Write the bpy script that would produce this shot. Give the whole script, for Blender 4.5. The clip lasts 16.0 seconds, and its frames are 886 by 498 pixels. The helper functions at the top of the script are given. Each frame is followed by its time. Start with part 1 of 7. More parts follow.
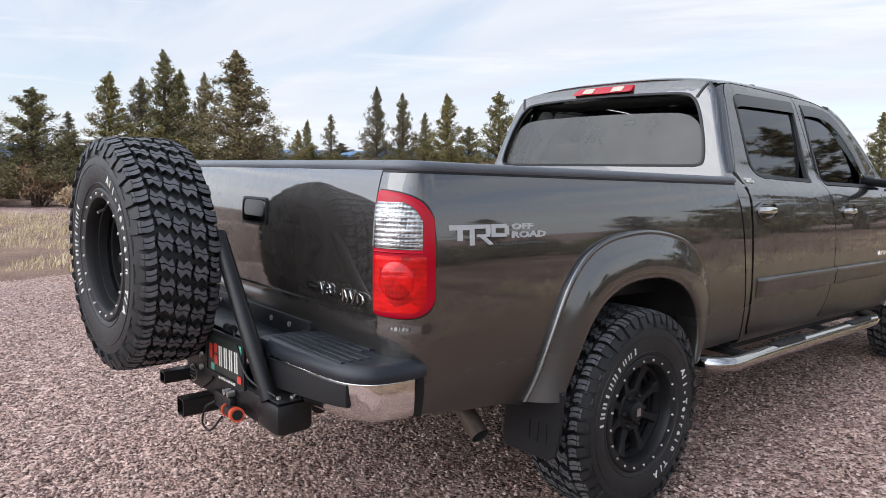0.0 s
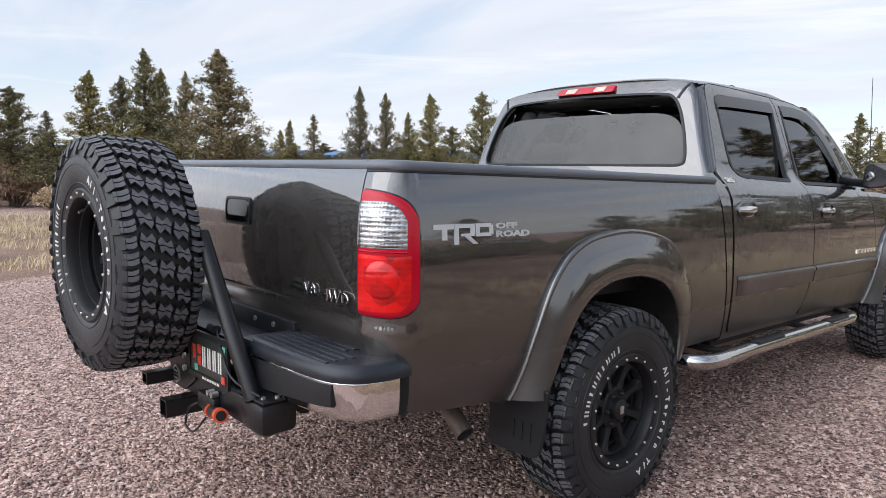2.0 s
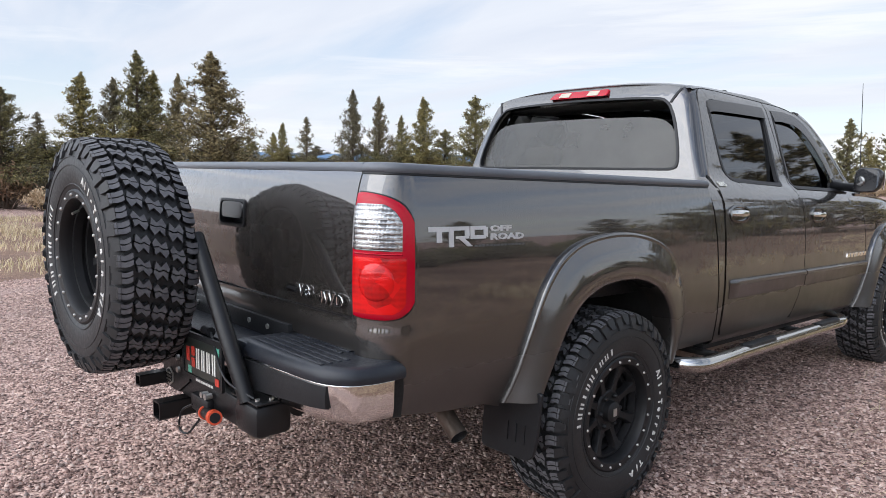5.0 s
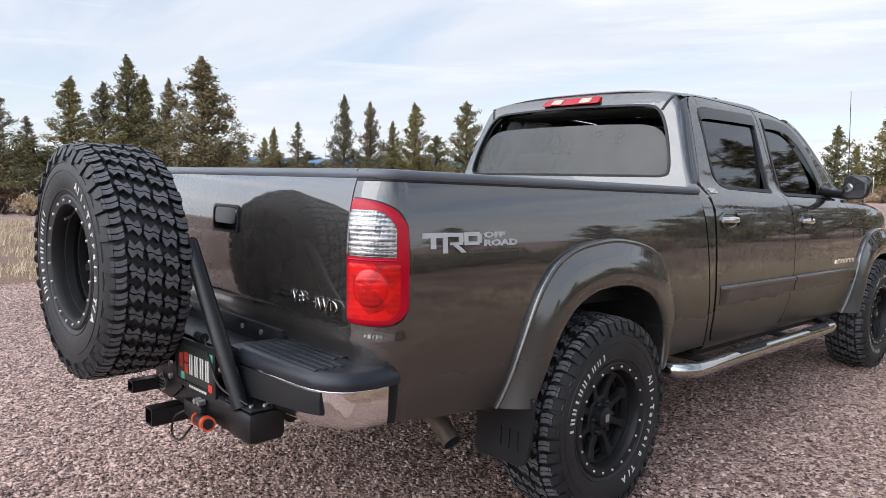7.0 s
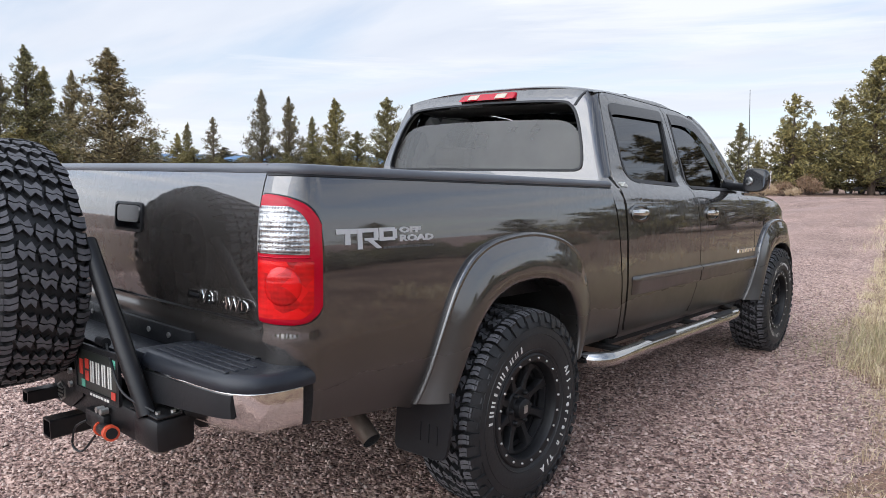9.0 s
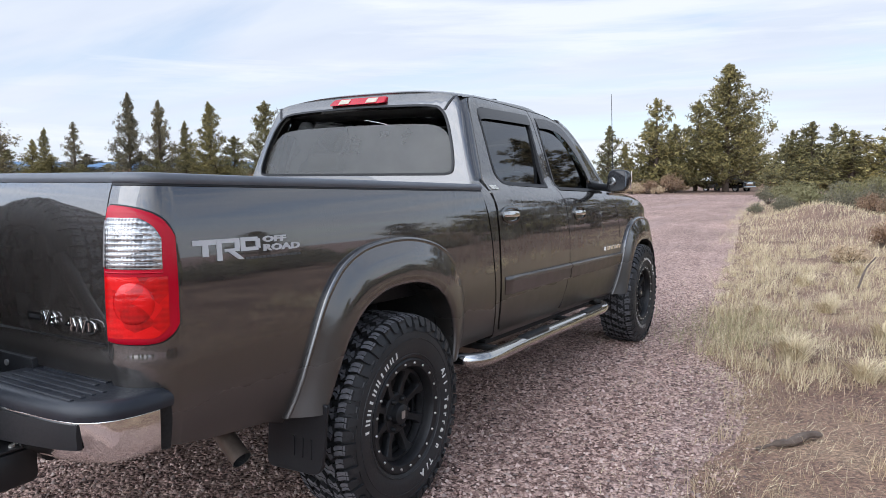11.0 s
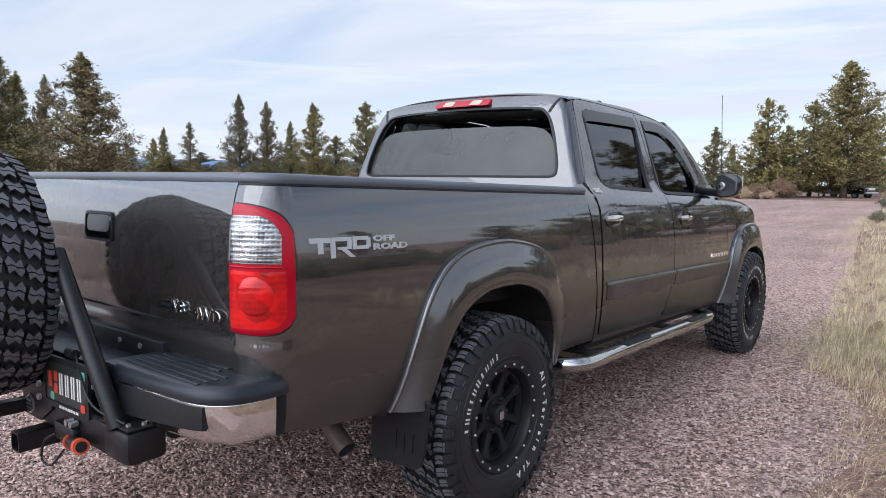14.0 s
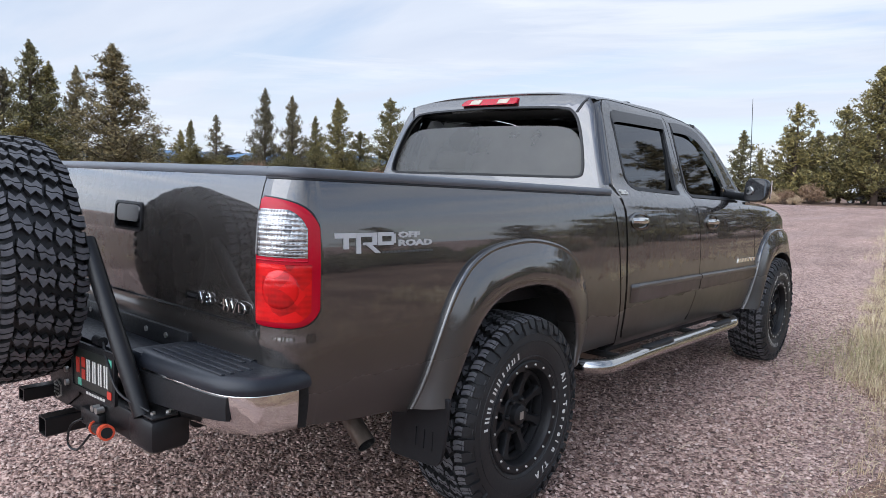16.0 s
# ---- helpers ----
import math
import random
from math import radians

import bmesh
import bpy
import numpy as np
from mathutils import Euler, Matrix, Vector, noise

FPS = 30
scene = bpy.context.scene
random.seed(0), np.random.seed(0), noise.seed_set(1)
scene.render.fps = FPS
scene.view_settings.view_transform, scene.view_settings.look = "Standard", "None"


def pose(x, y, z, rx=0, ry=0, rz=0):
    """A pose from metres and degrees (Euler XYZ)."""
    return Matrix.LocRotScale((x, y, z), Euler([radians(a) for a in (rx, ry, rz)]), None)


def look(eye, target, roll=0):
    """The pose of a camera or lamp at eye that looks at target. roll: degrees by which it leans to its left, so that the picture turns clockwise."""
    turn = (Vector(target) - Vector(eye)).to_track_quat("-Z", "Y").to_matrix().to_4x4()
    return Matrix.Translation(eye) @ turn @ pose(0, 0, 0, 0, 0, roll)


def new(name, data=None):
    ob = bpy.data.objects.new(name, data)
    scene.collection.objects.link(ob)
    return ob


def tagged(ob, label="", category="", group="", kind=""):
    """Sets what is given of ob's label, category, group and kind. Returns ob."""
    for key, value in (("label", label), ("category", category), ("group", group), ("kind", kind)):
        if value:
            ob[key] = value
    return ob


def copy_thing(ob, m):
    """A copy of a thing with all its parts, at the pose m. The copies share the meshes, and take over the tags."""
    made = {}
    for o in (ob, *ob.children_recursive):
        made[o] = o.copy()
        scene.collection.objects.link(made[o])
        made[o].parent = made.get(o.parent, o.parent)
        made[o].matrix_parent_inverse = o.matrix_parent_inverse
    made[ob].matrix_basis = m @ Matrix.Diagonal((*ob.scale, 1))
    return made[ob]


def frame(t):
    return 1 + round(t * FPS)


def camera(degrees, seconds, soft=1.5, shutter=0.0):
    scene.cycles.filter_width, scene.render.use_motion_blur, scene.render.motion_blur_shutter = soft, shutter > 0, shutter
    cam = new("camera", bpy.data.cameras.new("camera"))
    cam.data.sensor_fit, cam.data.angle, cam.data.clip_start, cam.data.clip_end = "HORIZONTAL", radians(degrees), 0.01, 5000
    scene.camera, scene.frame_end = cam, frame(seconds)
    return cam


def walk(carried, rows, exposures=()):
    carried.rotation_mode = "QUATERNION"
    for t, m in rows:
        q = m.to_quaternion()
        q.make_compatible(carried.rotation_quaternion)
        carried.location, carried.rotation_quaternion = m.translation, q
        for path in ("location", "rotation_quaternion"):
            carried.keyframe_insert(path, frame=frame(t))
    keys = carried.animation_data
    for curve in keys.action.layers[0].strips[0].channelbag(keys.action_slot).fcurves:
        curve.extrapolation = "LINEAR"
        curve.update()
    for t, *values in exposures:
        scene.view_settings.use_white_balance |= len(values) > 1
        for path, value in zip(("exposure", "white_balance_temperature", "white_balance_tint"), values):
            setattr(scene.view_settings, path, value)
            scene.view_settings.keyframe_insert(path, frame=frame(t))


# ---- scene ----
cam = camera(65.0, 16.0, 0.5)
PATH = [
    (0, (2.518, -2.299, 1.375), (1.005, -1.012, 1.144), 0.7),
    (0.5, (2.515, -2.299, 1.374), (1.005, -1.008, 1.145), 0.9),
    (1, (2.514, -2.299, 1.377), (1.025, -0.983, 1.155), 0.8),
    (1.5, (2.52, -2.307, 1.378), (1.035, -0.985, 1.161), 0.6),
    (2, (2.52, -2.305, 1.373), (1.038, -0.982, 1.143), 0.7),
    (2.5, (2.512, -2.302, 1.374), (1.025, -0.986, 1.137), 1.2),
    (3, (2.515, -2.302, 1.377), (1.031, -0.979, 1.162), 0.7),
    (3.5, (2.515, -2.306, 1.375), (1.041, -0.973, 1.153), 1.2),
    (5.8, (2.523, -2.315, 1.371), (1.067, -0.96, 1.156), 0.4),
    (6, (2.521, -2.314, 1.372), (1.077, -0.947, 1.158), 0.5),
    (6.5, (2.526, -2.318, 1.373), (1.086, -0.945, 1.173), 0.6),
    (7, (2.521, -2.327, 1.375), (1.068, -0.968, 1.17), 1.1),
    (7.5, (2.517, -2.324, 1.373), (1.08, -0.947, 1.175), 1.5),
    (8, (2.504, -2.32, 1.373), (1.062, -0.949, 1.171), 1.2),
    (8.5, (2.508, -2.317, 1.371), (1.096, -0.918, 1.15), 1.0),
    (9, (2.525, -2.296, 1.37), (1.232, -0.785, 1.158), 0.8),
    (9.5, (2.543, -2.271, 1.377), (1.39, -0.65, 1.168), 0.5),
    (10, (2.558, -2.253, 1.38), (1.504, -0.565, 1.182), 0.2),
    (10.2, (2.552, -2.242, 1.374), (1.527, -0.536, 1.179), -0.1),
    (12.5, (2.571, -2.243, 1.382), (1.493, -0.573, 1.163), 0.5),
    (13, (2.564, -2.26, 1.385), (1.442, -0.619, 1.172), 1.1),
    (13.5, (2.554, -2.271, 1.388), (1.366, -0.675, 1.183), 0.7),
    (14, (2.542, -2.285, 1.383), (1.293, -0.737, 1.184), 0.6),
    (14.5, (2.546, -2.311, 1.383), (1.24, -0.809, 1.188), 0.6),
    (15, (2.545, -2.312, 1.381), (1.22, -0.826, 1.187), 0.7),
    (15.5, (2.544, -2.306, 1.382), (1.224, -0.816, 1.19), 0.9),
    (16, (2.531, -2.291, 1.383), (1.236, -0.782, 1.176), 1.9),
]
EXPOSURES = [(0.0, 0.0, 6330, 10), (9.0, 0.0, 6270, 10), (10.0, -0.01, 6160, 10), (12.5, -0.07, 5980, 10), (16.0, -0.09, 5980, 10)]
walk(cam, [(t, look(eye, target, roll)) for t, eye, target, roll in PATH], EXPOSURES)

# ---------------------------------------------------------------- world and light
SUN_AZ, SUN_EL = 189.0, 36.0        # degrees: compass direction of the sun (0 = +y, 90 = +x) and height
world = bpy.data.worlds.new("sky")
scene.world = world
world.use_nodes = True
wn, wl = world.node_tree.nodes, world.node_tree.links
wn.clear()


def wnode(kind, **values):
    n = wn.new(kind)
    for k, v in values.items():
        n.inputs[k].default_value = v
    return n


sky = wn.new("ShaderNodeTexSky")
sky.sky_type = "NISHITA"
sky.sun_disc = False
sky.sun_elevation = radians(SUN_EL)
sky.sun_rotation = radians(SUN_AZ)
sky.altitude = 1000
sky.dust_density = 1.5
coord = wn.new("ShaderNodeTexCoord")
sep = wn.new("ShaderNodeSeparateXYZ")
wl.new(coord.outputs["Generated"], sep.inputs[0])
# flat cloud deck: the direction divided by its height
lift = wn.new("ShaderNodeMath"); lift.operation = "ADD"; lift.inputs[1].default_value = 0.10
wl.new(sep.outputs["Z"], lift.inputs[0])
lim = wn.new("ShaderNodeMath"); lim.operation = "MAXIMUM"; lim.inputs[1].default_value = 0.04
wl.new(lift.outputs[0], lim.inputs[0])
deck = wn.new("ShaderNodeVectorMath"); deck.operation = "DIVIDE"
wl.new(coord.outputs["Generated"], deck.inputs[0])
wl.new(lim.outputs[0], deck.inputs[1])
squash = wn.new("ShaderNodeMapping")
squash.inputs["Scale"].default_value = (0.34, 1.05, 0.35)
squash.inputs["Rotation"].default_value = (0, 0, radians(28))
squash.inputs["Location"].default_value = (3.1, 1.7, 0)
wl.new(deck.outputs[0], squash.inputs[0])
clouds = wnode("ShaderNodeTexNoise", Scale=0.85, Detail=8.0, Roughness=0.52, Distortion=0.5)
wl.new(squash.outputs[0], clouds.inputs["Vector"])
veil = wn.new("ShaderNodeValToRGB")
veil.color_ramp.elements[0].position, veil.color_ramp.elements[0].color = 0.36, (0.22, 0.22, 0.22, 1)
veil.color_ramp.elements[1].position, veil.color_ramp.elements[1].color = 0.55, (1, 1, 1, 1)
wl.new(clouds.outputs["Fac"], veil.inputs[0])
soft = wnode("ShaderNodeTexNoise", Scale=2.2, Detail=5.0, Roughness=0.5)
wl.new(squash.outputs[0], soft.inputs["Vector"])
white = wn.new("ShaderNodeMix"); white.data_type = "RGBA"
white.inputs[6].default_value = (0.61, 0.68, 0.82, 1)
white.inputs[7].default_value = (0.93, 0.955, 1.0, 1)
wl.new(soft.outputs["Fac"], white.inputs[0])
blue = wn.new("ShaderNodeMix"); blue.data_type = "RGBA"; blue.blend_type = "MULTIPLY"
blue.inputs[0].default_value = 1.0
blue.inputs[7].default_value = (0.16, 0.16, 0.16, 1)
wl.new(sky.outputs[0], blue.inputs[6])
blend = wn.new("ShaderNodeMix"); blend.data_type = "RGBA"
wl.new(veil.outputs[0], blend.inputs[0])
wl.new(blue.outputs[2], blend.inputs[6])
wl.new(white.outputs[2], blend.inputs[7])
# long thin streaks of cloud
long = wn.new("ShaderNodeMapping")
long.inputs["Scale"].default_value = (1.3, 1.3, 15.0)
long.inputs["Rotation"].default_value = (radians(2.5), radians(-2.0), 0)
wl.new(coord.outputs["Generated"], long.inputs[0])
wisps = wnode("ShaderNodeTexNoise", Scale=1.5, Detail=7.0, Roughness=0.58, Distortion=0.35)
wl.new(long.outputs[0], wisps.inputs["Vector"])
thin = wn.new("ShaderNodeValToRGB")
thin.color_ramp.elements[0].position, thin.color_ramp.elements[0].color = 0.50, (0, 0, 0, 1)
thin.color_ramp.elements[1].position, thin.color_ramp.elements[1].color = 0.66, (0.85, 0.85, 0.85, 1)
wl.new(wisps.outputs["Fac"], thin.inputs[0])
streak = wn.new("ShaderNodeMix"); streak.data_type = "RGBA"
streak.inputs[7].default_value = (0.97, 0.98, 1.0, 1)
wl.new(thin.outputs[0], streak.inputs[0])
# pale haze low over the horizon
haze = wnode("ShaderNodeMapRange")
haze.interpolation_type = "SMOOTHSTEP"
for k_, v_ in ((1, 0.0), (2, 0.38), (3, 0.55), (4, 0.0)):
    haze.inputs[k_].default_value = v_
wl.new(sep.outputs["Z"], haze.inputs[0])
hazy = wn.new("ShaderNodeMix"); hazy.data_type = "RGBA"
hazy.inputs[7].default_value = (0.91, 0.925, 0.965, 1)
wl.new(haze.outputs[0], hazy.inputs[0])
wl.new(blend.outputs[2], hazy.inputs[6])
wl.new(hazy.outputs[2], streak.inputs[6])
back = wn.new("ShaderNodeBackground")
back.inputs["Strength"].default_value = 1.03
# thin cloud glows round the sun
toward = wn.new("ShaderNodeVectorMath"); toward.operation = "DOT_PRODUCT"
wl.new(coord.outputs["Generated"], toward.inputs[0])
toward.inputs[1].default_value = (math.sin(radians(SUN_AZ)) * math.cos(radians(SUN_EL)), math.cos(radians(SUN_AZ)) * math.cos(radians(SUN_EL)), math.sin(radians(SUN_EL)))
halo = wnode("ShaderNodeMapRange")
halo.interpolation_type = "SMOOTHSTEP"
for k_, v_ in ((1, 0.05), (2, 1.0), (3, 1.0), (4, 3.0)):
    halo.inputs[k_].default_value = v_
wl.new(toward.outputs["Value"], halo.inputs[0])
glow = wn.new("ShaderNodeVectorMath"); glow.operation = "SCALE"
wl.new(streak.outputs[2], glow.inputs[0])
wl.new(halo.outputs[0], glow.inputs["Scale"])
wl.new(glow.outputs[0], back.inputs[0])
wo = wn.new("ShaderNodeOutputWorld")
wl.new(back.outputs[0], wo.inputs[0])

sun = new("sun", bpy.data.lights.new("sun", "SUN"))
sun.data.energy = 1.4
sun.data.angle = radians(64)
sun.data.color = (1.0, 0.95, 0.89)
sd = Vector((math.sin(radians(SUN_AZ)) * math.cos(radians(SUN_EL)), math.cos(radians(SUN_AZ)) * math.cos(radians(SUN_EL)), math.sin(radians(SUN_EL))))
sun.matrix_world = look(sd * 50, (0, 0, 0))

# ---------------------------------------------------------------- materials


class Mat:
    """A node material: a Principled shader with helpers for noise-driven colour, roughness and bump."""

    def __init__(self, name, color, rough=0.5, metal=0.0, **more):
        self.m = bpy.data.materials.new(name)
        self.m.use_nodes = True
        self.n, self.l = self.m.node_tree.nodes, self.m.node_tree.links
        self.b = self.n["Principled BSDF"]
        self.b.inputs["Base Color"].default_value = (*color, 1)
        self.b.inputs["Roughness"].default_value = rough
        self.b.inputs["Metallic"].default_value = metal
        for k, v in more.items():
            self.b.inputs[k.replace("_", " ")].default_value = v
        self.co = self.n.new("ShaderNodeTexCoord").outputs["Object"]
        self.height = None

    def node(self, kind, **values):
        n = self.n.new(kind)
        for k, v in values.items():
            n.inputs[k].default_value = v
        return n

    def noise(self, scale, detail=4.0, rough=0.55, stretch=None):
        n = self.node("ShaderNodeTexNoise", Scale=scale, Detail=detail, Roughness=rough)
        src = self.co
        if stretch:
            mp = self.node("ShaderNodeMapping", Scale=stretch)
            self.l.new(src, mp.inputs[0])
            src = mp.outputs[0]
        self.l.new(src, n.inputs["Vector"])
        return n.outputs["Fac"]

    def voronoi(self, scale, out="Color", feature="F1"):
        n = self.node("ShaderNodeTexVoronoi", Scale=scale)
        n.feature = feature
        self.l.new(self.co, n.inputs["Vector"])
        return n.outputs[out]

    def ramp(self, fac, *stops):
        r = self.n.new("ShaderNodeValToRGB")
        while len(r.color_ramp.elements) < len(stops):
            r.color_ramp.elements.new(0.5)
        for e, (p, c) in zip(r.color_ramp.elements, stops):
            e.position = p
            e.color = (*c, 1) if isinstance(c, tuple) else (c, c, c, 1)
        self.l.new(fac, r.inputs[0])
        return r.outputs[0]

    def mix(self, fac, a, b, how="MIX"):
        x = self.n.new("ShaderNodeMix")
        x.data_type, x.blend_type = "RGBA", how
        for i, v in ((0, fac), (6, a), (7, b)):
            if isinstance(v, (tuple, float, int)):
                x.inputs[i].default_value = (*v, 1) if isinstance(v, tuple) else v
            else:
                self.l.new(v, x.inputs[i])
        return x.outputs[2]

    def random(self, island=False):
        n = self.n.new("ShaderNodeNewGeometry" if island else "ShaderNodeObjectInfo")
        return n.outputs["Random Per Island" if island else "Random"]

    def color(self, src):
        self.l.new(src, self.b.inputs["Base Color"])
        return self

    def rough(self, src):
        self.l.new(src, self.b.inputs["Roughness"])
        return self

    def bump(self, src, strength=0.3, distance=0.01):
        n = self.node("ShaderNodeBump", Strength=strength, Distance=distance)
        self.l.new(src, n.inputs["Height"])
        if self.height is not None:
            self.l.new(self.height, n.inputs["Normal"])
        self.height = n.outputs[0]
        self.l.new(self.height, self.b.inputs["Normal"])
        return self


def simple(name, c1, c2, scale, rough=(0.4, 0.6), bump=0.15, bscale=None, distance=0.004, **more):
    """Two-tone surface: large blotches and fine grain."""
    m = Mat(name, c1, **more)
    big = m.noise(scale, 5)
    fine = m.noise(scale * 12, 3)
    both = m.mix(0.35, big, fine)
    m.color(m.ramp(both, (0.3, c1), (0.7, c2)))
    m.rough(m.ramp(fine, (0.3, rough[0]), (0.7, rough[1])))
    if bump:
        m.bump(m.noise(bscale or scale * 20, 3), bump, distance)
    return m.m


def paint():
    m = Mat("grey_pearl_paint", (0.08, 0.076, 0.072), 0.42, 0.75, Coat_Weight=1.0, Coat_Roughness=0.016, Coat_IOR=2.15)
    flake = m.voronoi(900)
    base = m.mix(0.12, (0.040, 0.0352, 0.0316), flake, "OVERLAY")
    dust = m.ramp(m.noise(3.5, 6, 0.6), (0.5, 0.0), (0.85, 0.05))
    m.color(m.mix(dust, base, (0.20, 0.165, 0.14)))
    m.rough(m.ramp(m.noise(14, 4), (0.3, 0.43), (0.7, 0.50)))
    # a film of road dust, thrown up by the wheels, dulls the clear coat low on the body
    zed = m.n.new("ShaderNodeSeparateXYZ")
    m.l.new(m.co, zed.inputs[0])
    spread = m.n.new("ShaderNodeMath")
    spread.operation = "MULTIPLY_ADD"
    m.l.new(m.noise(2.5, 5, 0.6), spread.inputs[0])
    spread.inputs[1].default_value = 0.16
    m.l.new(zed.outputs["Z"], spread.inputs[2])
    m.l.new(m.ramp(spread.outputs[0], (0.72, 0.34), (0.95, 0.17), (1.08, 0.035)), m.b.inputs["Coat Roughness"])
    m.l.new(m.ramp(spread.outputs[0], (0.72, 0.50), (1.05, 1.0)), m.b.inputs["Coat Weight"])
    return m.m


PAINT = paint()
CHROME = simple("chrome", (0.78, 0.77, 0.75), (0.70, 0.69, 0.67), 9, (0.04, 0.11), 0.03, metal=1.0)
BLACK_PLASTIC = simple("black_plastic", (0.006, 0.0063, 0.0075), (0.011, 0.0115, 0.013), 10, (0.38, 0.52), 0.25, 600, 0.001, Specular_IOR_Level=0.35)
PAD_PLASTIC = simple("step_pad_plastic", (0.008, 0.0095, 0.0135), (0.018, 0.0205, 0.0265), 8, (0.30, 0.45), 0.25, 500, 0.001, Specular_IOR_Level=0.4)
CAP_PLASTIC = simple("rail_cap_plastic", (0.085, 0.092, 0.105), (0.110, 0.118, 0.132), 7, (0.34, 0.46), 0.2, 500, 0.001)
BLACK_STEEL = simple("black_powder_coat", (0.004, 0.004, 0.0048), (0.010, 0.0098, 0.0105), 12, (0.30, 0.48), 0.2, 400, 0.001, Specular_IOR_Level=0.35)
DARK = simple("dark_underbody_and_gap_shade", (0.006, 0.006, 0.006), (0.014, 0.013, 0.012), 10, (0.7, 0.9), 0.3)
RIM_BLACK = simple("matt_black_rim", (0.006, 0.006, 0.0066), (0.012, 0.012, 0.013), 20, (0.42, 0.56), 0.12, 500, 0.001, Specular_IOR_Level=0.3)
STEEL = simple("bolt_steel", (0.42, 0.41, 0.38), (0.55, 0.54, 0.52), 40, (0.3, 0.45), 0.1, metal=0.9)
WHITE_RUBBER = simple("white_letter_rubber", (0.62, 0.61, 0.58), (0.50, 0.49, 0.46), 40, (0.6, 0.75), 0.1)
DECAL = simple("silver_decal", (0.42, 0.42, 0.42), (0.50, 0.50, 0.50), 30, (0.3, 0.4), 0)
DECAL_DARK = simple("dark_decal", (0.055, 0.055, 0.055), (0.07, 0.07, 0.07), 30, (0.35, 0.45), 0)
PLATE = simple("plate_enamel", (0.012, 0.016, 0.014), (0.02, 0.026, 0.022), 30, (0.3, 0.4), 0)
PLATE_INK = simple("plate_ink", (0.62, 0.61, 0.56), (0.5, 0.5, 0.46), 60, (0.4, 0.5), 0)
RED_INK = simple("red_ink", (0.45, 0.03, 0.02), (0.5, 0.05, 0.03), 60, (0.4, 0.5), 0)
TEAL_INK = simple("teal_ink", (0.10, 0.38, 0.28), (0.12, 0.42, 0.3), 60, (0.4, 0.5), 0)
RUST = simple("worn_pipe_steel", (0.10, 0.075, 0.06), (0.19, 0.15, 0.12), 18, (0.4, 0.6), 0.2, metal=0.6)
PIN_RED = simple("orange_red_rubber", (0.62, 0.08, 0.02), (0.5, 0.05, 0.02), 40, (0.4, 0.55), 0.1)
SEAT = simple("grey_cloth", (0.20, 0.195, 0.18), (0.26, 0.25, 0.235), 4, (0.85, 0.95), 0.06, 300, 0.001)
TRIM_DARK = simple("interior_trim", (0.03, 0.03, 0.03), (0.05, 0.048, 0.045), 8, (0.6, 0.8), 0.2)
HEADLINER = simple("headliner", (0.09, 0.088, 0.085), (0.12, 0.115, 0.11), 12, (0.9, 0.95), 0.2)


def rubber():
    m = Mat("tyre_rubber", (0.016, 0.016, 0.017), 0.55, Specular_IOR_Level=0.4)
    big, fine = m.noise(5, 5), m.noise(90, 4)
    m.color(m.ramp(m.mix(0.5, big, fine), (0.35, (0.0075, 0.0077, 0.0083)), (0.7, (0.026, 0.0262, 0.0275))))
    m.rough(m.ramp(fine, (0.3, 0.42), (0.7, 0.62)))
    m.bump(fine, 0.25, 0.002)
    return m.m


RUBBER = rubber()
WORN_LIT_RUBBER = simple("dusty_lit_tread_rubber", (0.055, 0.055, 0.062), (0.12, 0.118, 0.124), 30, (0.62, 0.8), 0.25, 300, 0.001)


def thin_glass(name, tint, dust, ior, grime=0.19, blur=0.03):
    """A thin dusty pane that lets the view straight through."""
    m = Mat(name, tint, 0.02)
    clear = m.node("ShaderNodeBsdfTransparent", Color=(*tint, 1))
    sheen = m.node("ShaderNodeBsdfGlossy", Color=(0.9, 0.92, 0.95, 1), Roughness=blur)
    film = m.node("ShaderNodeBsdfDiffuse", Color=(grime, grime * 0.975, grime * 0.89, 1))
    fres = m.node("ShaderNodeFresnel", IOR=ior)
    one, two = m.n.new("ShaderNodeMixShader"), m.n.new("ShaderNodeMixShader")
    m.l.new(m.ramp(m.noise(3, 5), (0.3, dust * 0.8), (0.75, dust * 1.2)), one.inputs[0])
    m.l.new(clear.outputs[0], one.inputs[1])
    m.l.new(film.outputs[0], one.inputs[2])
    m.l.new(fres.outputs[0], two.inputs[0])
    m.l.new(one.outputs[0], two.inputs[1])
    m.l.new(sheen.outputs[0], two.inputs[2])
    m.l.new(two.outputs[0], m.n["Material Output"].inputs[0])
    return m.m


SIDE_GLASS = thin_glass("tinted_side_glass", (0.11, 0.125, 0.135), 0.003, 1.82)
REAR_GLASS = thin_glass("dusty_rear_glass", (0.27, 0.265, 0.25), 0.50, 1.40, 0.128, 0.22)
SMOKE = simple("smoked_acrylic", (0.010, 0.010, 0.011), (0.018, 0.018, 0.02), 10, (0.12, 0.2), 0)
MIRROR_GLASS = Mat("mirror_glass", (0.85, 0.86, 0.86), 0.02, 1.0).m


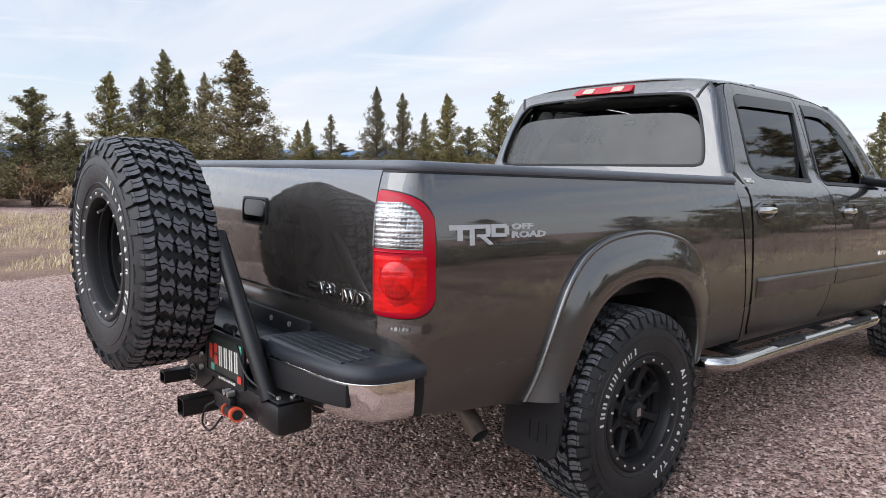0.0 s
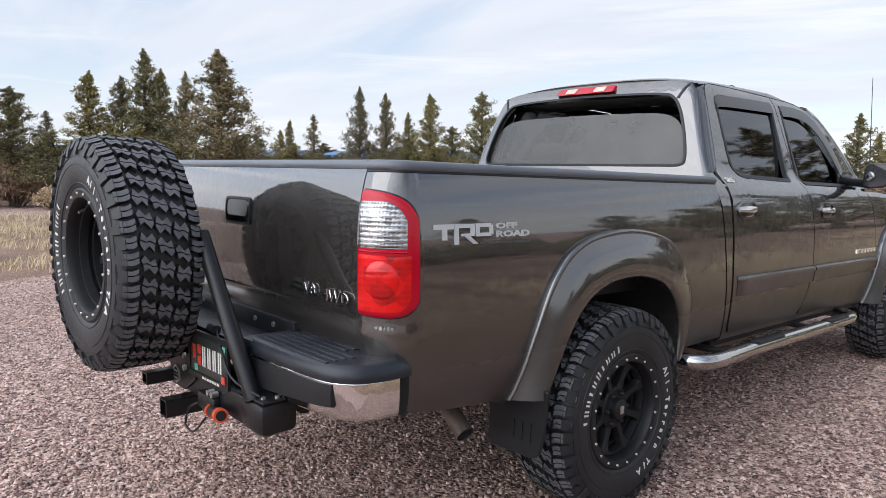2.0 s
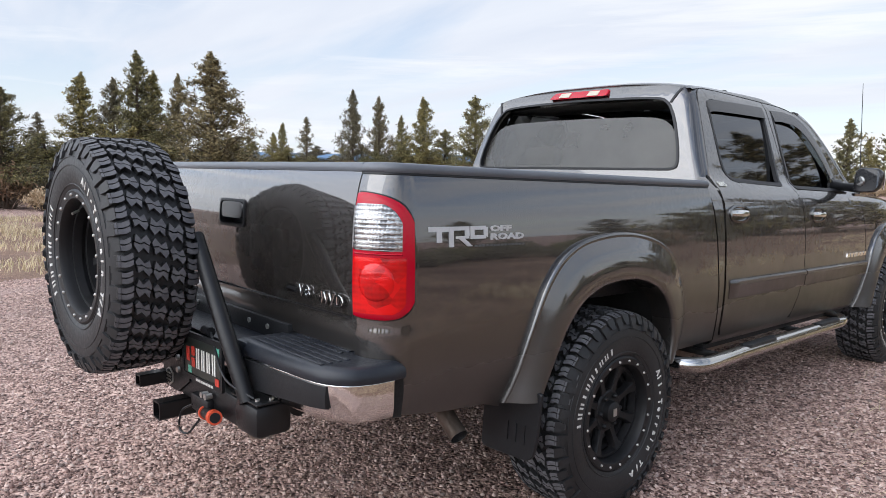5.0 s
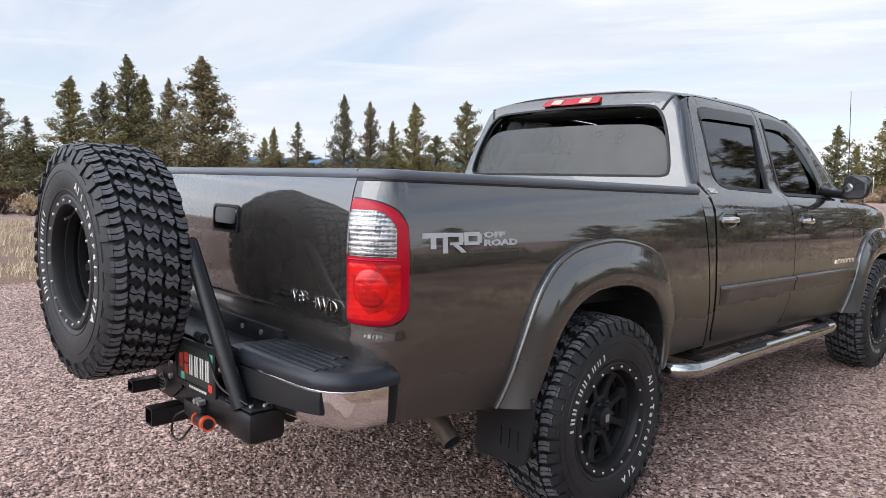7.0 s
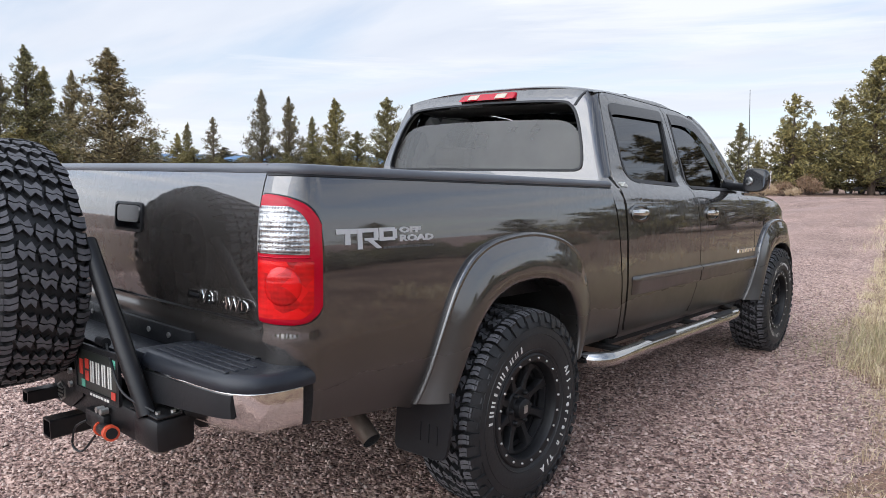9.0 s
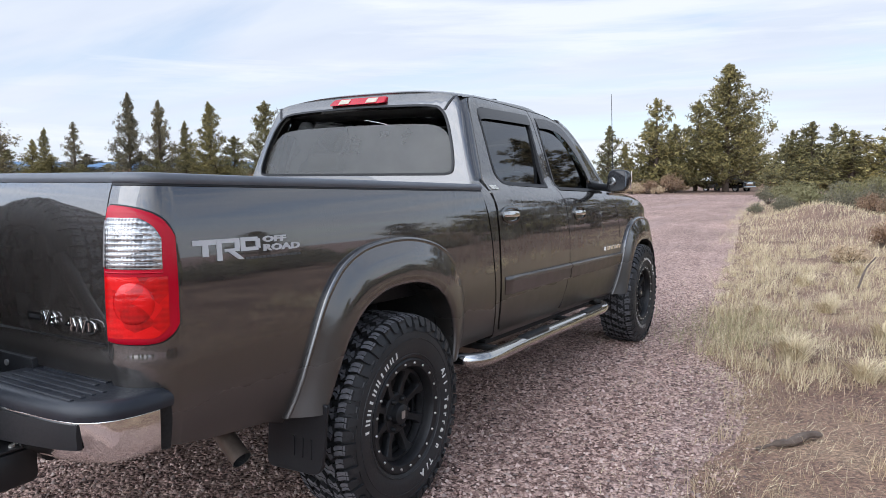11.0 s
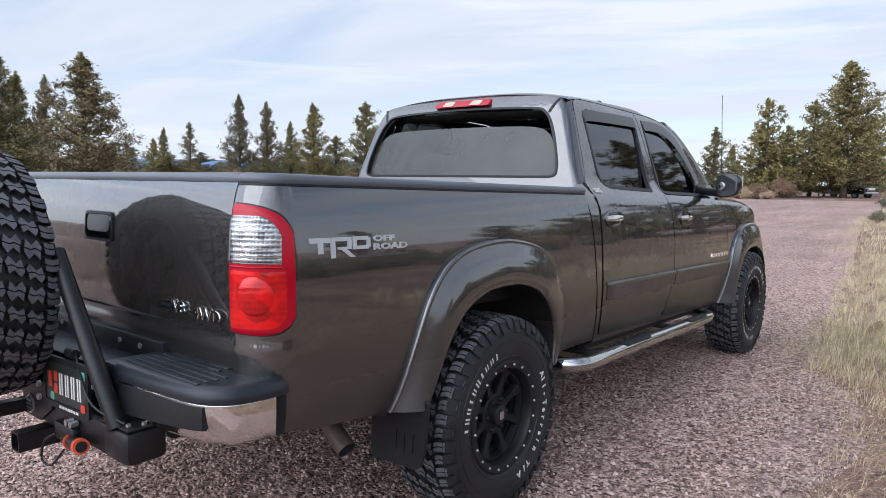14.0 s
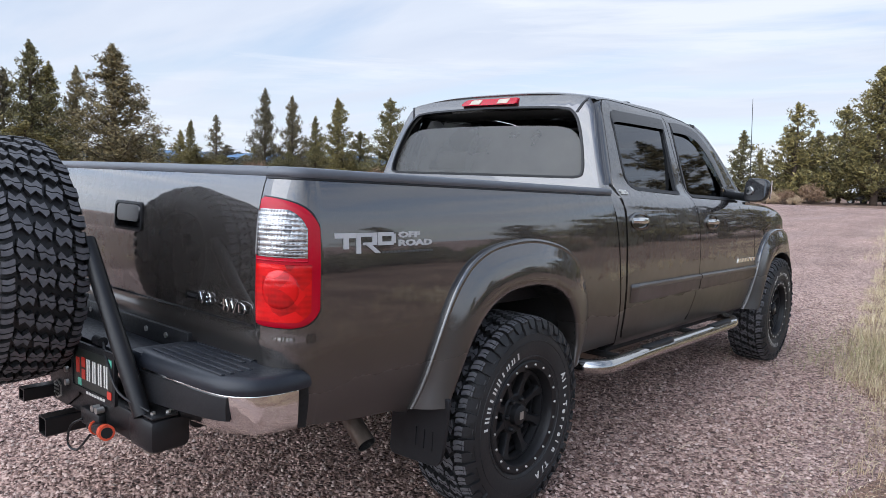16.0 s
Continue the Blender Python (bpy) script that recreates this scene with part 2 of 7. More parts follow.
def lens(name, c1, c2, cell, metal, ribs):
    """Moulded lamp lens: reflector facets and faint ribs under a glossy skin."""
    m = Mat(name, c1, 0.16, metal, Specular_IOR_Level=0.35, Coat_Weight=0.4, Coat_Roughness=0.03)
    facets = m.voronoi(cell)
    big = m.noise(14, 4, 0.6, (1, 1, 1.6))
    clear = ribs > 20
    waves = []
    for way in ("Z", "X"):
        w = m.node("ShaderNodeTexWave", Scale=ribs if way == "Z" else ribs * 1.7, Distortion=0.25, Detail=1.0)
        w.bands_direction = way
        m.l.new(m.co, w.inputs["Vector"])
        waves.append(w.outputs["Color"])
    ribbed = m.mix(0.30, waves[0], waves[1])
    tone = m.mix(0.30 if clear else 0.08, m.mix(0.55 if clear else 0.45, facets, big), ribbed)
    m.color(m.ramp(tone, (0.33, c1), (0.58, c2)))
    m.bump(facets, 0.12 if not clear else 0.2, 0.006)
    m.bump(big, 0.25 if not clear else 0.35, 0.015)
    m.bump(ribbed, 0.22 if clear else 0.06, 0.003)
    return m.m


RED_LENS = lens("red_lamp_lens", (0.24, 0.0007, 0.0012), (0.62, 0.0024, 0.003), 15, 0.10, 18.0)
RED_RIM = Mat("red_lamp_rim", (0.38, 0.001, 0.014), 0.22, Specular_IOR_Level=0.2, Coat_Weight=0.35, Coat_Roughness=0.02).m
CLEAR_LENS = lens("clear_lamp_lens", (0.09, 0.09, 0.094), (0.46, 0.46, 0.46), 34, 0.85, 22.0)
WHITE_RIB = simple("moulded_lens_rib", (0.36, 0.36, 0.365), (0.52, 0.52, 0.52), 60, (0.10, 0.2), 0.1, metal=0.6)
CREAM_LENS = simple("cream_lens", (0.44, 0.39, 0.30), (0.52, 0.46, 0.36), 30, (0.15, 0.25), 0.1)
AMBER = lens("amber_lamp_lens", (0.55, 0.2, 0.05), (0.8, 0.45, 0.2), 40, 0.3, 20.0)


# ---------------------------------------------------------------- mesh helpers
SHEAR = Matrix(((1, 0, 0, 0), (0, 1, 0, 0), (0, -0.0245, 1, 0), (0, 0, 0, 1)))   # the body sits nose-down


def obj(name, verts, faces, mat, parent=None, label="", smooth=True, normals=None, matrix=None, sharp=None):
    me = bpy.data.meshes.new(name)
    me.from_pydata([tuple(v) for v in verts], [], [tuple(f) for f in faces])
    me.materials.append(mat)
    if smooth:
        me.shade_smooth()
    if normals is not None:
        if matrix is not None:
            nm = matrix.to_3x3().inverted().transposed()
            normals = [(nm @ Vector(n)).normalized() for n in normals]
        me.transform(matrix or Matrix())
        me.normals_split_custom_set_from_vertices([tuple(n) for n in normals])
    elif matrix is not None:
        me.transform(matrix)
    if sharp is not None:
        me.set_sharp_from_angle(angle=radians(sharp))
    me.update()
    ob = new(name, me)
    if parent is not None:
        ob.parent = parent
    if label:
        ob["label"] = label
    return ob


def part(name, bm, material, parent, label="", smooth=True, sharp=35, matrix=None):
    me = bpy.data.meshes.new(name)
    bmesh.ops.recalc_face_normals(bm, faces=bm.faces)
    bm.to_mesh(me)
    bm.free()
    me.materials.append(material)
    if matrix is not None:
        me.transform(matrix)
    if smooth:
        me.shade_smooth()
        me.set_sharp_from_angle(angle=radians(sharp))
    ob = new(name, me)
    if parent is not None:
        ob.parent = parent
    if label:
        ob["label"] = label
    return ob


def empty(name, label, category, at=(0, 0, 0), group="", kind=""):
    e = new(name)
    e.empty_display_size = 0.1
    e.location = at
    return tagged(e, label, category, group, kind)


def knots(*pts):
    """A smooth curve through (position, value) pairs."""
    xs, ys = [p[0] for p in pts], [p[1] for p in pts]
    sl = [(ys[i + 1] - ys[i]) / (xs[i + 1] - xs[i]) for i in range(len(xs) - 1)]
    ms = [sl[0]] + [0.0 if sl[i] * sl[i + 1] <= 0 else 2 * sl[i] * sl[i + 1] / (sl[i] + sl[i + 1]) for i in range(len(sl) - 1)] + [sl[-1]]

    def f(x):
        if x <= xs[0]:
            return ys[0] + ms[0] * (x - xs[0])
        if x >= xs[-1]:
            return ys[-1] + ms[-1] * (x - xs[-1])
        i = max(k for k in range(len(xs) - 1) if xs[k] <= x)
        h = xs[i + 1] - xs[i]
        u = (x - xs[i]) / h
        return (ys[i] * (1 + 2 * u) * (1 - u) ** 2 + ms[i] * h * u * (1 - u) ** 2 + ys[i + 1] * u * u * (3 - 2 * u) + ms[i + 1] * h * u * u * (u - 1))
    return f


def smooth_loop(pts, n=6):
    """A closed Catmull-Rom loop through 2D points."""
    out, k = [], len(pts)
    for i in range(k):
        p0, p1, p2, p3 = (pts[(i + j - 1) % k] for j in range(4))
        for s in range(n):
            u = s / n
            out.append(tuple(0.5 * (2 * p1[c] + (p2[c] - p0[c]) * u + (2 * p0[c] - 5 * p1[c] + 4 * p2[c] - p3[c]) * u * u
                                    + (3 * p1[c] - p0[c] - 3 * p2[c] + p3[c]) * u ** 3) for c in range(len(p1))))
    return out


def smooth_line(pts, n=6):
    """An open Catmull-Rom line through points."""
    ext = [tuple(2 * a - b for a, b in zip(pts[0], pts[1]))] + list(pts) + [tuple(2 * a - b for a, b in zip(pts[-1], pts[-2]))]
    out = []
    for i in range(1, len(ext) - 2):
        p0, p1, p2, p3 = ext[i - 1:i + 3]
        for s in range(n):
            u = s / n
            out.append(tuple(0.5 * (2 * p1[c] + (p2[c] - p0[c]) * u + (2 * p0[c] - 5 * p1[c] + 4 * p2[c] - p3[c]) * u * u
                                    + (3 * p1[c] - p0[c] - 3 * p2[c] + p3[c]) * u ** 3) for c in range(len(p1))))
    out.append(tuple(pts[-1]))
    return out


def rounded(pts, r, n=4):
    """A closed polygon with its corners rounded by r (a number, or one a corner)."""
    out, k = [], len(pts)
    for i in range(k):
        p0, p1, p2 = (Vector(pts[(i + j - 1) % k]) for j in range(3))
        a, b = p0 - p1, p2 - p1
        rr = r[i] if isinstance(r, (list, tuple)) else r
        d = min(rr, a.length * 0.49, b.length * 0.49)
        if d < 1e-5:
            out.append(tuple(p1))
            continue
        s, e = p1 + a.normalized() * d, p1 + b.normalized() * d
        for q in range(n + 1):
            u = q / n
            out.append(tuple(s * (1 - u) ** 2 + p1 * 2 * u * (1 - u) + e * u * u))
    return out


def skin(name, outline, holes, fn, mat, parent, out, step=0.06, depth=0.018, label="", mirror=False, matrix=SHEAR, bend=1e-3, cuts=()):
    """A curved sheet: a 2D outline with holes, laid on the surface fn(a, b), with folded edges. out: a vector on its outer side."""
    bm = bmesh.new()
    edges = []
    for loop in [outline] + list(holes):
        vs = [bm.verts.new((p[0], p[1], 0)) for p in loop]
        edges += [bm.edges.new((vs[i], vs[(i + 1) % len(vs)])) for i in range(len(vs))]
    bmesh.ops.triangle_fill(bm, use_beauty=True, edges=edges)
    for ax in (0, 1):
        lo, hi = min(p[ax] for p in outline), max(p[ax] for p in outline)
        k = max(1, int((hi - lo) / step))
        for i in range(1, k):
            co, no = [0, 0, 0], [0, 0, 0]
            co[ax], no[ax] = lo + (hi - lo) * i / k, 1
            bmesh.ops.bisect_plane(bm, geom=bm.verts[:] + bm.edges[:] + bm.faces[:], plane_co=co, plane_no=no)
    for ax, at in cuts:
        co, no = [0, 0, 0], [0, 0, 0]
        co[ax], no[ax] = at, 1
        bmesh.ops.bisect_plane(bm, geom=bm.verts[:] + bm.edges[:] + bm.faces[:], plane_co=co, plane_no=no)
    bm.verts.index_update()
    out = Vector(out)
    pos, nor = [], []
    for v in bm.verts:
        a, b = v.co.x, v.co.y
        p = Vector(fn(a, b))
        n = (Vector(fn(a + bend, b)) - Vector(fn(a - bend, b))).cross(Vector(fn(a, b + bend)) - Vector(fn(a, b - bend)))
        n = n.normalized() if n.length > 1e-12 else out
        if n.dot(out) < 0:
            n.negate()
        pos.append(p)
        nor.append(n)
    faces = []
    for f in bm.faces:
        ids = [v.index for v in f.verts]
        n = (pos[ids[1]] - pos[ids[0]]).cross(pos[ids[2]] - pos[ids[0]])
        if n.dot(nor[ids[0]]) < 0:
            ids.reverse()
        faces.append(ids)
    for e in bm.edges:
        if e.is_boundary:
            i, j = e.verts[0].index, e.verts[1].index
            k = len(pos)
            mid = [v.index for v in e.link_faces[0].verts if v.index not in (i, j)][0]
            side = (pos[j] - pos[i]).cross(nor[i])
            if side.dot(pos[mid] - pos[i]) > 0:
                side.negate()
            side = side.normalized() if side.length > 1e-9 else nor[i]
            pos += [pos[i], pos[j], pos[j] - nor[j] * depth, pos[i] - nor[i] * depth]
            nor += [side] * 4
            q = [k, k + 1, k + 2, k + 3]
            if (pos[k + 1] - pos[k]).cross(pos[k + 2] - pos[k]).dot(side) < 0:
                q.reverse()
            faces.append(q)
    bm.free()
    ob = obj(name, pos, faces, mat, parent, label, normals=nor, matrix=matrix)
    if mirror:
        ob2 = obj(name, [(-p[0], p[1], p[2]) for p in pos], [list(reversed(f)) for f in faces], mat, parent, label,
                  normals=[(-n[0], n[1], n[2]) for n in nor], matrix=matrix)
        return ob, ob2
    return ob


def grid(name, rows, mat, parent=None, label="", closed=False, cap=False, matrix=None, sharp=None, smooth=True, mirror=False):
    """A mesh from rows of points; closed joins the ends of each row."""
    n = len(rows[0])
    verts = [p for r in rows for p in r]
    faces = []
    for i in range(len(rows) - 1):
        for j in range(n if closed else n - 1):
            k = (j + 1) % n
            faces.append((i * n + j, i * n + k, (i + 1) * n + k, (i + 1) * n + j))
    if cap:
        faces.append(tuple(reversed(range(n))))
        faces.append(tuple((len(rows) - 1) * n + j for j in range(n)))
    bm = bmesh.new()
    vs = [bm.verts.new(v) for v in verts]
    for f in faces:
        try:
            bm.faces.new([vs[i] for i in f])
        except ValueError:
            pass
    bmesh.ops.remove_doubles(bm, verts=bm.verts, dist=1e-5)
    bm2 = bm.copy() if mirror else None
    ob = part(name, bm, mat, parent, label, smooth, sharp or 35, matrix)
    if mirror:
        for v in bm2.verts:
            v.co.x = -v.co.x
        part(name, bm2, mat, parent, label, smooth, sharp or 35, matrix)
    return ob


def tube(name, pts, radius, mat, parent=None, label="", n=12, matrix=None, mirror=False, cap=True):
    """A round bar along points; radius a number or one a point."""
    pts = [Vector(p) for p in pts]
    rows = []
    ref = Vector((0, 0, 1)) if abs((pts[-1] - pts[0]).normalized().z) < 0.9 else Vector((1, 0, 0))
    for i, p in enumerate(pts):
        d = (pts[min(i + 1, len(pts) - 1)] - pts[max(i - 1, 0)]).normalized()
        u = d.cross(ref).normalized()
        v = u.cross(d)
        r = radius[i] if isinstance(radius, (list, tuple)) else radius
        rows.append([p + (u * math.cos(2 * math.pi * k / n) + v * math.sin(2 * math.pi * k / n)) * r for k in range(n)])
    return grid(name, rows, mat, parent, label, closed=True, cap=cap, matrix=matrix, sharp=50, mirror=mirror)


def box_bm(lo, hi, bevel=0.004, seg=2):
    bm = bmesh.new()
    bmesh.ops.create_cube(bm, size=1)
    for v in bm.verts:
        v.co = Vector([lo[i] + (v.co[i] + 0.5) * (hi[i] - lo[i]) for i in range(3)])
    if bevel:
        bmesh.ops.bevel(bm, geom=bm.edges[:], offset=bevel, segments=seg, affect="EDGES", profile=0.5)
    return bm


def box(name, lo, hi, mat, parent=None, label="", bevel=0.004, matrix=None, mirror=False):
    ob = part(name, box_bm(lo, hi, bevel), mat, parent, label, matrix=matrix)
    if mirror:
        part(name, box_bm((-hi[0], lo[1], lo[2]), (-lo[0], hi[1], hi[2]), bevel), mat, parent, label, matrix=matrix)
    return ob


def prism(name, loop, d0, d1, fn, mat, parent=None, label="", matrix=None, bevel=0.0, sharp=35):
    """A 2D loop given thickness: fn(a, b, d) places it, d from d0 to d1."""
    rows = [[fn(a, b, d0) for a, b in loop], [fn(a, b, d1) for a, b in loop]]
    if bevel:
        cx, cy = sum(p[0] for p in loop) / len(loop), sum(p[1] for p in loop) / len(loop)
        w = max(max(abs(p[0] - cx) for p in loop), max(abs(p[1] - cy) for p in loop))
        k = 1 - bevel / w
        mid = d1 - bevel * (1 if d1 > d0 else -1)
        rows = [rows[0], [fn(a, b, mid) for a, b in loop], [fn(cx + (a - cx) * k, cy + (b - cy) * k, d1) for a, b in loop]]
    return grid(name, rows, mat, parent, label, closed=True, cap=True, matrix=matrix, sharp=sharp)


def lettering(name, text, size, place, mat, parent, label="", bold=0.0, depth=0.002, narrow=1.0):
    """Built-in-font words as a mesh. place: the matrix of the text's plane."""
    cu = bpy.data.curves.new(name, "FONT")
    cu.body, cu.size, cu.extrude, cu.offset, cu.resolution_u = text, size, depth, bold, 2
    if mat is CHROME:
        cu.extrude, cu.bevel_depth, cu.bevel_resolution = 0.0008, 0.0018, 1
    tmp = new(name, cu)
    me = bpy.data.meshes.new_from_object(tmp.evaluated_get(bpy.context.evaluated_depsgraph_get()))
    bpy.data.objects.remove(tmp)
    me.transform(place @ Matrix.Diagonal((narrow, 1, 1, 1)))
    me.materials.clear()
    me.materials.append(mat)
    if len(text) > 1:           # each letter a mesh of its own
        root = list(range(len(me.vertices)))

        def find(q):
            while root[q] != q:
                root[q] = root[root[q]]
                q = root[q]
            return q

        for e_ in me.edges:
            root[find(e_.vertices[0])] = find(e_.vertices[1])
        islands = {}
        for p in me.polygons:
            islands.setdefault(find(p.vertices[0]), []).append(tuple(p.vertices))
        made = []
        for faces in islands.values():
            idx = {q: n for n, q in enumerate(sorted({q for f in faces for q in f}))}
            one = bpy.data.meshes.new(name)
            one.from_pydata([tuple(me.vertices[q].co) for q in idx], [], [[idx[q] for q in f] for f in faces])
            one.materials.append(mat)
            made.append(new(name, one))
            made[-1].parent = parent
            if label:
                made[-1]["label"] = label
        bpy.data.meshes.remove(me)
        return made[0]
    ob = new(name, me)
    ob.parent = parent
    if label:
        ob["label"] = label
    return ob


# ---------------------------------------------------------------- the pickup truck
STAINLESS = simple("polished_stainless", (0.52, 0.51, 0.49), (0.46, 0.45, 0.43), 9, (0.05, 0.12), 0.03, metal=1.0)
BLACK_CHROME = simple("dark_chrome", (0.16, 0.16, 0.16), (0.20, 0.20, 0.20), 20, (0.06, 0.12), 0, metal=1.0)
truck = empty("pickup_truck", "dark grey four-door pickup truck parked on gravel with a lifted suspension", "pickup truck")

# half-width of the body side by height
XS = knots((0.50, 0.880), (0.60, 0.915), (0.75, 0.944), (0.90, 0.956), (1.05, 0.957), (1.20, 0.949), (1.28, 0.932), (1.34, 0.894),
           (1.38, 0.852), (1.41, 0.829), (1.46, 0.811), (1.60, 0.764), (1.75, 0.712), (1.83, 0.680), (1.87, 0.650))
YT = knots((0.70, -1.085), (0.80, -1.108), (0.90, -1.119), (1.00, -1.1212), (1.10, -1.1200), (1.20, -1.1145), (1.30, -1.096), (1.38, -1.068))   # tailgate, by height
TAPER = knots((2.6, 0.0), (3.2, 0.004), (3.8, 0.035), (4.2, 0.12), (4.45, 0.30))


XB = knots((1.10, 0.955), (1.20, 0.949), (1.28, 0.936), (1.345, 0.920), (1.38, 0.905))   # the box above its waist


def side(y, z):
    return (XS(z) - (TAPER(y) if y > 2.6 else 0), y, z)


# the box: wraps round its rear corner
CX, CY, AX, AY, X0 = 0.830, -0.985, 0.126, 0.135, 0.806
L1, L2 = CX - X0, 0.205


def wrap(s, z, lift=0.0):
    if s < L1:
        x, y, nx, ny = X0 + s, CY - AY, 0.0, -1.0
    elif s < L1 + L2:
        u = (s - L1) / L2 * math.pi / 2
        x, y = CX + AX * math.sin(u), CY - AY * math.cos(u)
        n = Vector((math.sin(u) / AX, -math.cos(u) / AY)).normalized()
        nx, ny = n
    else:
        x, y, nx, ny = CX + AX, CY + (s - L1 - L2), 1.0, 0.0
    d = (XS(z) if z < 1.20 else XB(z)) - 0.956 + lift
    w = max(0.0, 1 - s / (L1 + L2))
    d2 = d * (1 - w) + lift * w
    q = min(1.0, max(0.0, (0.900 - z) / 0.058))        # pressed shelf under the lamp
    f = min(1.0, max(0.0, 1.10 - s / 0.36))
    d2 += 0.008 * q * q * (3 - 2 * q) * f * f * (3 - 2 * f)
    return (x + nx * d2, y + ny * d2 + (YT(z) + 1.12) * w, z)


def along(y):
    return y - CY + L1 + L2


def gap_y(z):
    return 0.835 + (1.33 - z) * 0.20


OUTER = [(-0.560, 0.555), (-0.528, 0.640), (-0.478, 0.790), (-0.432, 0.905), (-0.376, 0.995), (-0.292, 1.074), (-0.150, 1.127), (0.095, 1.146),
         (0.330, 1.108), (0.478, 1.026), (0.566, 0.902), (0.612, 0.740), (0.590, 0.560)]
INNER = [(-0.445, 0.555), (-0.410, 0.620), (-0.328, 0.765), (-0.278, 0.832), (-0.216, 0.887), (-0.150, 0.920), (-0.060, 0.946), (0.090, 0.955),
         (0.220, 0.938), (0.330, 0.893), (0.412, 0.808), (0.445, 0.690), (0.430, 0.560)]


def flare(yc, parent, mirrored=False):
    """A wheel-arch flare: a crisp outer rib, a full shoulder and a rolled inner lip."""
    outer, inner = smooth_line(OUTER, 5), smooth_line(INNER, 5)
    rows = []
    prof = [(0.0, -0.012), (0.0, 0.008), (0.012, 0.016), (0.05, 0.019), (0.085, 0.016), (0.11, 0.017), (0.30, 0.032), (0.55, 0.044), (0.80, 0.047), (0.94, 0.046), (0.99, 0.040), (1.0, 0.030), (1.0, -0.06)]
    for (yo, zo), (yi, zi) in zip(outer, inner):
        r = []
        for k, lift in prof:
            y, z = yo + (yi - yo) * k, zo + (zi - zo) * k
            x = XS(zo + (zi - zo) * k) * (1 - k) + 0.957 * k + lift - (TAPER(y + yc) * 0.6 if y + yc > 2.6 else 0)
            r.append((x, y + yc, z))
        rows.append(r)
    return grid("fender_flare", rows, PAINT, parent, matrix=SHEAR, sharp=60, mirror=True)


flare(0.0, truck)
flare(3.58, truck)

# box side with its wheel opening
arch = [(y * 0.985, z - 0.02) for y, z in smooth_line(OUTER, 4)]
lower = [(-0.985 - L2, 0.60), (-1.0, 0.585), (-0.80, 0.566)]
bed_outline = [(0.006, 0.66), (along(-0.985) - 0.10, 0.615), (along(-0.85), 0.578)] + [(along(-0.64), 0.562)] + [(along(y), z) for y, z in arch] + [
    (along(0.66), 0.575), (along(gap_y(0.58)), 0.58), (along(gap_y(0.75)), 0.75), (along(gap_y(1.0)), 1.0), (along(gap_y(1.2)), 1.2), (along(gap_y(1.345)), 1.345), (0.006, 1.345)]
PRESS = [0.906 - 0.0065 * k for k in range(10)]
skin("box_side", bed_outline, [], wrap, PAINT, truck, (1, -0.6, 0), 0.03, mirror=True, cuts=[(1, z + 0.0011) for z in PRESS] + [(0, 0.008 + 0.0125 * k) for k in range(26)])

# rail caps
sec = [(-0.075, 1.30), (-0.075, 1.362), (-0.066, 1.369), (-0.02, 1.371), (-0.004, 1.368), (0.003, 1.360), (0.004, 1.349), (0.0, 1.342), (-0.012, 1.340)]
for sgn in (1, -1):
    rows = []
    for i in range(60):
        s = 0.010 + (along(gap_y(1.345)) - 0.016) * (i / 59) ** 1.6
        r = []
        for d, z in sec:
            x, y, zz = wrap(s, 1.345, 0.006)
            n = Vector(wrap(s, 1.345, 0.1)) - Vector(wrap(s, 1.345, 0.0))
            n = n.normalized()
            r.append((sgn * (x + n.x * d), y + n.y * d, z + 0.0))
        rows.append(r)
    grid("rail_cap", rows, CAP_PLASTIC, truck, "dark grey plastic rail cap", cap=True, closed=True, matrix=SHEAR, sharp=50)

# black seam under the rail caps
for sgn in (1, -1):
    rows = []
    for i in range(60):
        q = 0.010 + (along(gap_y(1.345)) - 0.016) * (i / 59) ** 1.6
        rows.append([(sgn * wrap(q, z, l)[0], wrap(q, z, l)[1], z) for z, l in ((1.345, 0.001), (1.343, 0.0035), (1.336, 0.0035), (1.334, 0.0005))])
    grid("rail_seam", rows, BLACK_PLASTIC, truck, matrix=SHEAR)

# tailgate


def gate(x, z):
    y = YT(z) + 0.010 * (x / 0.8) ** 2
    # pressed lower band
    k = min(1.0, max(0.0, (0.899 - z) / 0.012))
    y += 0.006 * k * k * (3 - 2 * k)
    k = min(1.0, max(0.0, (0.891 - z) / 0.060))
    y -= 0.013 * k * k * (3 - 2 * k)
    return (x, y, z)


gate_out = rounded([(-0.797, 0.79), (0.797, 0.79), (0.797, 1.342), (-0.797, 1.342)], 0.012)
tailgate = skin("tailgate", gate_out, [rounded([(-0.096, 1.128), (0.108, 1.128), (0.108, 1.226), (-0.096, 1.226)], 0.022)], gate, PAINT, truck, (0, -1, 0), 0.03, depth=0.05, cuts=[(1, 0.9013 - 0.0032 * k) for k in range(20)])
rows = []
for i in range(41):
    x = -0.797 + 1.594 * i / 40
    y0 = YT(1.345) + 0.010 * (x / 0.8) ** 2
    rows.append([(x, y0 + a, z) for a, z in ((0.09, 1.31), (0.09, 1.362), (0.08, 1.369), (0.03, 1.372), (0.008, 1.371), (-0.003, 1.365), (-0.006, 1.352), (-0.003, 1.343), (0.01, 1.341))])
grid("tailgate_cap", rows, CAP_PLASTIC, tailgate, "dark grey plastic cap", closed=True, cap=True, matrix=SHEAR, sharp=50)
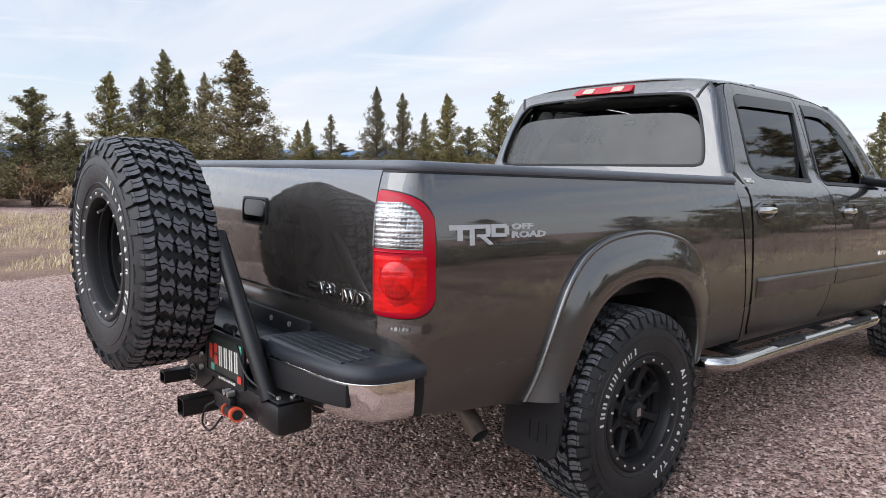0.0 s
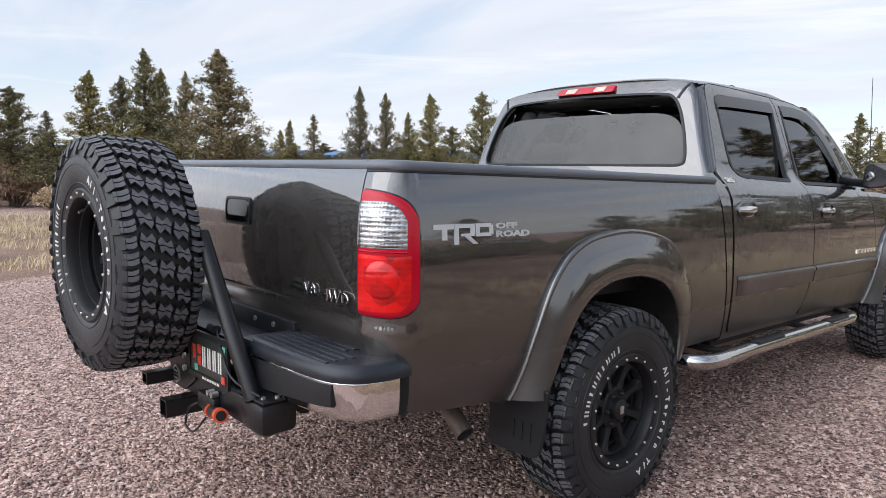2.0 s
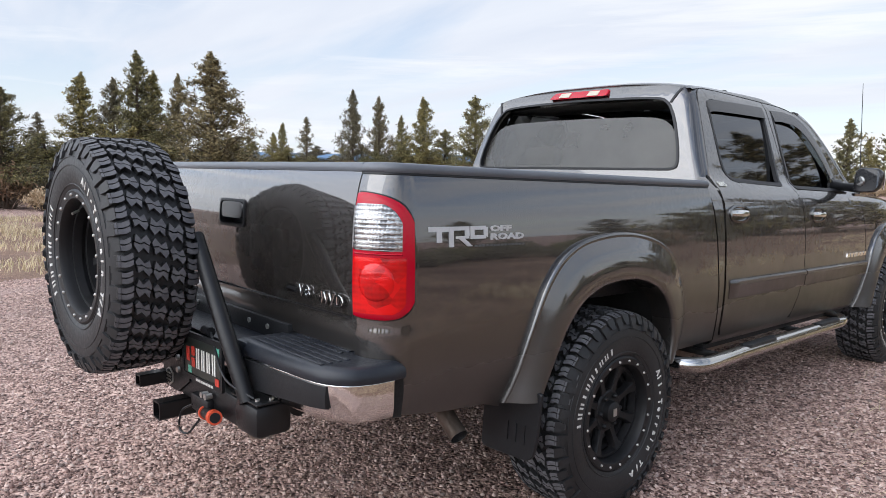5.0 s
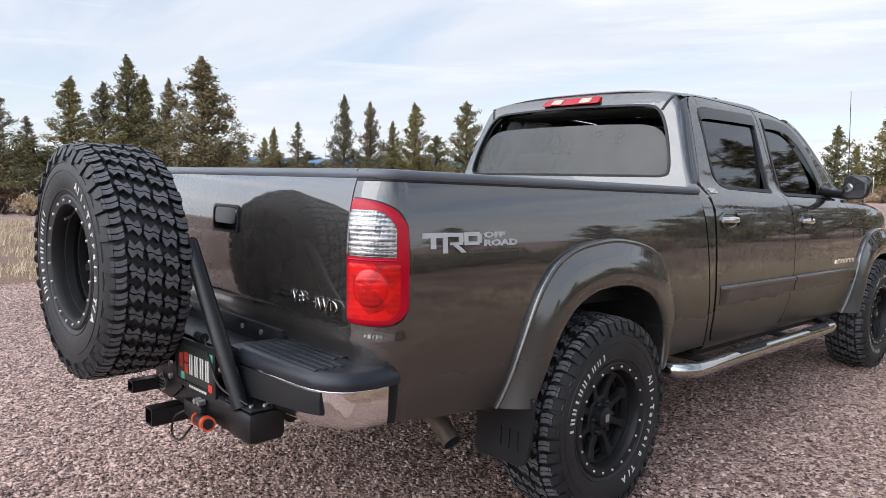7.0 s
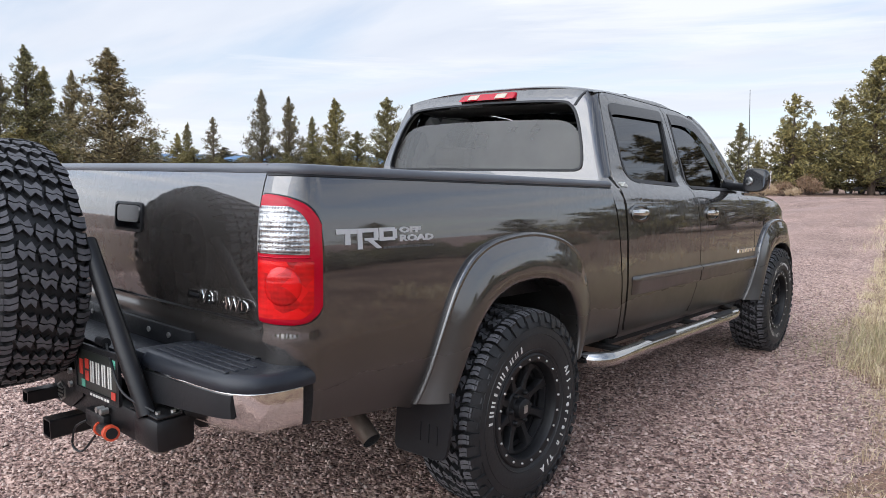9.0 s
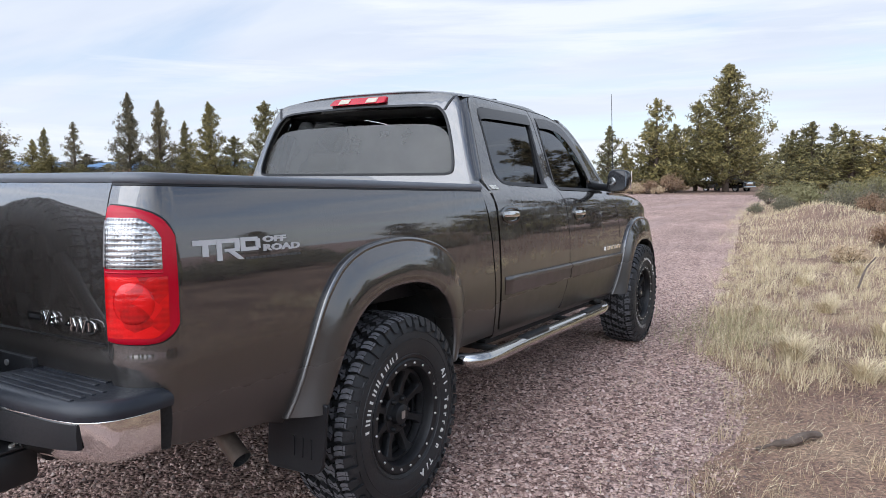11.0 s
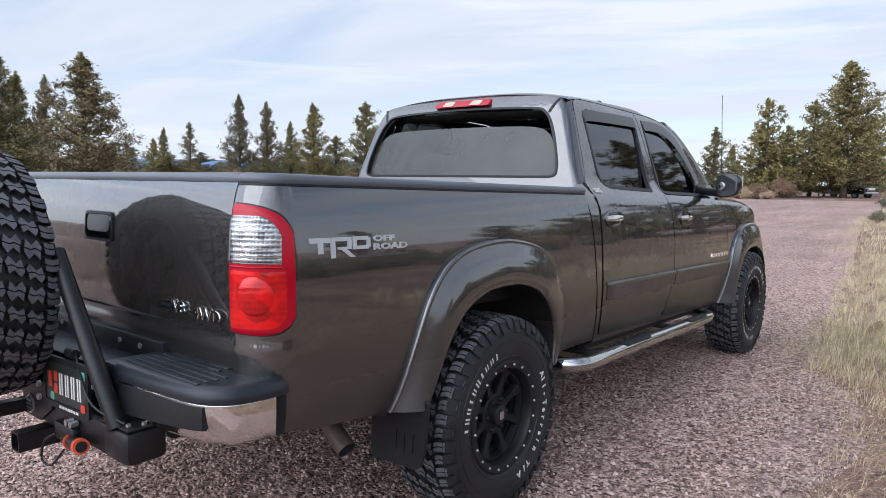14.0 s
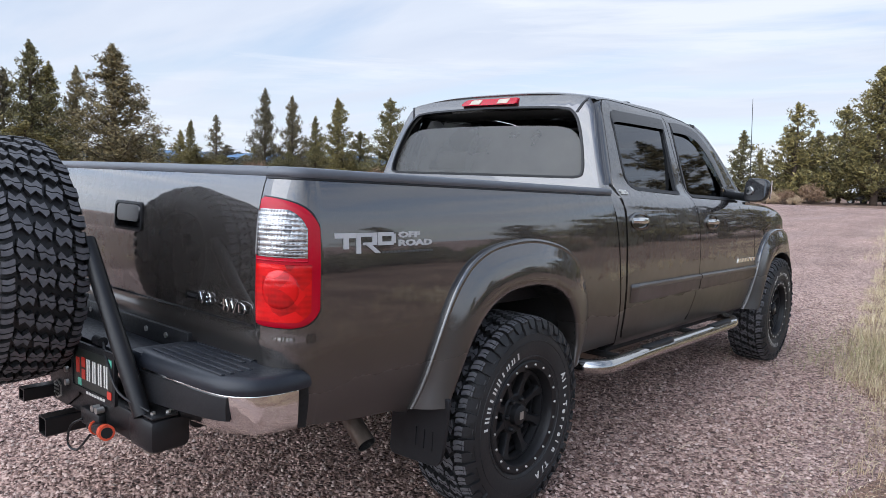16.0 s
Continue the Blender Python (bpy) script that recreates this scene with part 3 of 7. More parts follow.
# latch handle in its recess
HP = lambda a, b, d: (a, YT(b) + d, b)
prism("handle_recess", rounded([(-0.10, 1.124), (0.112, 1.124), (0.112, 1.230), (-0.10, 1.230)], 0.024), 0.045, 0.040, HP, BLACK_PLASTIC, tailgate, matrix=SHEAR)
rim_o, rim_i = (rounded([(-0.097 - k, 1.127 - k), (0.109 + k, 1.127 - k), (0.109 + k, 1.227 + k), (-0.097 - k, 1.227 + k)], 0.024, 5) for k in (0.003, -0.006))
rws = [[HP(a, b, 0.03) for a, b in rim_o], [HP(a, b, -0.005) for a, b in rim_o], [HP(a, b, -0.006) for a, b in rim_i], [HP(a, b, 0.04) for a, b in rim_i]]
grid("handle_bezel", rws, BLACK_PLASTIC, tailgate, closed=True, matrix=SHEAR)
prism("handle_paddle", rounded([(-0.084, 1.156), (0.096, 1.156), (0.096, 1.221), (-0.084, 1.221)], 0.024), 0.035, -0.006, HP, SMOKE, tailgate, matrix=SHEAR, bevel=0.006)


def on_gate(x, z, d=-0.003):
    return SHEAR @ Matrix.Translation((x, YT(z) + d, z)) @ pose(0, 0, 0, 90, 0, 0)


lettering("badge_letter", "V8", 0.052, on_gate(0.500, 0.928), CHROME, tailgate, "chrome badge letter", 0.0, 0.001, 1.25)
lettering("badge_letter", "4WD", 0.050, on_gate(0.618, 0.924), CHROME, tailgate, "chrome badge letter", 0.0, 0.001, 1.28)
prism("badge_bar", rounded([(0.415, 0.934), (0.490, 0.934), (0.498, 0.958), (0.423, 0.958)], 0.004), 0.0, -0.004, HP, CHROME, tailgate, matrix=SHEAR)
prism("badge_stripe", rounded([(0.43, 0.941), (0.488, 0.941), (0.492, 0.951), (0.434, 0.951)], 0.002), -0.003, -0.0055, HP, BLACK_PLASTIC, tailgate, matrix=SHEAR)
# inner face of the tailgate, floor and walls of the box
box("box_floor", (-0.80, -1.04, 0.86), (0.80, 0.80, 0.89), BLACK_PLASTIC, truck, "black ribbed bed liner", matrix=SHEAR)
for k in range(12):
    box("liner_rib", (-0.60 + k * 0.104, -1.0, 0.888), (-0.55 + k * 0.104, 0.76, 0.90), BLACK_PLASTIC, truck, matrix=SHEAR)
box("box_inner_wall", (0.80, -1.06, 0.86), (0.83, 0.80, 1.335), BLACK_PLASTIC, truck, matrix=SHEAR, mirror=True)
box("box_front_wall", (-0.83, 0.77, 0.60), (0.83, 0.81, 1.335), PAINT, truck, matrix=SHEAR)
box("tailgate_inner", (-0.785, -1.055, 0.80), (0.785, -1.035, 1.335), BLACK_PLASTIC, tailgate, matrix=SHEAR)

# dark strip behind the gap beside the tailgate, standing for its shade
for sgn in (1, -1):
    grid("gate_seal", [[(sgn * x, YT(z) + 0.013, z) for x in (0.790, 0.806, 0.818)] for z in [0.62 + 0.747 * i / 24 for i in range(25)]], DARK, truck, matrix=SHEAR)

# black plate over the tailgate's end, putting the gap's shade into colour
for sgn in (1, -1):
    grid("gate_end", [[(sgn * x, YT(min(z, 1.345)) + y, z) for x, y in ((0.7975, 0.006), (0.7995, 0.007), (0.7995, 0.07), (0.7975, 0.07))] for z in [0.80 + 0.569 * i / 20 for i in range(21)]], DARK, truck, matrix=SHEAR, cap=True, closed=True)

# underbody
box("chassis_rail", (0.40, -1.02, 0.52), (0.50, 0.70, 0.64), DARK, truck, matrix=SHEAR, mirror=True)
box("chassis_rail", (0.56, 0.70, 0.42), (0.66, 4.2, 0.58), DARK, truck, matrix=SHEAR, mirror=True)
# unseen parts, added to block light and view under the cab
box("fuel_tank", (-0.62, 1.05, 0.36), (-0.08, 2.30, 0.56), DARK, truck, "", 0.05, SHEAR)
box("transfer_case", (-0.06, 1.30, 0.38), (0.34, 2.60, 0.60), DARK, truck, "", 0.07, SHEAR)
box("silencer", (0.44, 0.95, 0.40), (0.70, 1.85, 0.56), RUST, truck, "dull steel silencer", 0.06, SHEAR)
for y in (0.72, 1.95, 2.75):
    box("crossmember", (-0.62, y, 0.44), (0.62, y + 0.12, 0.54), DARK, truck, "", 0.02, SHEAR)
tube("propeller_shaft", [(0.05, 0.12, 0.43), (0.10, 1.32, 0.50)], 0.04, DARK, truck, matrix=SHEAR)
box("sill_flange", (0.80, 1.0, 0.515), (0.86, 3.02, 0.565), DARK, truck, "", 0.008, SHEAR, True)
box("rear_valance", (-0.80, -1.09, 0.60), (0.80, -1.02, 0.86), DARK, truck, matrix=SHEAR)
box("cab_floor", (-0.86, 0.90, 0.56), (0.86, 3.0, 0.62), DARK, truck, matrix=SHEAR)
tube("rear_axle", [(-0.85, 0.05, 0.41), (0.85, 0.05, 0.41)], 0.055, DARK, truck)
tube("front_axle", [(-0.85, 3.62, 0.41), (0.85, 3.62, 0.41)], 0.045, DARK, truck)
bm = bmesh.new()
bmesh.ops.create_uvsphere(bm, u_segments=16, v_segments=10, radius=0.15)
part("differential", bm, DARK, truck, matrix=Matrix.Translation((0, 0.05, 0.42)))
for yc in (0.0, 3.58):          # wheel-well liners
    for sgn in (1, -1):
        rows = []
        for y, z in smooth_line(INNER, 3):
            rows.append([(sgn * x, yc + y * (1.0 + (0.99 - x) * 0.1), z + (0.99 - x) * 0.08) for x in (0.985, 0.90, 0.75, 0.55)])
        grid("wheel_well", rows, DARK, truck, matrix=SHEAR)
        box("wheel_well_wall", (min(sgn * 0.53, sgn * 0.55), yc - 0.50, 0.50), (max(sgn * 0.53, sgn * 0.55), yc + 0.50, 1.05), DARK, truck, matrix=SHEAR)

# decal on the box side
SP = lambda a, b, d: (XS(b) + d, a, b)


def decal(loop, mat=DECAL, parent=truck, name="decal_shape", d=0.0035):
    return prism(name, loop, -0.002, d, SP, mat, parent, matrix=SHEAR)


def slab(y0, y1, z0, z1, lean=0.0):
    return [(y0 - lean, z0), (y1 - lean, z0), (y1, z1), (y0, z1)]


def on_side(y, z, d=0.0):
    """A plane for words on the body side, reading forwards."""
    return SHEAR @ Matrix.Translation((XS(z) + d, y, z)) @ pose(0, 0, 0, 0, 0, 90) @ pose(0, 0, 0, 90, 0, 0)


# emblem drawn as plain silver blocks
for shape in (slab(-0.945, -0.862, 1.167, 1.182), slab(-0.912, -0.892, 1.134, 1.167), slab(-0.861, -0.843, 1.119, 1.182), slab(-0.843, -0.774, 1.170, 1.182), slab(-0.792, -0.774, 1.152, 1.170),
              slab(-0.832, -0.776, 1.144, 1.152), [(-0.782, 1.119), (-0.760, 1.119), (-0.796, 1.144), (-0.820, 1.144)], slab(-0.769, -0.752, 1.142, 1.183), slab(-0.752, -0.700, 1.171, 1.183),
              slab(-0.752, -0.700, 1.142, 1.153), [(-0.708, 1.153), (-0.691, 1.147), (-0.691, 1.178), (-0.708, 1.171)]):
    decal(shape, parent=truck)
lettering("decal_letter", "OFF", 0.0245, on_side(-0.678, 1.1655, 0.001), DECAL, truck, "silver decal lettering", 0.0012, 0.0015, 2.35)
lettering("decal_letter", "ROAD", 0.0275, on_side(-0.679, 1.138, 0.001), DECAL, truck, "silver decal lettering", 0.0012, 0.0015, 2.12)
for k in range(14):
    decal(slab(-0.752 + k * 0.0175, -0.739 + k * 0.0175, 1.116, 1.1225), DECAL_DARK, name="small_print_bar", d=0.003)

# ---------------------------------------------------------------- tail lamps
TL_TOP = knots((0.0, 1.292), (0.05, 1.290), (0.10, 1.284), (0.15, 1.270), (0.183, 1.251), (0.203, 1.225), (0.215, 1.190), (0.22, 1.13))
TL_BOT = knots((0.0, 0.900), (0.12, 0.897), (0.16, 0.902), (0.19, 0.918), (0.208, 0.945), (0.218, 0.985), (0.22, 1.02))


def lamp_patch(name, s0, s1, top, bot, lift, mat, parent, sgn, edge=0.012, ns=22, nz=26):
    rows = []
    for i in range(ns + 1):
        s = s0 + (s1 - s0) * i / ns
        zt, zb = top(s), bot(s)
        es = min(1.0, min(s - s0, s1 - s) / edge)
        r = []
        for j in range(nz + 1):
            z = zb + (zt - zb) * j / nz
            ez = min(1.0, min(z - zb, zt - z) / edge)
            k = min(math.sqrt(max(0, 1 - (1 - es) ** 2)), math.sqrt(max(0, 1 - (1 - ez) ** 2)))
            x, y, zz = wrap(s, z, -0.010 + (lift + 0.010) * k)
            r.append((sgn * x, y, zz))
        rows.append(r)
    return grid(name, rows, mat, parent, matrix=SHEAR, sharp=60)


for sgn in (1, -1):
    lamp = lamp_patch("tail_lamp", 0.008, 0.2199, TL_TOP, TL_BOT, 0.010, RED_RIM, truck, sgn)
    lamp["label"] = "red and clear wrap-around tail lamp"
    lamp_patch("lamp_gasket", 0.004, 0.2255, lambda s: TL_TOP(max(0.0, s - 0.005)) + 0.006, lambda s: TL_BOT(max(0.0, s - 0.005)) - 0.006, 0.0025, BLACK_PLASTIC, lamp, sgn, 0.004)
    lamp_patch("clear_lens", 0.016, 0.180, lambda s: min(1.254, TL_TOP(min(0.2195, s + 0.034)) - 0.016), lambda s: 1.106, 0.0125, CLEAR_LENS, lamp, sgn, 0.008)["label"] = "clear ribbed reversing lens"
    lamp_patch("red_lens", 0.015, 0.192, lambda s: 1.098, lambda s: max(0.918, TL_BOT(s + 0.02) + 0.014), 0.0125, RED_LENS, lamp, sgn, 0.008)
    lamp_patch("lens_bar", 0.014, 0.186, lambda s: 1.108, lambda s: 1.098, 0.0150, RED_RIM, lamp, sgn, 0.004, 12, 4)
    lamp_patch("lens_bar", 0.012, 0.178, lambda s: 1.183, lambda s: 1.175, 0.0150, WHITE_RIB, lamp, sgn, 0.004, 12, 4)
    for q in range(7):
        lamp_patch("lens_rib", 0.024, 0.176, lambda s: 1.1165 + 0.0085 * q, lambda s: 1.1125 + 0.0085 * q, 0.0140, WHITE_RIB, lamp, sgn, 0.002, 14, 3)
    for q in range(4):
        lamp_patch("lens_rib", 0.030, 0.150 - 0.012 * q, lambda s: 1.196 + 0.0115 * q, lambda s: 1.191 + 0.0115 * q, 0.0138, WHITE_RIB, lamp, sgn, 0.002, 14, 3)
    lamp_patch("lens_rib", 0.017, 0.023, lambda s: 1.248, lambda s: 1.110, 0.0145, WHITE_RIB, lamp, sgn, 0.003, 4, 20)
    # round bowl of the stop lamp
    rows = []
    for i in range(9):
        rr = 0.052 * math.cos(i / 8 * math.pi / 2)
        dd = 0.012 + 0.008 * math.sin(i / 8 * math.pi / 2)
        ring = []
        for k in range(24):
            a = 2 * math.pi * k / 24
            x, y, z = wrap(0.100 + rr * math.cos(a), 1.02 + rr * 1.1 * math.sin(a), dd)
            ring.append((sgn * x, y, z))
        rows.append(ring)
    grid("stop_bowl", rows, RED_LENS, lamp, closed=True, matrix=SHEAR)

# ---------------------------------------------------------------- cab
split = knots((0.60, 1.925), (0.75, 1.975), (0.90, 1.99), (1.10, 1.975), (1.25, 1.945), (1.36, 1.945), (1.42, 1.958), (1.60, 1.955), (1.81, 1.950))
door_back = knots((0.60, 1.030), (0.80, 1.000), (1.00, 0.977), (1.20, 0.960), (1.31, 0.958), (1.40, 1.003), (1.576, 1.048), (1.70, 1.076), (1.81, 1.104))
door_front = knots((0.60, 3.02), (0.75, 3.07), (0.90, 3.085), (1.10, 3.03), (1.31, 2.95))
G = 0.004


def edge(f, zs, off=0.0):
    return [(f(z) + off, z) for z in zs]


zs_up = [0.64, 0.75, 0.9, 1.05, 1.2, 1.36, 1.5, 1.65, 1.76, 1.815]
w1 = rounded([(1.175, 1.386), (1.832, 1.376), (1.888, 1.812), (1.205, 1.797)], [0.11, 0.03, 0.03, 0.06], 6)
w2 = rounded([(1.985, 1.366), (2.775, 1.360), (2.700, 1.560), (2.500, 1.752), (2.220, 1.815), (2.020, 1.806)], [0.03, 0.02, 0.14, 0.16, 0.12, 0.03], 6)
rear_out = [(door_back(0.60) + 0.03, 0.598)] + [(split(0.6) - 0.03 - G, 0.598)] + edge(split, zs_up, -G) + [(split(1.85) - G, 1.862)] + [(1.44, 1.866), (1.21, 1.862), (1.155, 1.848)] + edge(door_back, list(reversed(zs_up)), G + 0.012)
front_out = [(split(0.6) + 0.0 + G, 0.598), (door_front(0.6) - 0.02, 0.598)] + edge(door_front, [0.64, 0.75, 0.9, 1.1, 1.25, 1.31], -G) + [
    (2.985, 1.36), (2.945, 1.435), (2.76, 1.625), (2.585, 1.762), (2.42, 1.828), (2.20, 1.858)] + [(split(1.85) + G, 1.862)] + edge(split, list(reversed(zs_up)), G)
rear_door = skin("rear_door", rear_out, [w1], side, PAINT, truck, (1, 0, 0), 0.06, mirror=True)
front_door = skin("front_door", front_out, [w2], side, PAINT, truck, (1, 0, 0), 0.06, mirror=True)


def inset(y, z):
    return (0.750 - 0.30 * (z - 1.60) - 0.18 * (z - 1.60) ** 2 - (TAPER(y) if y > 2.6 else 0), y, z)


def grow(loop, d):
    cx, cy = sum(p[0] for p in loop) / len(loop), sum(p[1] for p in loop) / len(loop)
    out = []
    for i in range(len(loop)):
        p, q, r = loop[i - 1], loop[i], loop[(i + 1) % len(loop)]
        t = Vector((r[0] - p[0], r[1] - p[1]))
        n = Vector((t.y, -t.x)).normalized() if t.length > 1e-9 else Vector((0, 0))
        if n.dot(Vector((q[0] - cx, q[1] - cy))) < 0:
            n.negate()
        out.append((q[0] + n.x * d, q[1] + n.y * d))
    return out


for k, (door, w) in enumerate(((rear_door, w1), (front_door, w2))):
    for s, d in zip((1, -1), door):
        fn = (lambda y, z: inset(y, z)) if s == 1 else (lambda y, z: (-inset(y, z)[0], y, z))
        pane = skin("window_pane", grow(w, 0.01), [], fn, SIDE_GLASS, d, (s, 0, 0), 0.1, depth=0.004, label="dark tinted window glass")
        # black weatherstrip round the opening
        fo = (lambda y, z, l: (XS(z) + l - (TAPER(y) if y > 2.6 else 0), y, z)) if s == 1 else (lambda y, z, l: (-(XS(z) + l - (TAPER(y) if y > 2.6 else 0)), y, z))
        a, b = grow(w, 0.011), grow(w, -0.008)
        grid("weatherstrip", [[fo(*p, -0.004) for p in a], [fo(*p, 0.003) for p in a], [fo(*p, 0.002) for p in b], [fo(*p, -0.02) for p in b]], BLACK_PLASTIC, d, closed=True, matrix=SHEAR, sharp=50)
        # smoked wind deflector above the glass
        if k == 0:
            top = smooth_line([(1.190, 1.735), (1.198, 1.775), (1.232, 1.802), (1.40, 1.812), (1.62, 1.820), (1.896, 1.826)], 4)
            low = smooth_line([(1.194, 1.730), (1.212, 1.737), (1.258, 1.744), (1.40, 1.750), (1.62, 1.756), (1.892, 1.762)], 4)
        else:
            top = smooth_line([(2.012, 1.820), (2.22, 1.826), (2.42, 1.800), (2.575, 1.715), (2.705, 1.570), (2.800, 1.380)], 4)
            low = smooth_line([(2.020, 1.755), (2.17, 1.760), (2.352, 1.742), (2.50, 1.665), (2.625, 1.530), (2.715, 1.368)], 4)
        rows = []
        for p, q in zip(top, low):
            m = ((p[0] + q[0]) / 2, (p[1] + q[1]) / 2)
            rows.append([fo(*p, -0.006), fo(*p, 0.0035), fo(*m, 0.0055), fo(*q, 0.0065), fo(*q, 0.0025), fo(*m, 0.0)])
        grid("wind_deflector", rows, SMOKE, d, "smoked acrylic wind deflector", closed=True, cap=True, matrix=SHEAR, sharp=40)
        # side moulding
        y0, y1 = (1.045, split(0.83) - 0.006) if k == 0 else (split(0.83) + 0.006, 3.075)
        loop = [(y0 + 0.012, 0.787), (y1, 0.787), (y1, 0.882), (y0, 0.882)]
        rows = []
        for i in range(25):
            y = y0 + (y1 - y0) * i / 24
            tip = min(1.0, (y - y0) / 0.02 + 0.15) if k == 0 else 1.0
            lean = 0.012 if (k == 0 and i == 0) else 0
            rows.append([fo(y + lean * (1 - j), z, l * tip) for j, (z, l) in zip((0, 0, .3, .6, .8, 1, 1, 1), ((0.787, -0.004), (0.787, 0.009), (0.795, 0.015), (0.852, 0.016), (0.862, 0.024), (0.877, 0.022), (0.885, 0.010), (0.885, -0.004)))])
        grid("side_moulding", rows, PAINT, d, closed=True, cap=True, matrix=SHEAR, sharp=40)
        # door handle: cup, bar and chrome escutcheon
        yc, zc = (1.118, 1.214) if k == 0 else (2.165, 1.204)
        w_ = 0.108
        oval = [(yc + w_ * math.copysign(abs(math.cos(t)) ** 0.8, math.cos(t)), zc + 0.046 * math.copysign(abs(math.sin(t)) ** 0.85, math.sin(t))) for t in [2 * math.pi * i / 32 for i in range(32)]]
        ins = [(yc + (a - yc) * 0.88, zc + (b - zc) * 0.76) for a, b in oval]
        grid("handle_bezel", [[fo(*p, -0.003) for p in oval], [fo(*p, 0.008) for p in oval], [fo(*p, 0.009) for p in ins], [fo(*p, 0.002) for p in ins], [fo(yc + (p[0] - yc) * 0.1, zc + (p[1] - zc) * 0.1, -0.012) for p in ins]], BLACK_CHROME, d, "dark chrome door handle cup", closed=True, cap=True, matrix=SHEAR, sharp=50)
        rows = []
        for i in range(13):
            u = i / 12
            y = yc - 0.093 + 0.186 * u
            h = 0.013 + 0.004 * math.sin(math.pi * u)
            o = 0.006 + 0.018 * math.sin(math.pi * u) ** 0.6
            rows.append([fo(y, zc + 0.004 + h * math.sin(t), o + 0.008 * math.cos(t)) for t in [2 * math.pi * q / 10 for q in range(10)]])
        grid("door_handle", rows, CHROME, d, "chrome pull handle", closed=True, cap=True, matrix=SHEAR, sharp=60)

# cab pillar behind the rear door, and the rocker
pillar = [(gap_y(0.58) + 0.012, 0.578), (door_back(0.6) + 0.02, 0.578)] + edge(door_back, [0.64, 0.8, 1.0, 1.2, 1.34], -G) + [(0.955, 1.39), (0.90, 1.39), (gap_y(1.33) + 0.014, 1.345)] + edge(gap_y, [1.2, 1.0, 0.8], 0.012)
skin("cab_pillar", pillar, [], side, PAINT, truck, (1, 0, 0), 0.05, mirror=True)
rows = [[(XS(z) - k, y, z) for z, k in ((0.598, 0.004), (0.590, 0.002), (0.57, 0.003), (0.555, 0.012), (0.545, 0.04), (0.55, 0.10))] for y in [1.0 + 2.05 * i / 30 for i in range(31)]]
grid("rocker_panel", rows, PAINT, truck, matrix=SHEAR, mirror=True)
# dark inner shell behind the door gaps
rows = [[(XS(z) - 0.030, y, z) for z in (0.57, 0.7, 0.9, 1.1, 1.25, 1.33)] for y in [0.86 + 2.2 * i / 20 for i in range(21)]]
grid("inner_shell", rows, DARK, truck, matrix=SHEAR, mirror=True)
for zlist, f, nm in (([1.34, 1.45, 1.6, 1.72, 1.85], split, "door_pillar"), ([1.34, 1.45, 1.6, 1.72, 1.84], door_back, "rear_pillar")):
    rows = [[(XS(z) - 0.022, f(z) + o, z) for o in ((-0.09, 0.05) if nm == "door_pillar" else (0.0, 0.09))] for z in zlist]
    grid(nm, rows, DARK, truck, matrix=SHEAR, mirror=True)

# cab back with the window opening
YB = knots((1.30, 0.915), (1.43, 0.935), (1.60, 0.975), (1.78, 1.030), (1.83, 1.052), (1.88, 1.10))


def back_wall(x, z):
    return (x, YB(z) - 0.022 + 0.022 * (x / 0.7) ** 2 + 0.012 * max(0.0, (abs(x) - (0.70 - (z - 1.43) * 0.30)) / 0.12) ** 2, z)


half = [(0.0, 1.428), (0.55, 1.428), (0.670, 1.432), (0.694, 1.462), (0.680, 1.55), (0.645, 1.66), (0.610, 1.735), (0.572, 1.778), (0.52, 1.798), (0.35, 1.808), (0.0, 1.815)]
win = smooth_line(half, 4)
win_loop = win + [(-a, b) for a, b in reversed(win[1:-1])]
edge_r = smooth_line([(0.790, 1.30), (0.765, 1.40), (0.738, 1.50), (0.702, 1.62), (0.662, 1.74), (0.636, 1.82), (0.612, 1.858)], 4)
roof_r = [(0.57, 1.868), (0.50, 1.8775), (0.40, 1.888), (0.25, 1.896), (0.10, 1.898)]
back_out = [(-0.815, 1.30)] + edge_r + roof_r + [(0.0, 1.898)] + [(-a, b) for a, b in reversed(roof_r)] + [(-a, b) for a, b in reversed(edge_r)][:-1]
skin("cab_back", back_out, [win_loop], back_wall, PAINT, truck, (0, -1, 0), 0.05, depth=0.03)
# rounded rear corners between cab back and doors
ef = knots(*[(b, a) for a, b in edge_r])
rows = []
for i in range(19):
    z = 1.30 + (1.812 - 1.30) * i / 18
    a = Vector(back_wall(ef(z), z))
    c = Vector((XS(max(z, 1.40)) - 0.0008, door_back(z) + 0.0125 + 0.40 * max(0.0, z - 1.77), z))
    m = Vector((c.x - 0.002, a.y + 0.006, z)) * 0.86 + (a + c) * 0.07
    rows.append([tuple(a * (1 - u) ** 2 + m * 2 * u * (1 - u) + c * u * u) for u in [k / 12 for k in range(13)]])
for q in (0.35, 0.7, 1.0):      # the top of the corner turns into the roof
    a = Vector(back_wall(0.639 - 0.027 * q, 1.812 + 0.046 * q))
    c = Vector((XS(1.812 + 0.045 * q) - 0.002, 1.134 + 0.030 * q, 1.812 + 0.045 * q))
    m = Vector((c.x - 0.004 - 0.006 * q, a.y + 0.006, 1.814 + 0.046 * q)) * 0.86 + (a + c) * 0.07
    rows.append([tuple(a * (1 - u) ** 2 + m * 2 * u * (1 - u) + c * u * u) for u in [k / 12 for k in range(13)]])
grid("cab_corner", rows, PAINT, truck, matrix=SHEAR, mirror=True)
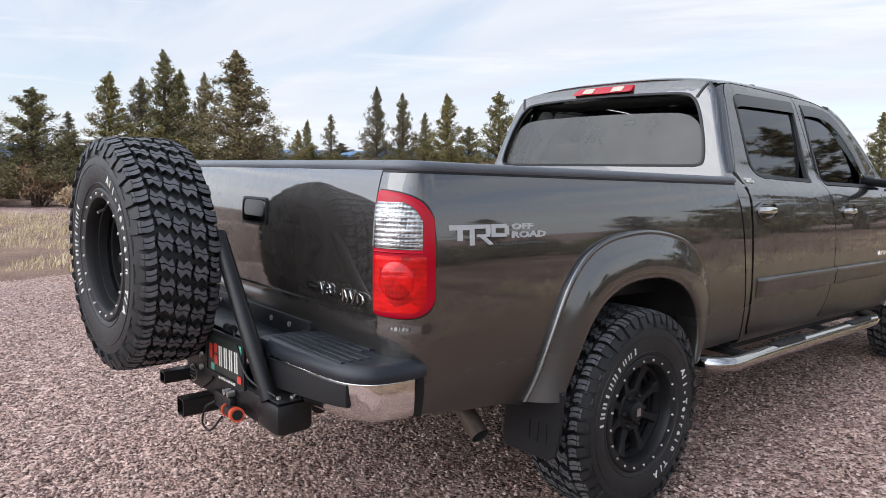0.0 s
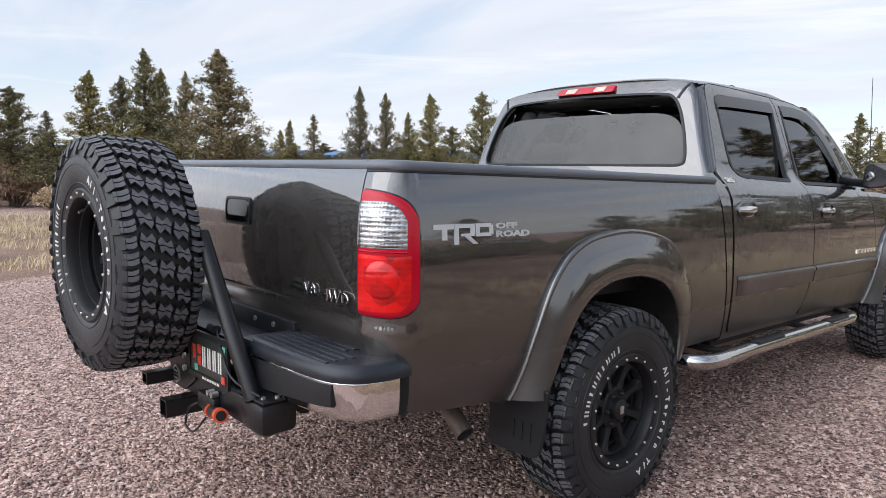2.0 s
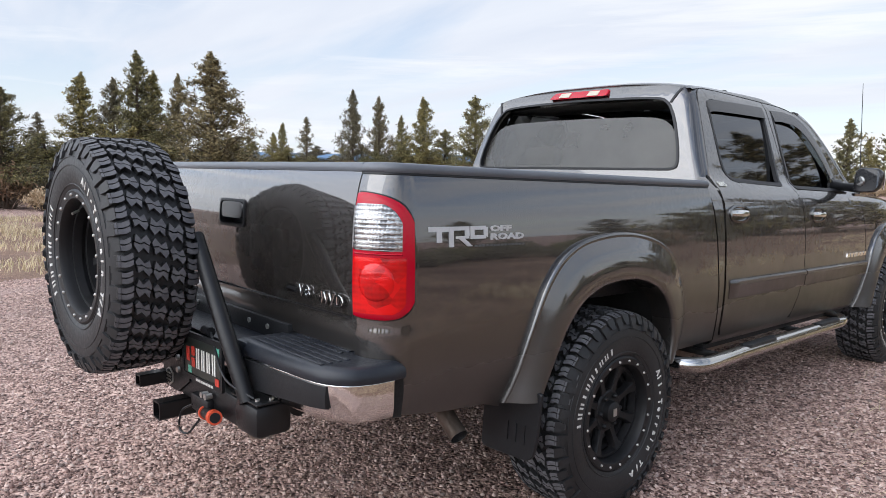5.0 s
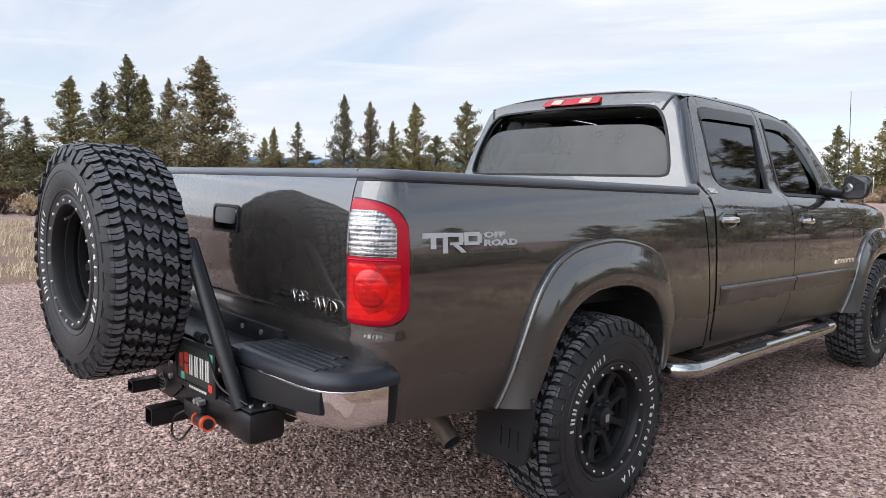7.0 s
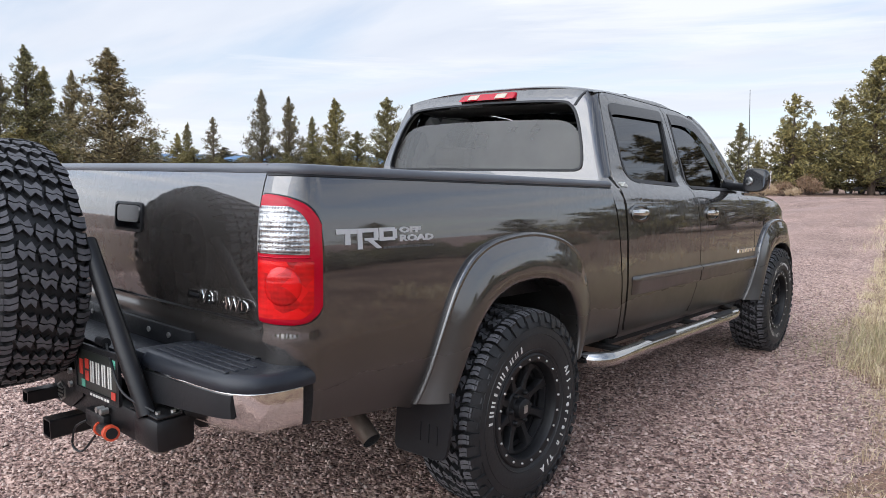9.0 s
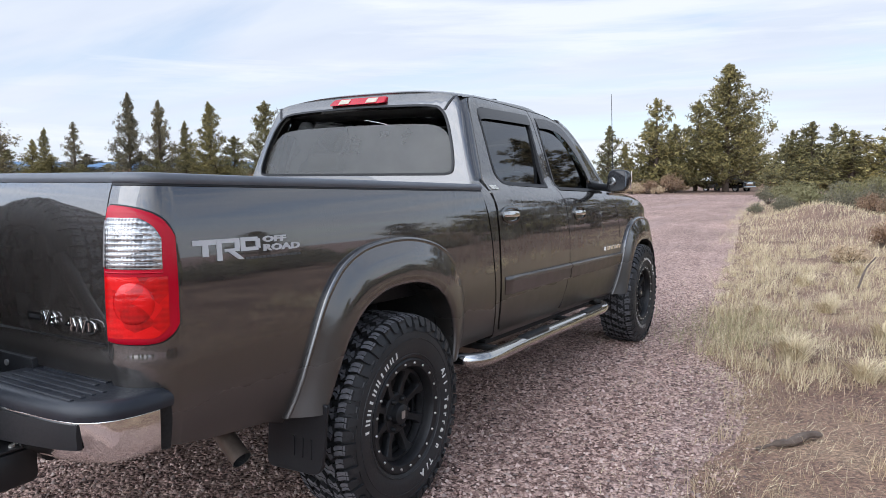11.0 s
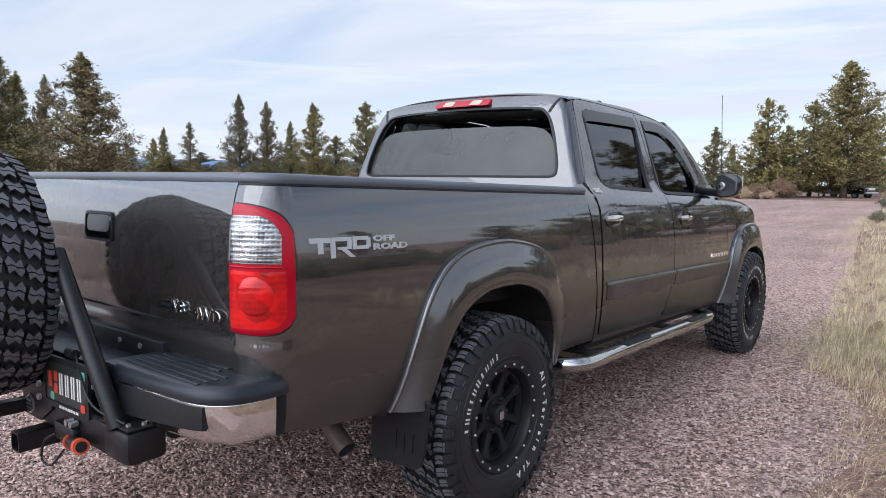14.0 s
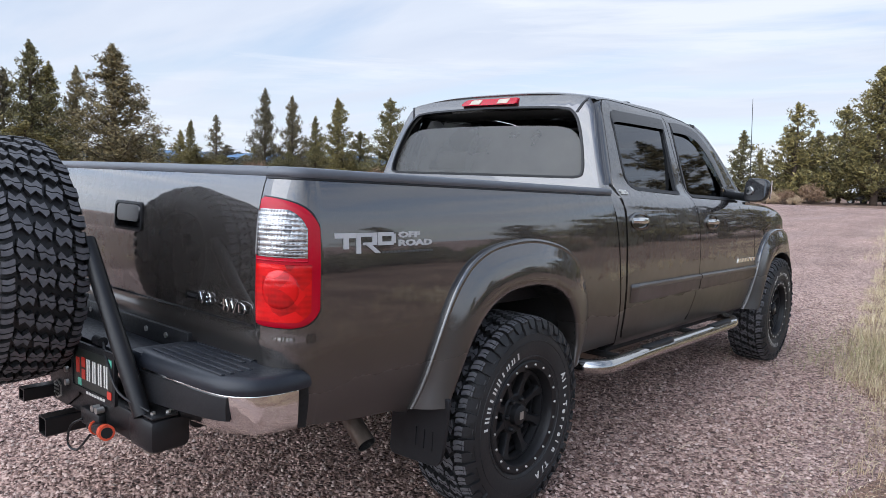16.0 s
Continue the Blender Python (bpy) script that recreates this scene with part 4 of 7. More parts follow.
# dark tube in place of the shaded gap between the corner and the rear door
tube("door_seam", [(XS(max(z, 1.40)) - 0.0015, door_back(z) + 0.0145, z) for z in [1.36 + 0.40 * i / 14 for i in range(15)]] + [(XS(1.80) - 0.001, 1.112, 1.800), (XS(1.83) - 0.001, 1.134, 1.832), (XS(1.85) - 0.001, 1.160, 1.851)], 0.0019, DARK, truck, n=6, matrix=SHEAR, mirror=True)
# window rubber and the half-lowered pane
ring_o, ring_i = grow(win_loop, 0.008), grow(win_loop, -0.004)
bw = lambda p, d: (p[0], back_wall(*p)[1] + d, p[1])
grid("window_rubber", [[bw(p, 0.004) for p in ring_o], [bw(p, -0.006) for p in ring_o], [bw(p, -0.007) for p in ring_i], [bw(p, 0.02) for p in ring_i]], BLACK_PLASTIC, truck, closed=True, matrix=SHEAR, sharp=50)
pane_r = smooth_line([(0.685, 1.42), (0.672, 1.52), (0.640, 1.620), (0.585, 1.675), (0.49, 1.700), (0.25, 1.708), (0.0, 1.710)], 5)
pane = [(-0.685, 1.42)] + pane_r + [(-a, b) for a, b in reversed(pane_r[1:-1])]
rear_pane = skin("rear_window_pane", pane, [], lambda x, z: (x, back_wall(x, z)[1] + 0.022, z), REAR_GLASS, truck, (0, -1, 0), 0.08, depth=0.004, label="half-lowered tinted rear window glass")
rear_pane.visible_shadow = False
box("back_trim", (-0.78, 0.99, 0.62), (0.78, 1.03, 1.42), TRIM_DARK, truck, matrix=SHEAR)

# roof


def roof(x, y):
    z = 1.926 - 0.060 * (abs(x) / 0.70) ** 3.2
    if y < 1.45:
        z -= 0.014 * ((1.45 - y) / 0.36) ** 2 + 0.014 * math.exp(-(y - 1.085) / 0.025)
    u = min(1.0, max(0.0, (y - 1.2) / 0.8))
    z += 0.010 * u * u * (3 - 2 * u)
    if y > 1.95:
        z -= 0.100 * ((y - 1.95) / 0.50) ** 2
    return (x, y, z)


def roof_edge(y):
    return 0.630 - 0.02 * max(0, (y - 2.1) / 0.25)


ys = [1.085, 1.10, 1.12] + [1.15 + (2.44 - 1.15) * i / 16 for i in range(17)]
roof_out = [(roof_edge(y), y) for y in ys] + [(-roof_edge(y), y) for y in reversed(ys)]
skin("roof", roof_out, [rounded([(-0.40, 1.50), (0.40, 1.50), (0.40, 1.98), (-0.40, 1.98)], 0.06)], roof, PAINT, truck, (0, 0, 1), 0.06, depth=0.02)
skin("sunroof_glass", rounded([(-0.395, 1.505), (0.395, 1.505), (0.395, 1.975), (-0.395, 1.975)], 0.06), [], lambda x, y: (x, y, roof(x, y)[2] + 0.004), SIDE_GLASS, truck, (0, 0, 1), 0.1, depth=0.006)
prism("sunroof_deflector", rounded([(-0.42, 1.99), (0.42, 1.99), (0.40, 2.06), (-0.40, 2.06)], 0.02), 0.0, 0.030, lambda a, b, d: (a, b, roof(a, b)[2] + d * (1.2 - (b - 1.99) * 12 if b < 2.07 else 0.2)), SMOKE, truck, matrix=SHEAR)
DT = knots((1.03, 1.835), (1.13, 1.848), (1.21, 1.862), (1.44, 1.866), (1.95, 1.862), (2.20, 1.858), (2.44, 1.822))
rows = []
for y in ys:            # gutter between roof and doors
    zr = roof(roof_edge(y), y)[2]
    zd = DT(y)
    rows.append([(roof_edge(y) - 0.004, y, zr + 0.0005), (roof_edge(y) + 0.008, y, zr - 0.002), (XS(zd) - 0.006, y, max(zd + 0.008, zr - 0.012)), (XS(zd) + 0.0005, y, zd + 0.003), (XS(zd) - 0.012, y, zd + 0.002)])
grid("roof_gutter", rows, PAINT, truck, matrix=SHEAR, mirror=True)
box("headliner", (-0.66, 1.08, 1.80), (0.66, 1.48, 1.825), HEADLINER, truck, matrix=SHEAR)
box("headliner", (-0.66, 2.0, 1.78), (0.66, 2.2, 1.80), HEADLINER, truck, matrix=SHEAR)
# high brake lamp on the roof edge
BL = lambda a, b, d: (a, back_wall(a, b)[1] + d, b)
bl = prism("high_brake_lamp", rounded([(-0.205, 1.834), (0.205, 1.834), (0.192, 1.876), (-0.192, 1.876)], 0.016), 0.012, -0.022, BL, RED_RIM, truck, "red high brake lamp with two cream cargo lenses", matrix=SHEAR, bevel=0.004)
for x0 in (-0.135, 0.065):
    prism("cargo_lens", rounded([(x0, 1.840), (x0 + 0.075, 1.840), (x0 + 0.075, 1.871), (x0, 1.871)], 0.006), -0.018, -0.025, BL, CREAM_LENS, bl, "cream cargo lamp lens", matrix=SHEAR, bevel=0.002)
# black strips on the cab back either side, up to the roof
for sgn in (1, -1):
    p = [(0.640, 1.850), (0.622, 1.815), (0.604, 1.775)]
    grid("roof_strip", [[(sgn * (a - w), back_wall(a, b)[1] - d, b) for w, d in ((0, -0.002), (0, 0.004), (0.014, 0.004), (0.014, -0.002))] for a, b in smooth_line(p, 4)], BLACK_PLASTIC, truck, matrix=SHEAR)

# windscreen and A-pillars


def screen(x, k):
    w0 = 0.63 + 0.13 * (1 - k)
    y, z = 3.06 + (2.435 - 3.06) * k, 1.36 + (1.842 - 1.36) * k + 0.09 * k * (1 - k)
    return (x * w0, y - 0.10 * (x * x) * (1 - 0.3 * k), z - 0.03 * x * x * k)


skin("windscreen", rounded([(-1, 0), (1, 0), (1, 1), (-1, 1)], 0.02), [], screen, SIDE_GLASS, truck, (0, 1, 0.6), 0.12, depth=0.005)
ap = smooth_line([(2.44, 1.826), (2.60, 1.762), (2.785, 1.622), (2.965, 1.440), (3.02, 1.345)], 5)
rows = [[(XS(z) - 0.004, y - 0.03, z - 0.012), (XS(z) + 0.002, y + 0.004, z + 0.002), (XS(z) - 0.012, y + 0.030, z + 0.022), (XS(z) - 0.05, y + 0.055, z + 0.034), (XS(z) - 0.10, y + 0.055, z + 0.028)] for y, z in ap]
grid("a_pillar", rows, PAINT, truck, matrix=SHEAR, mirror=True)

# front fenders, bonnet and nose
farch = [(y * 0.985 + 3.58, z - 0.02) for y, z in smooth_line(OUTER, 4)]
fender_out = [(door_front(0.6) + G, 0.575)] + [(y, z) for y, z in farch if y > door_front(max(0.6, z)) + 0.01] + [(4.30, 0.62), (4.34, 0.90), (4.30, 1.06), (4.18, 1.14), (3.95, 1.215), (3.70, 1.272), (3.42, 1.312), (3.10, 1.335), (2.92, 1.345)] + edge(door_front, [1.31, 1.25, 1.1, 0.9, 0.75, 0.64], G)
skin("front_fender", fender_out, [], side, PAINT, truck, (1, 0, 0), 0.06, mirror=True)
HZ = knots((2.90, 1.372), (3.2, 1.372), (3.6, 1.345), (3.9, 1.300), (4.15, 1.225), (4.32, 1.10))


def bonnet(x, y):
    w = 0.93 - (TAPER(y) if y > 2.6 else 0) - 0.02
    k = min(1.0, abs(x) / w)
    return (x, y, HZ(y) - 0.055 * k ** 3.0 + 0.012 * (1 - k))


bys = [2.92 + (4.30 - 2.92) * i / 16 for i in range(17)]
bw_ = lambda y: 0.905 - TAPER(y)
skin("bonnet", [(bw_(y), y) for y in bys] + [(-bw_(y), y) for y in reversed(bys)], [], bonnet, PAINT, truck, (0, 0, 1), 0.08)
rows = []
for y in bys:
    top = bonnet(bw_(y), y)
    xo = side(y, 1.30)[0]
    zf = knots((2.92, 1.345), (3.10, 1.335), (3.42, 1.312), (3.70, 1.272), (3.95, 1.215), (4.18, 1.14), (4.30, 1.06))(y)
    s_ = side(y, zf)
    rows.append([top, ((top[0] + s_[0]) / 2 + 0.01, y, (top[2] + zf) / 2 + 0.012), s_])
grid("fender_top", rows, PAINT, truck, matrix=SHEAR, mirror=True)
box("nose", (-0.62, 4.25, 0.66), (0.62, 4.36, 1.12), BLACK_PLASTIC, truck, "black grille", 0.03, SHEAR)
box("front_bumper", (-0.80, 4.22, 0.52), (0.80, 4.42, 0.74), CHROME, truck, "chrome front bumper", 0.05, SHEAR)
rows = [[side(y, z) for y in (4.02, 4.14, 4.24, 4.31)] for z in (0.99, 1.05, 1.10, 1.13)]
grid("headlamp", [[(p[0] + 0.006, p[1], p[2]) for p in r] for r in rows], AMBER, truck, "headlamp corner with amber marker", matrix=SHEAR, mirror=True)
box("engine_bay", (-0.55, 3.0, 0.62), (0.55, 4.24, 1.20), DARK, truck, matrix=SHEAR)
box("cowl", (-0.80, 2.86, 1.22), (0.80, 3.0, 1.355), BLACK_PLASTIC, truck, matrix=SHEAR)

# cab inside: seats, headrests, dash, steering wheel


def seat(x0, x1, y, z0, z1):
    s = box("seat_back", (x0, y, z0), (x1, y + 0.14, z1), SEAT, truck, "grey cloth seat back", 0.05, SHEAR)
    return s


seat(-0.68, -0.04, 1.12, 0.80, 1.46)
seat(0.0, 0.64, 1.12, 0.80, 1.46)
seat(-0.62, -0.14, 1.95, 0.80, 1.48)
seat(0.14, 0.62, 1.95, 0.80, 1.48)
for x, y, h in ((-0.42, 1.18, 1.58), (0.44, 1.18, 1.66), (-0.38, 1.99, 1.66), (0.38, 1.99, 1.66)):
    box("headrest", (x - 0.14, y, 1.44), (x + 0.14, y + 0.12, h), SEAT, truck, "grey cloth headrest", 0.055, SHEAR)
box("seat_cushion", (-0.68, 1.2, 0.72), (0.68, 1.65, 0.90), SEAT, truck, "", 0.05, SHEAR)
box("dashboard", (-0.78, 2.55, 0.95), (0.78, 2.95, 1.30), TRIM_DARK, truck, "", 0.06, SHEAR)
tube("steering_wheel", [(-0.38 + 0.19 * math.cos(t), 2.48 + 0.07 * math.sin(t), 1.22 + 0.175 * math.sin(t)) for t in [2 * math.pi * i / 24 for i in range(25)]], 0.015, TRIM_DARK, truck, n=8, matrix=SHEAR, cap=False)

# door mirrors
for sgn in (1, -1):
    rows = []
    for k, f in ((0.0, 0.90), (0.08, 0.97), (0.25, 1.0), (0.45, 0.98), (0.65, 0.90), (0.82, 0.74), (0.94, 0.46), (1.0, 0.1)):
        y = 2.555 + 0.13 * k
        loop = rounded([(0.995, 1.345), (1.150, 1.352), (1.166, 1.500), (1.010, 1.506)], [0.045, 0.06, 0.06, 0.05], 6)
        cx, cz = 1.08, 1.425
        rows.append([(sgn * (cx + (a - cx) * f), y, cz + (b - cz) * f) for a, b in loop])
    mir = grid("door_mirror", rows, SMOKE, truck, "black door mirror with chrome-edged cap", closed=True, cap=True, matrix=SHEAR, sharp=60)
    loop = rounded([(1.010, 1.360), (1.138, 1.365), (1.150, 1.488), (1.020, 1.492)], 0.035, 5)
    prism("mirror_glass", loop, 0.004, -0.002, lambda a, b, d: (sgn * a, 2.552 + d + (1.15 - a) * 0.30, b), MIRROR_GLASS, mir, "mirror glass", matrix=SHEAR)
    grid("blind_spot_mirror", [[(sgn * (1.045 + r * math.cos(t)), 2.549 - h, 1.418 + r * 1.15 * math.sin(t)) for t in [2 * math.pi * i / 20 for i in range(20)]] for r, h in ((0.026, -0.003), (0.026, 0.004), (0.022, 0.005), (0.012, 0.0055), (0.002, 0.006))], BLACK_CHROME, mir, "round stick-on mirror", closed=True, cap=True, matrix=SHEAR)
    tube("mirror_arm", [(sgn * 0.84, 2.70, 1.39), (sgn * 0.92, 2.66, 1.382), (sgn * 1.02, 2.62, 1.375)], [0.032, 0.026, 0.03], BLACK_PLASTIC, mir, matrix=SHEAR)
    grid("mirror_foot", [[(sgn * (XS(z) + l), y, z) for z, l in ((1.355, 0.004), (1.355, 0.02), (1.43, 0.018), (1.43, 0.0))] for y in (2.66, 2.76, 2.84)], BLACK_PLASTIC, mir, matrix=SHEAR)
    # thin bright edge on the outer side of the mirror cap
    tube("mirror_edge", [(sgn * 1.166, 2.575, 1.37), (sgn * 1.171, 2.577, 1.43), (sgn * 1.170, 2.576, 1.49)], 0.005, CHROME, mir, n=6, matrix=SHEAR)

# radio mast
tube("radio_antenna", [(0.80, 3.35, 1.32), (0.795, 3.36, 1.40), (0.70, 3.57, 2.168)], [0.008, 0.004, 0.002], BLACK_STEEL, truck, n=8, matrix=SHEAR)
box("washer_nozzle", (0.60, 3.02, 1.372), (0.66, 3.06, 1.385), BLACK_PLASTIC, truck, matrix=SHEAR)

# door badge and pillar badge as plain bars
for k in range(6):
    y = 2.70 + k * 0.064
    prism("badge_block", slab(y, y + 0.046, 0.922, 0.948, 0.006), 0.0, 0.005, lambda a, b, d: (side(a, b)[0] + d, a, b), CHROME, front_door[0], matrix=SHEAR)
up_ = Vector((XS(1.380) - XS(1.350), 0, 0.030)).normalized()
out_ = Vector((0, 1, 0)).cross(up_)
tilt_ = Matrix(((0, up_.x, out_.x, XS(1.350) + 0.003), (1, 0, 0, 1.020), (0, up_.z, out_.z, 1.350), (0, 0, 0, 1)))
lettering("badge_letter", "SR5", 0.044, SHEAR @ tilt_, PLATE_INK, rear_door[0], "silver pillar badge", 0.0004, 0.0015, 1.25)

# step bars
bar = smooth_line([(0.70, 0.64, 0.50), (0.84, 0.645, 0.495), (0.93, 0.66, 0.49), (0.985, 0.72, 0.49), (1.0, 0.83, 0.49), (1.0, 1.2, 0.495), (1.0, 1.9, 0.495), (1.0, 2.40, 0.497), (0.995, 2.55, 0.498), (0.965, 2.64, 0.50), (0.88, 2.68, 0.505), (0.72, 2.69, 0.51)], 6)
for sgn in (1, -1):
    sb = tube("step_bar", [(sgn * x, y, z + 0.02) for x, y, z in bar], 0.037, STAINLESS, truck, "polished steel side step bar", n=20, matrix=SHEAR)
    for y0, y1 in ((1.13, 1.52), (2.10, 2.47)):
        rows = []
        for i in range(13):
            u = i / 12
            w = 0.026 * min(1, math.sqrt(max(0.0, 1 - abs(2 * u - 1) ** 6)) + 0.15)
            y = y0 + (y1 - y0) * u
            rows.append([(sgn * 1.0 + w * a, y, 0.515 + h) for a, h in ((-1.15, 0.022), (-1.0, 0.036), (-0.4, 0.044), (0.4, 0.044), (1.0, 0.036), (1.15, 0.022))])
        grid("step_tread", rows, BLACK_PLASTIC, sb, "black rubber step pad", matrix=SHEAR)
    for y in (0.95, 2.0):
        box("step_bracket", (min(sgn * 0.70, sgn * 0.985), y, 0.50), (max(sgn * 0.70, sgn * 0.985), y + 0.05, 0.525), DARK, sb, matrix=SHEAR)

# mud flaps
for sgn in (1, -1):
    loop = rounded([(0.735, 0.338), (0.985, 0.345), (1.003, 0.44), (1.010, 0.60), (0.740, 0.61)], [0.03, 0.04, 0.05, 0.01, 0.01])
    mf = prism("mud_flap", loop, 0.0, -0.012, lambda a, b, d: (sgn * a, -0.450 + d - (0.6 - b) * 0.05 + 0.03 * max(0, a - 0.9), b), BLACK_PLASTIC, truck, "black moulded mud flap", bevel=0.003)
    for k in range(3):
        prism("flap_rib", [(0.86 + k * 0.04, 0.40), (0.868 + k * 0.04, 0.40), (0.868 + k * 0.04, 0.47), (0.86 + k * 0.04, 0.47)], -0.010, -0.0145, lambda a, b, d: (sgn * a, -0.450 + d - (0.6 - b) * 0.05 + 0.03 * max(0, a - 0.9), b), BLACK_PLASTIC, mf)

# exhaust tail pipe
ex = tube("exhaust_pipe", smooth_line([(0.48, 0.6, 0.52), (0.50, -0.1, 0.54), (0.53, -0.42, 0.545), (0.60, -0.585, 0.535), (0.70, -0.640, 0.500), (0.800, -0.652, 0.432)], 6), 0.034, RUST, truck, "worn steel exhaust tail pipe", n=20, cap=False)
# dark plug and inner tube put the shade inside the pipe into colour
tube("pipe_bore", [(0.66, -0.625, 0.516), (0.73, -0.644, 0.480)], 0.0325, DARK, ex, n=20)
tube("pipe_lining", [(0.735, -0.6445, 0.4765), (0.7995, -0.652, 0.4325)], 0.0320, DARK, ex, n=20, cap=False)
rim_ = [Vector((0.800, -0.652, 0.432)) - Vector((0.10, -0.012, -0.068)).normalized() * q for q in (0.006, 0.0)]
tube("pipe_lip", rim_, 0.0352, RUST, ex, n=20, cap=False)

# ---------------------------------------------------------------- rear bumper
bumper = empty("rear_bumper", "", "")
bumper.parent = truck
bumper["label"] = "chrome rear step bumper with black pads"


def bump_path(n=40):
    half_ = [(0.0, -1.300), (0.30, -1.300), (0.60, -1.297), (0.78, -1.290), (0.885, -1.272), (0.945, -1.225), (0.968, -1.16), (0.972, -1.085)]
    return smooth_line(half_, 6)


for sgn in (1, -1):
    pth = bump_path()
    rows = []
    for i, (x, y) in enumerate(pth):
        r = []
        for z, k in ((0.744, 0.030), (0.7455, 0.012), (0.744, 0.005), (0.740, 0.001), (0.734, 0.0), (0.70, 0.003), (0.66, 0.008), (0.635, 0.016), (0.615, 0.035), (0.60, 0.075), (0.605, 0.10)):
            r.append((sgn * x * (1 - k * 0.9), y + k * (1.0 if i < 30 else 0.5), z - 0.018 * max(0, (0.75 - x) / 0.75)))
        rows.append(r)
    grid("chrome_face", rows, CHROME, bumper, "chrome bumper face", matrix=SHEAR, sharp=70)
    # black patch paints the carrier's dark reflection onto the chrome face
    ins = [(x, y) for x, y in pth if 0.42 < x < 0.905]
    grid("face_insert", [[(sgn * x, y - d, z - 0.018 * max(0, (0.75 - x) / 0.75)) for z, d in ((0.733, -0.006), (0.733, 0.006), (0.705, 0.009), (0.668 - 0.06 * (0.90 - x), 0.008), (0.665 - 0.06 * (0.90 - x), -0.006))] for x, y in ins], BLACK_PLASTIC, bumper, "black patch standing for the carrier reflected in the chrome", cap=True, matrix=SHEAR, sharp=50)
    # step pad with ribs
    loop = [(x - 0.0, y) for x, y in pth if x > 0.40] + [(0.965, -1.04), (0.78, -1.03), (0.42, -1.04)]
    loop = [(0.40, -1.30)] + loop
    cx, cy = 0.69, -1.17
    rows = []
    for z, k in ((0.738, 0.002), (0.748, 0.004), (0.765, 0.002), (0.778, -0.006), (0.785, -0.018), (0.786, -0.035)):
        rows.append([(sgn * (cx + (a - cx) * (1 + k / 0.28)), cy + (b - cy) * (1 + k / 0.14), z) for a, b in loop])
    padp = grid("step_pad", rows, PAD_PLASTIC, bumper, "black plastic step pad", closed=True, cap=True, matrix=SHEAR, sharp=60)
    for k in range(6):
        y = -1.265 + k * 0.030
        x1 = 0.86 if k < 4 else 0.78
        box("pad_rib", (min(sgn * 0.47, sgn * x1), y, 0.782), (max(sgn * 0.47, sgn * x1), y + 0.014, 0.7905), PAD_PLASTIC, padp, bevel=0.003, matrix=SHEAR)
for sgn in (1, -1):
    box("pad_end", (min(sgn * 0.395, sgn * 0.47), -1.303, 0.63), (max(sgn * 0.395, sgn * 0.47), -1.05, 0.783), PAD_PLASTIC, bumper, "", 0.014, SHEAR)
# centre step, plate recess and hitch beam
box("centre_step", (-0.40, -1.285, 0.715), (0.40, -1.06, 0.748), PAD_PLASTIC, bumper, "black centre step", 0.01, SHEAR)
box("bumper_bar", (-0.46, -1.20, 0.62), (0.46, -1.12, 0.72), DARK, bumper, matrix=SHEAR)
box("step_riser", (-0.44, -1.13, 0.74), (0.44, -1.09, 0.815), BLACK_PLASTIC, bumper, matrix=SHEAR)
for x in (0.16, 0.30, -0.16, -0.30):
    tube("riser_bolt", [(x, -1.135, 0.785), (x, -1.128, 0.785)], 0.010, STEEL, bumper, n=8, matrix=SHEAR)
tube("hitch_crossbar", [(-0.34, -1.03, 0.51), (0.34, -1.03, 0.51)], 0.04, BLACK_STEEL, truck)
box("hitch_receiver", (-0.040, -1.26, 0.455), (0.040, -0.95, 0.535), BLACK_STEEL, truck, "", 0.006)

# dark strip laid on the box side paints the shaded gap at the bumper's end
for sgn in (1, -1):
    rows = []
    for i in range(13):
        z = 0.60 + 0.20 * i / 12
        y0 = -1.082 + 0.010 * (i / 12) ** 2
        y1 = -1.046 + 0.012 * math.sin(i / 12 * math.pi) - 0.022 * max(0.0, (i - 9) / 3)
        rows.append([(sgn * wrap(along(y), z, l)[0], wrap(along(y), z, l)[1], z) for y, l in ((y0, 0.0035), (y1, 0.0035), (y1 + 0.002, 0.0))])
    grid("bumper_gap", rows, DARK, truck, matrix=SHEAR)

# ---------------------------------------------------------------- wheels


def tyre_profile():
    """Half-section of the tyre: (offset from centre plane, radius)."""
    return [(0.098, 0.222), (0.118, 0.229), (0.1285, 0.243), (0.136, 0.275), (0.1385, 0.305), (0.137, 0.335), (0.131, 0.362), (0.122, 0.383), (0.108, 0.392), (0.075, 0.397), (0.0, 0.399)]


def lathe(name, prof, mat, parent, n=72, label="", sharp=40, matrix=None):
    rows = [[(x, r * math.cos(2 * math.pi * k / n), r * math.sin(2 * math.pi * k / n)) for k in range(n)] for x, r in prof]
    return grid(name, rows, mat, parent, label, closed=True, sharp=sharp, matrix=matrix)


def lug(verts, faces, loop, r0, r1, shrink, crown):
    """A tread block: a loop of (offset, angle) with height, its top slightly smaller."""
    cx, ca = sum(p[0] for p in loop) / len(loop), sum(p[1] for p in loop) / len(loop)
    base, n = len(verts), len(loop)
    for k, (rr, s) in enumerate(((r0, 1.0), (r1 - 0.003, 1.0 - shrink * 0.6), (r1, 1.0 - shrink))):
        for x, a in loop:
            xx, aa = cx + (x - cx) * s, ca + (a - ca) * s
            r = rr - crown(xx)
            verts.append((xx, r * math.cos(aa), r * math.sin(aa)))
    for k in (0, 1):
        for i in range(n):
            j = (i + 1) % n
            faces.append((base + k * n + i, base + k * n + j, base + (k + 1) * n + j, base + (k + 1) * n + i))
    faces.append(tuple(base + 2 * n + i for i in range(n)))


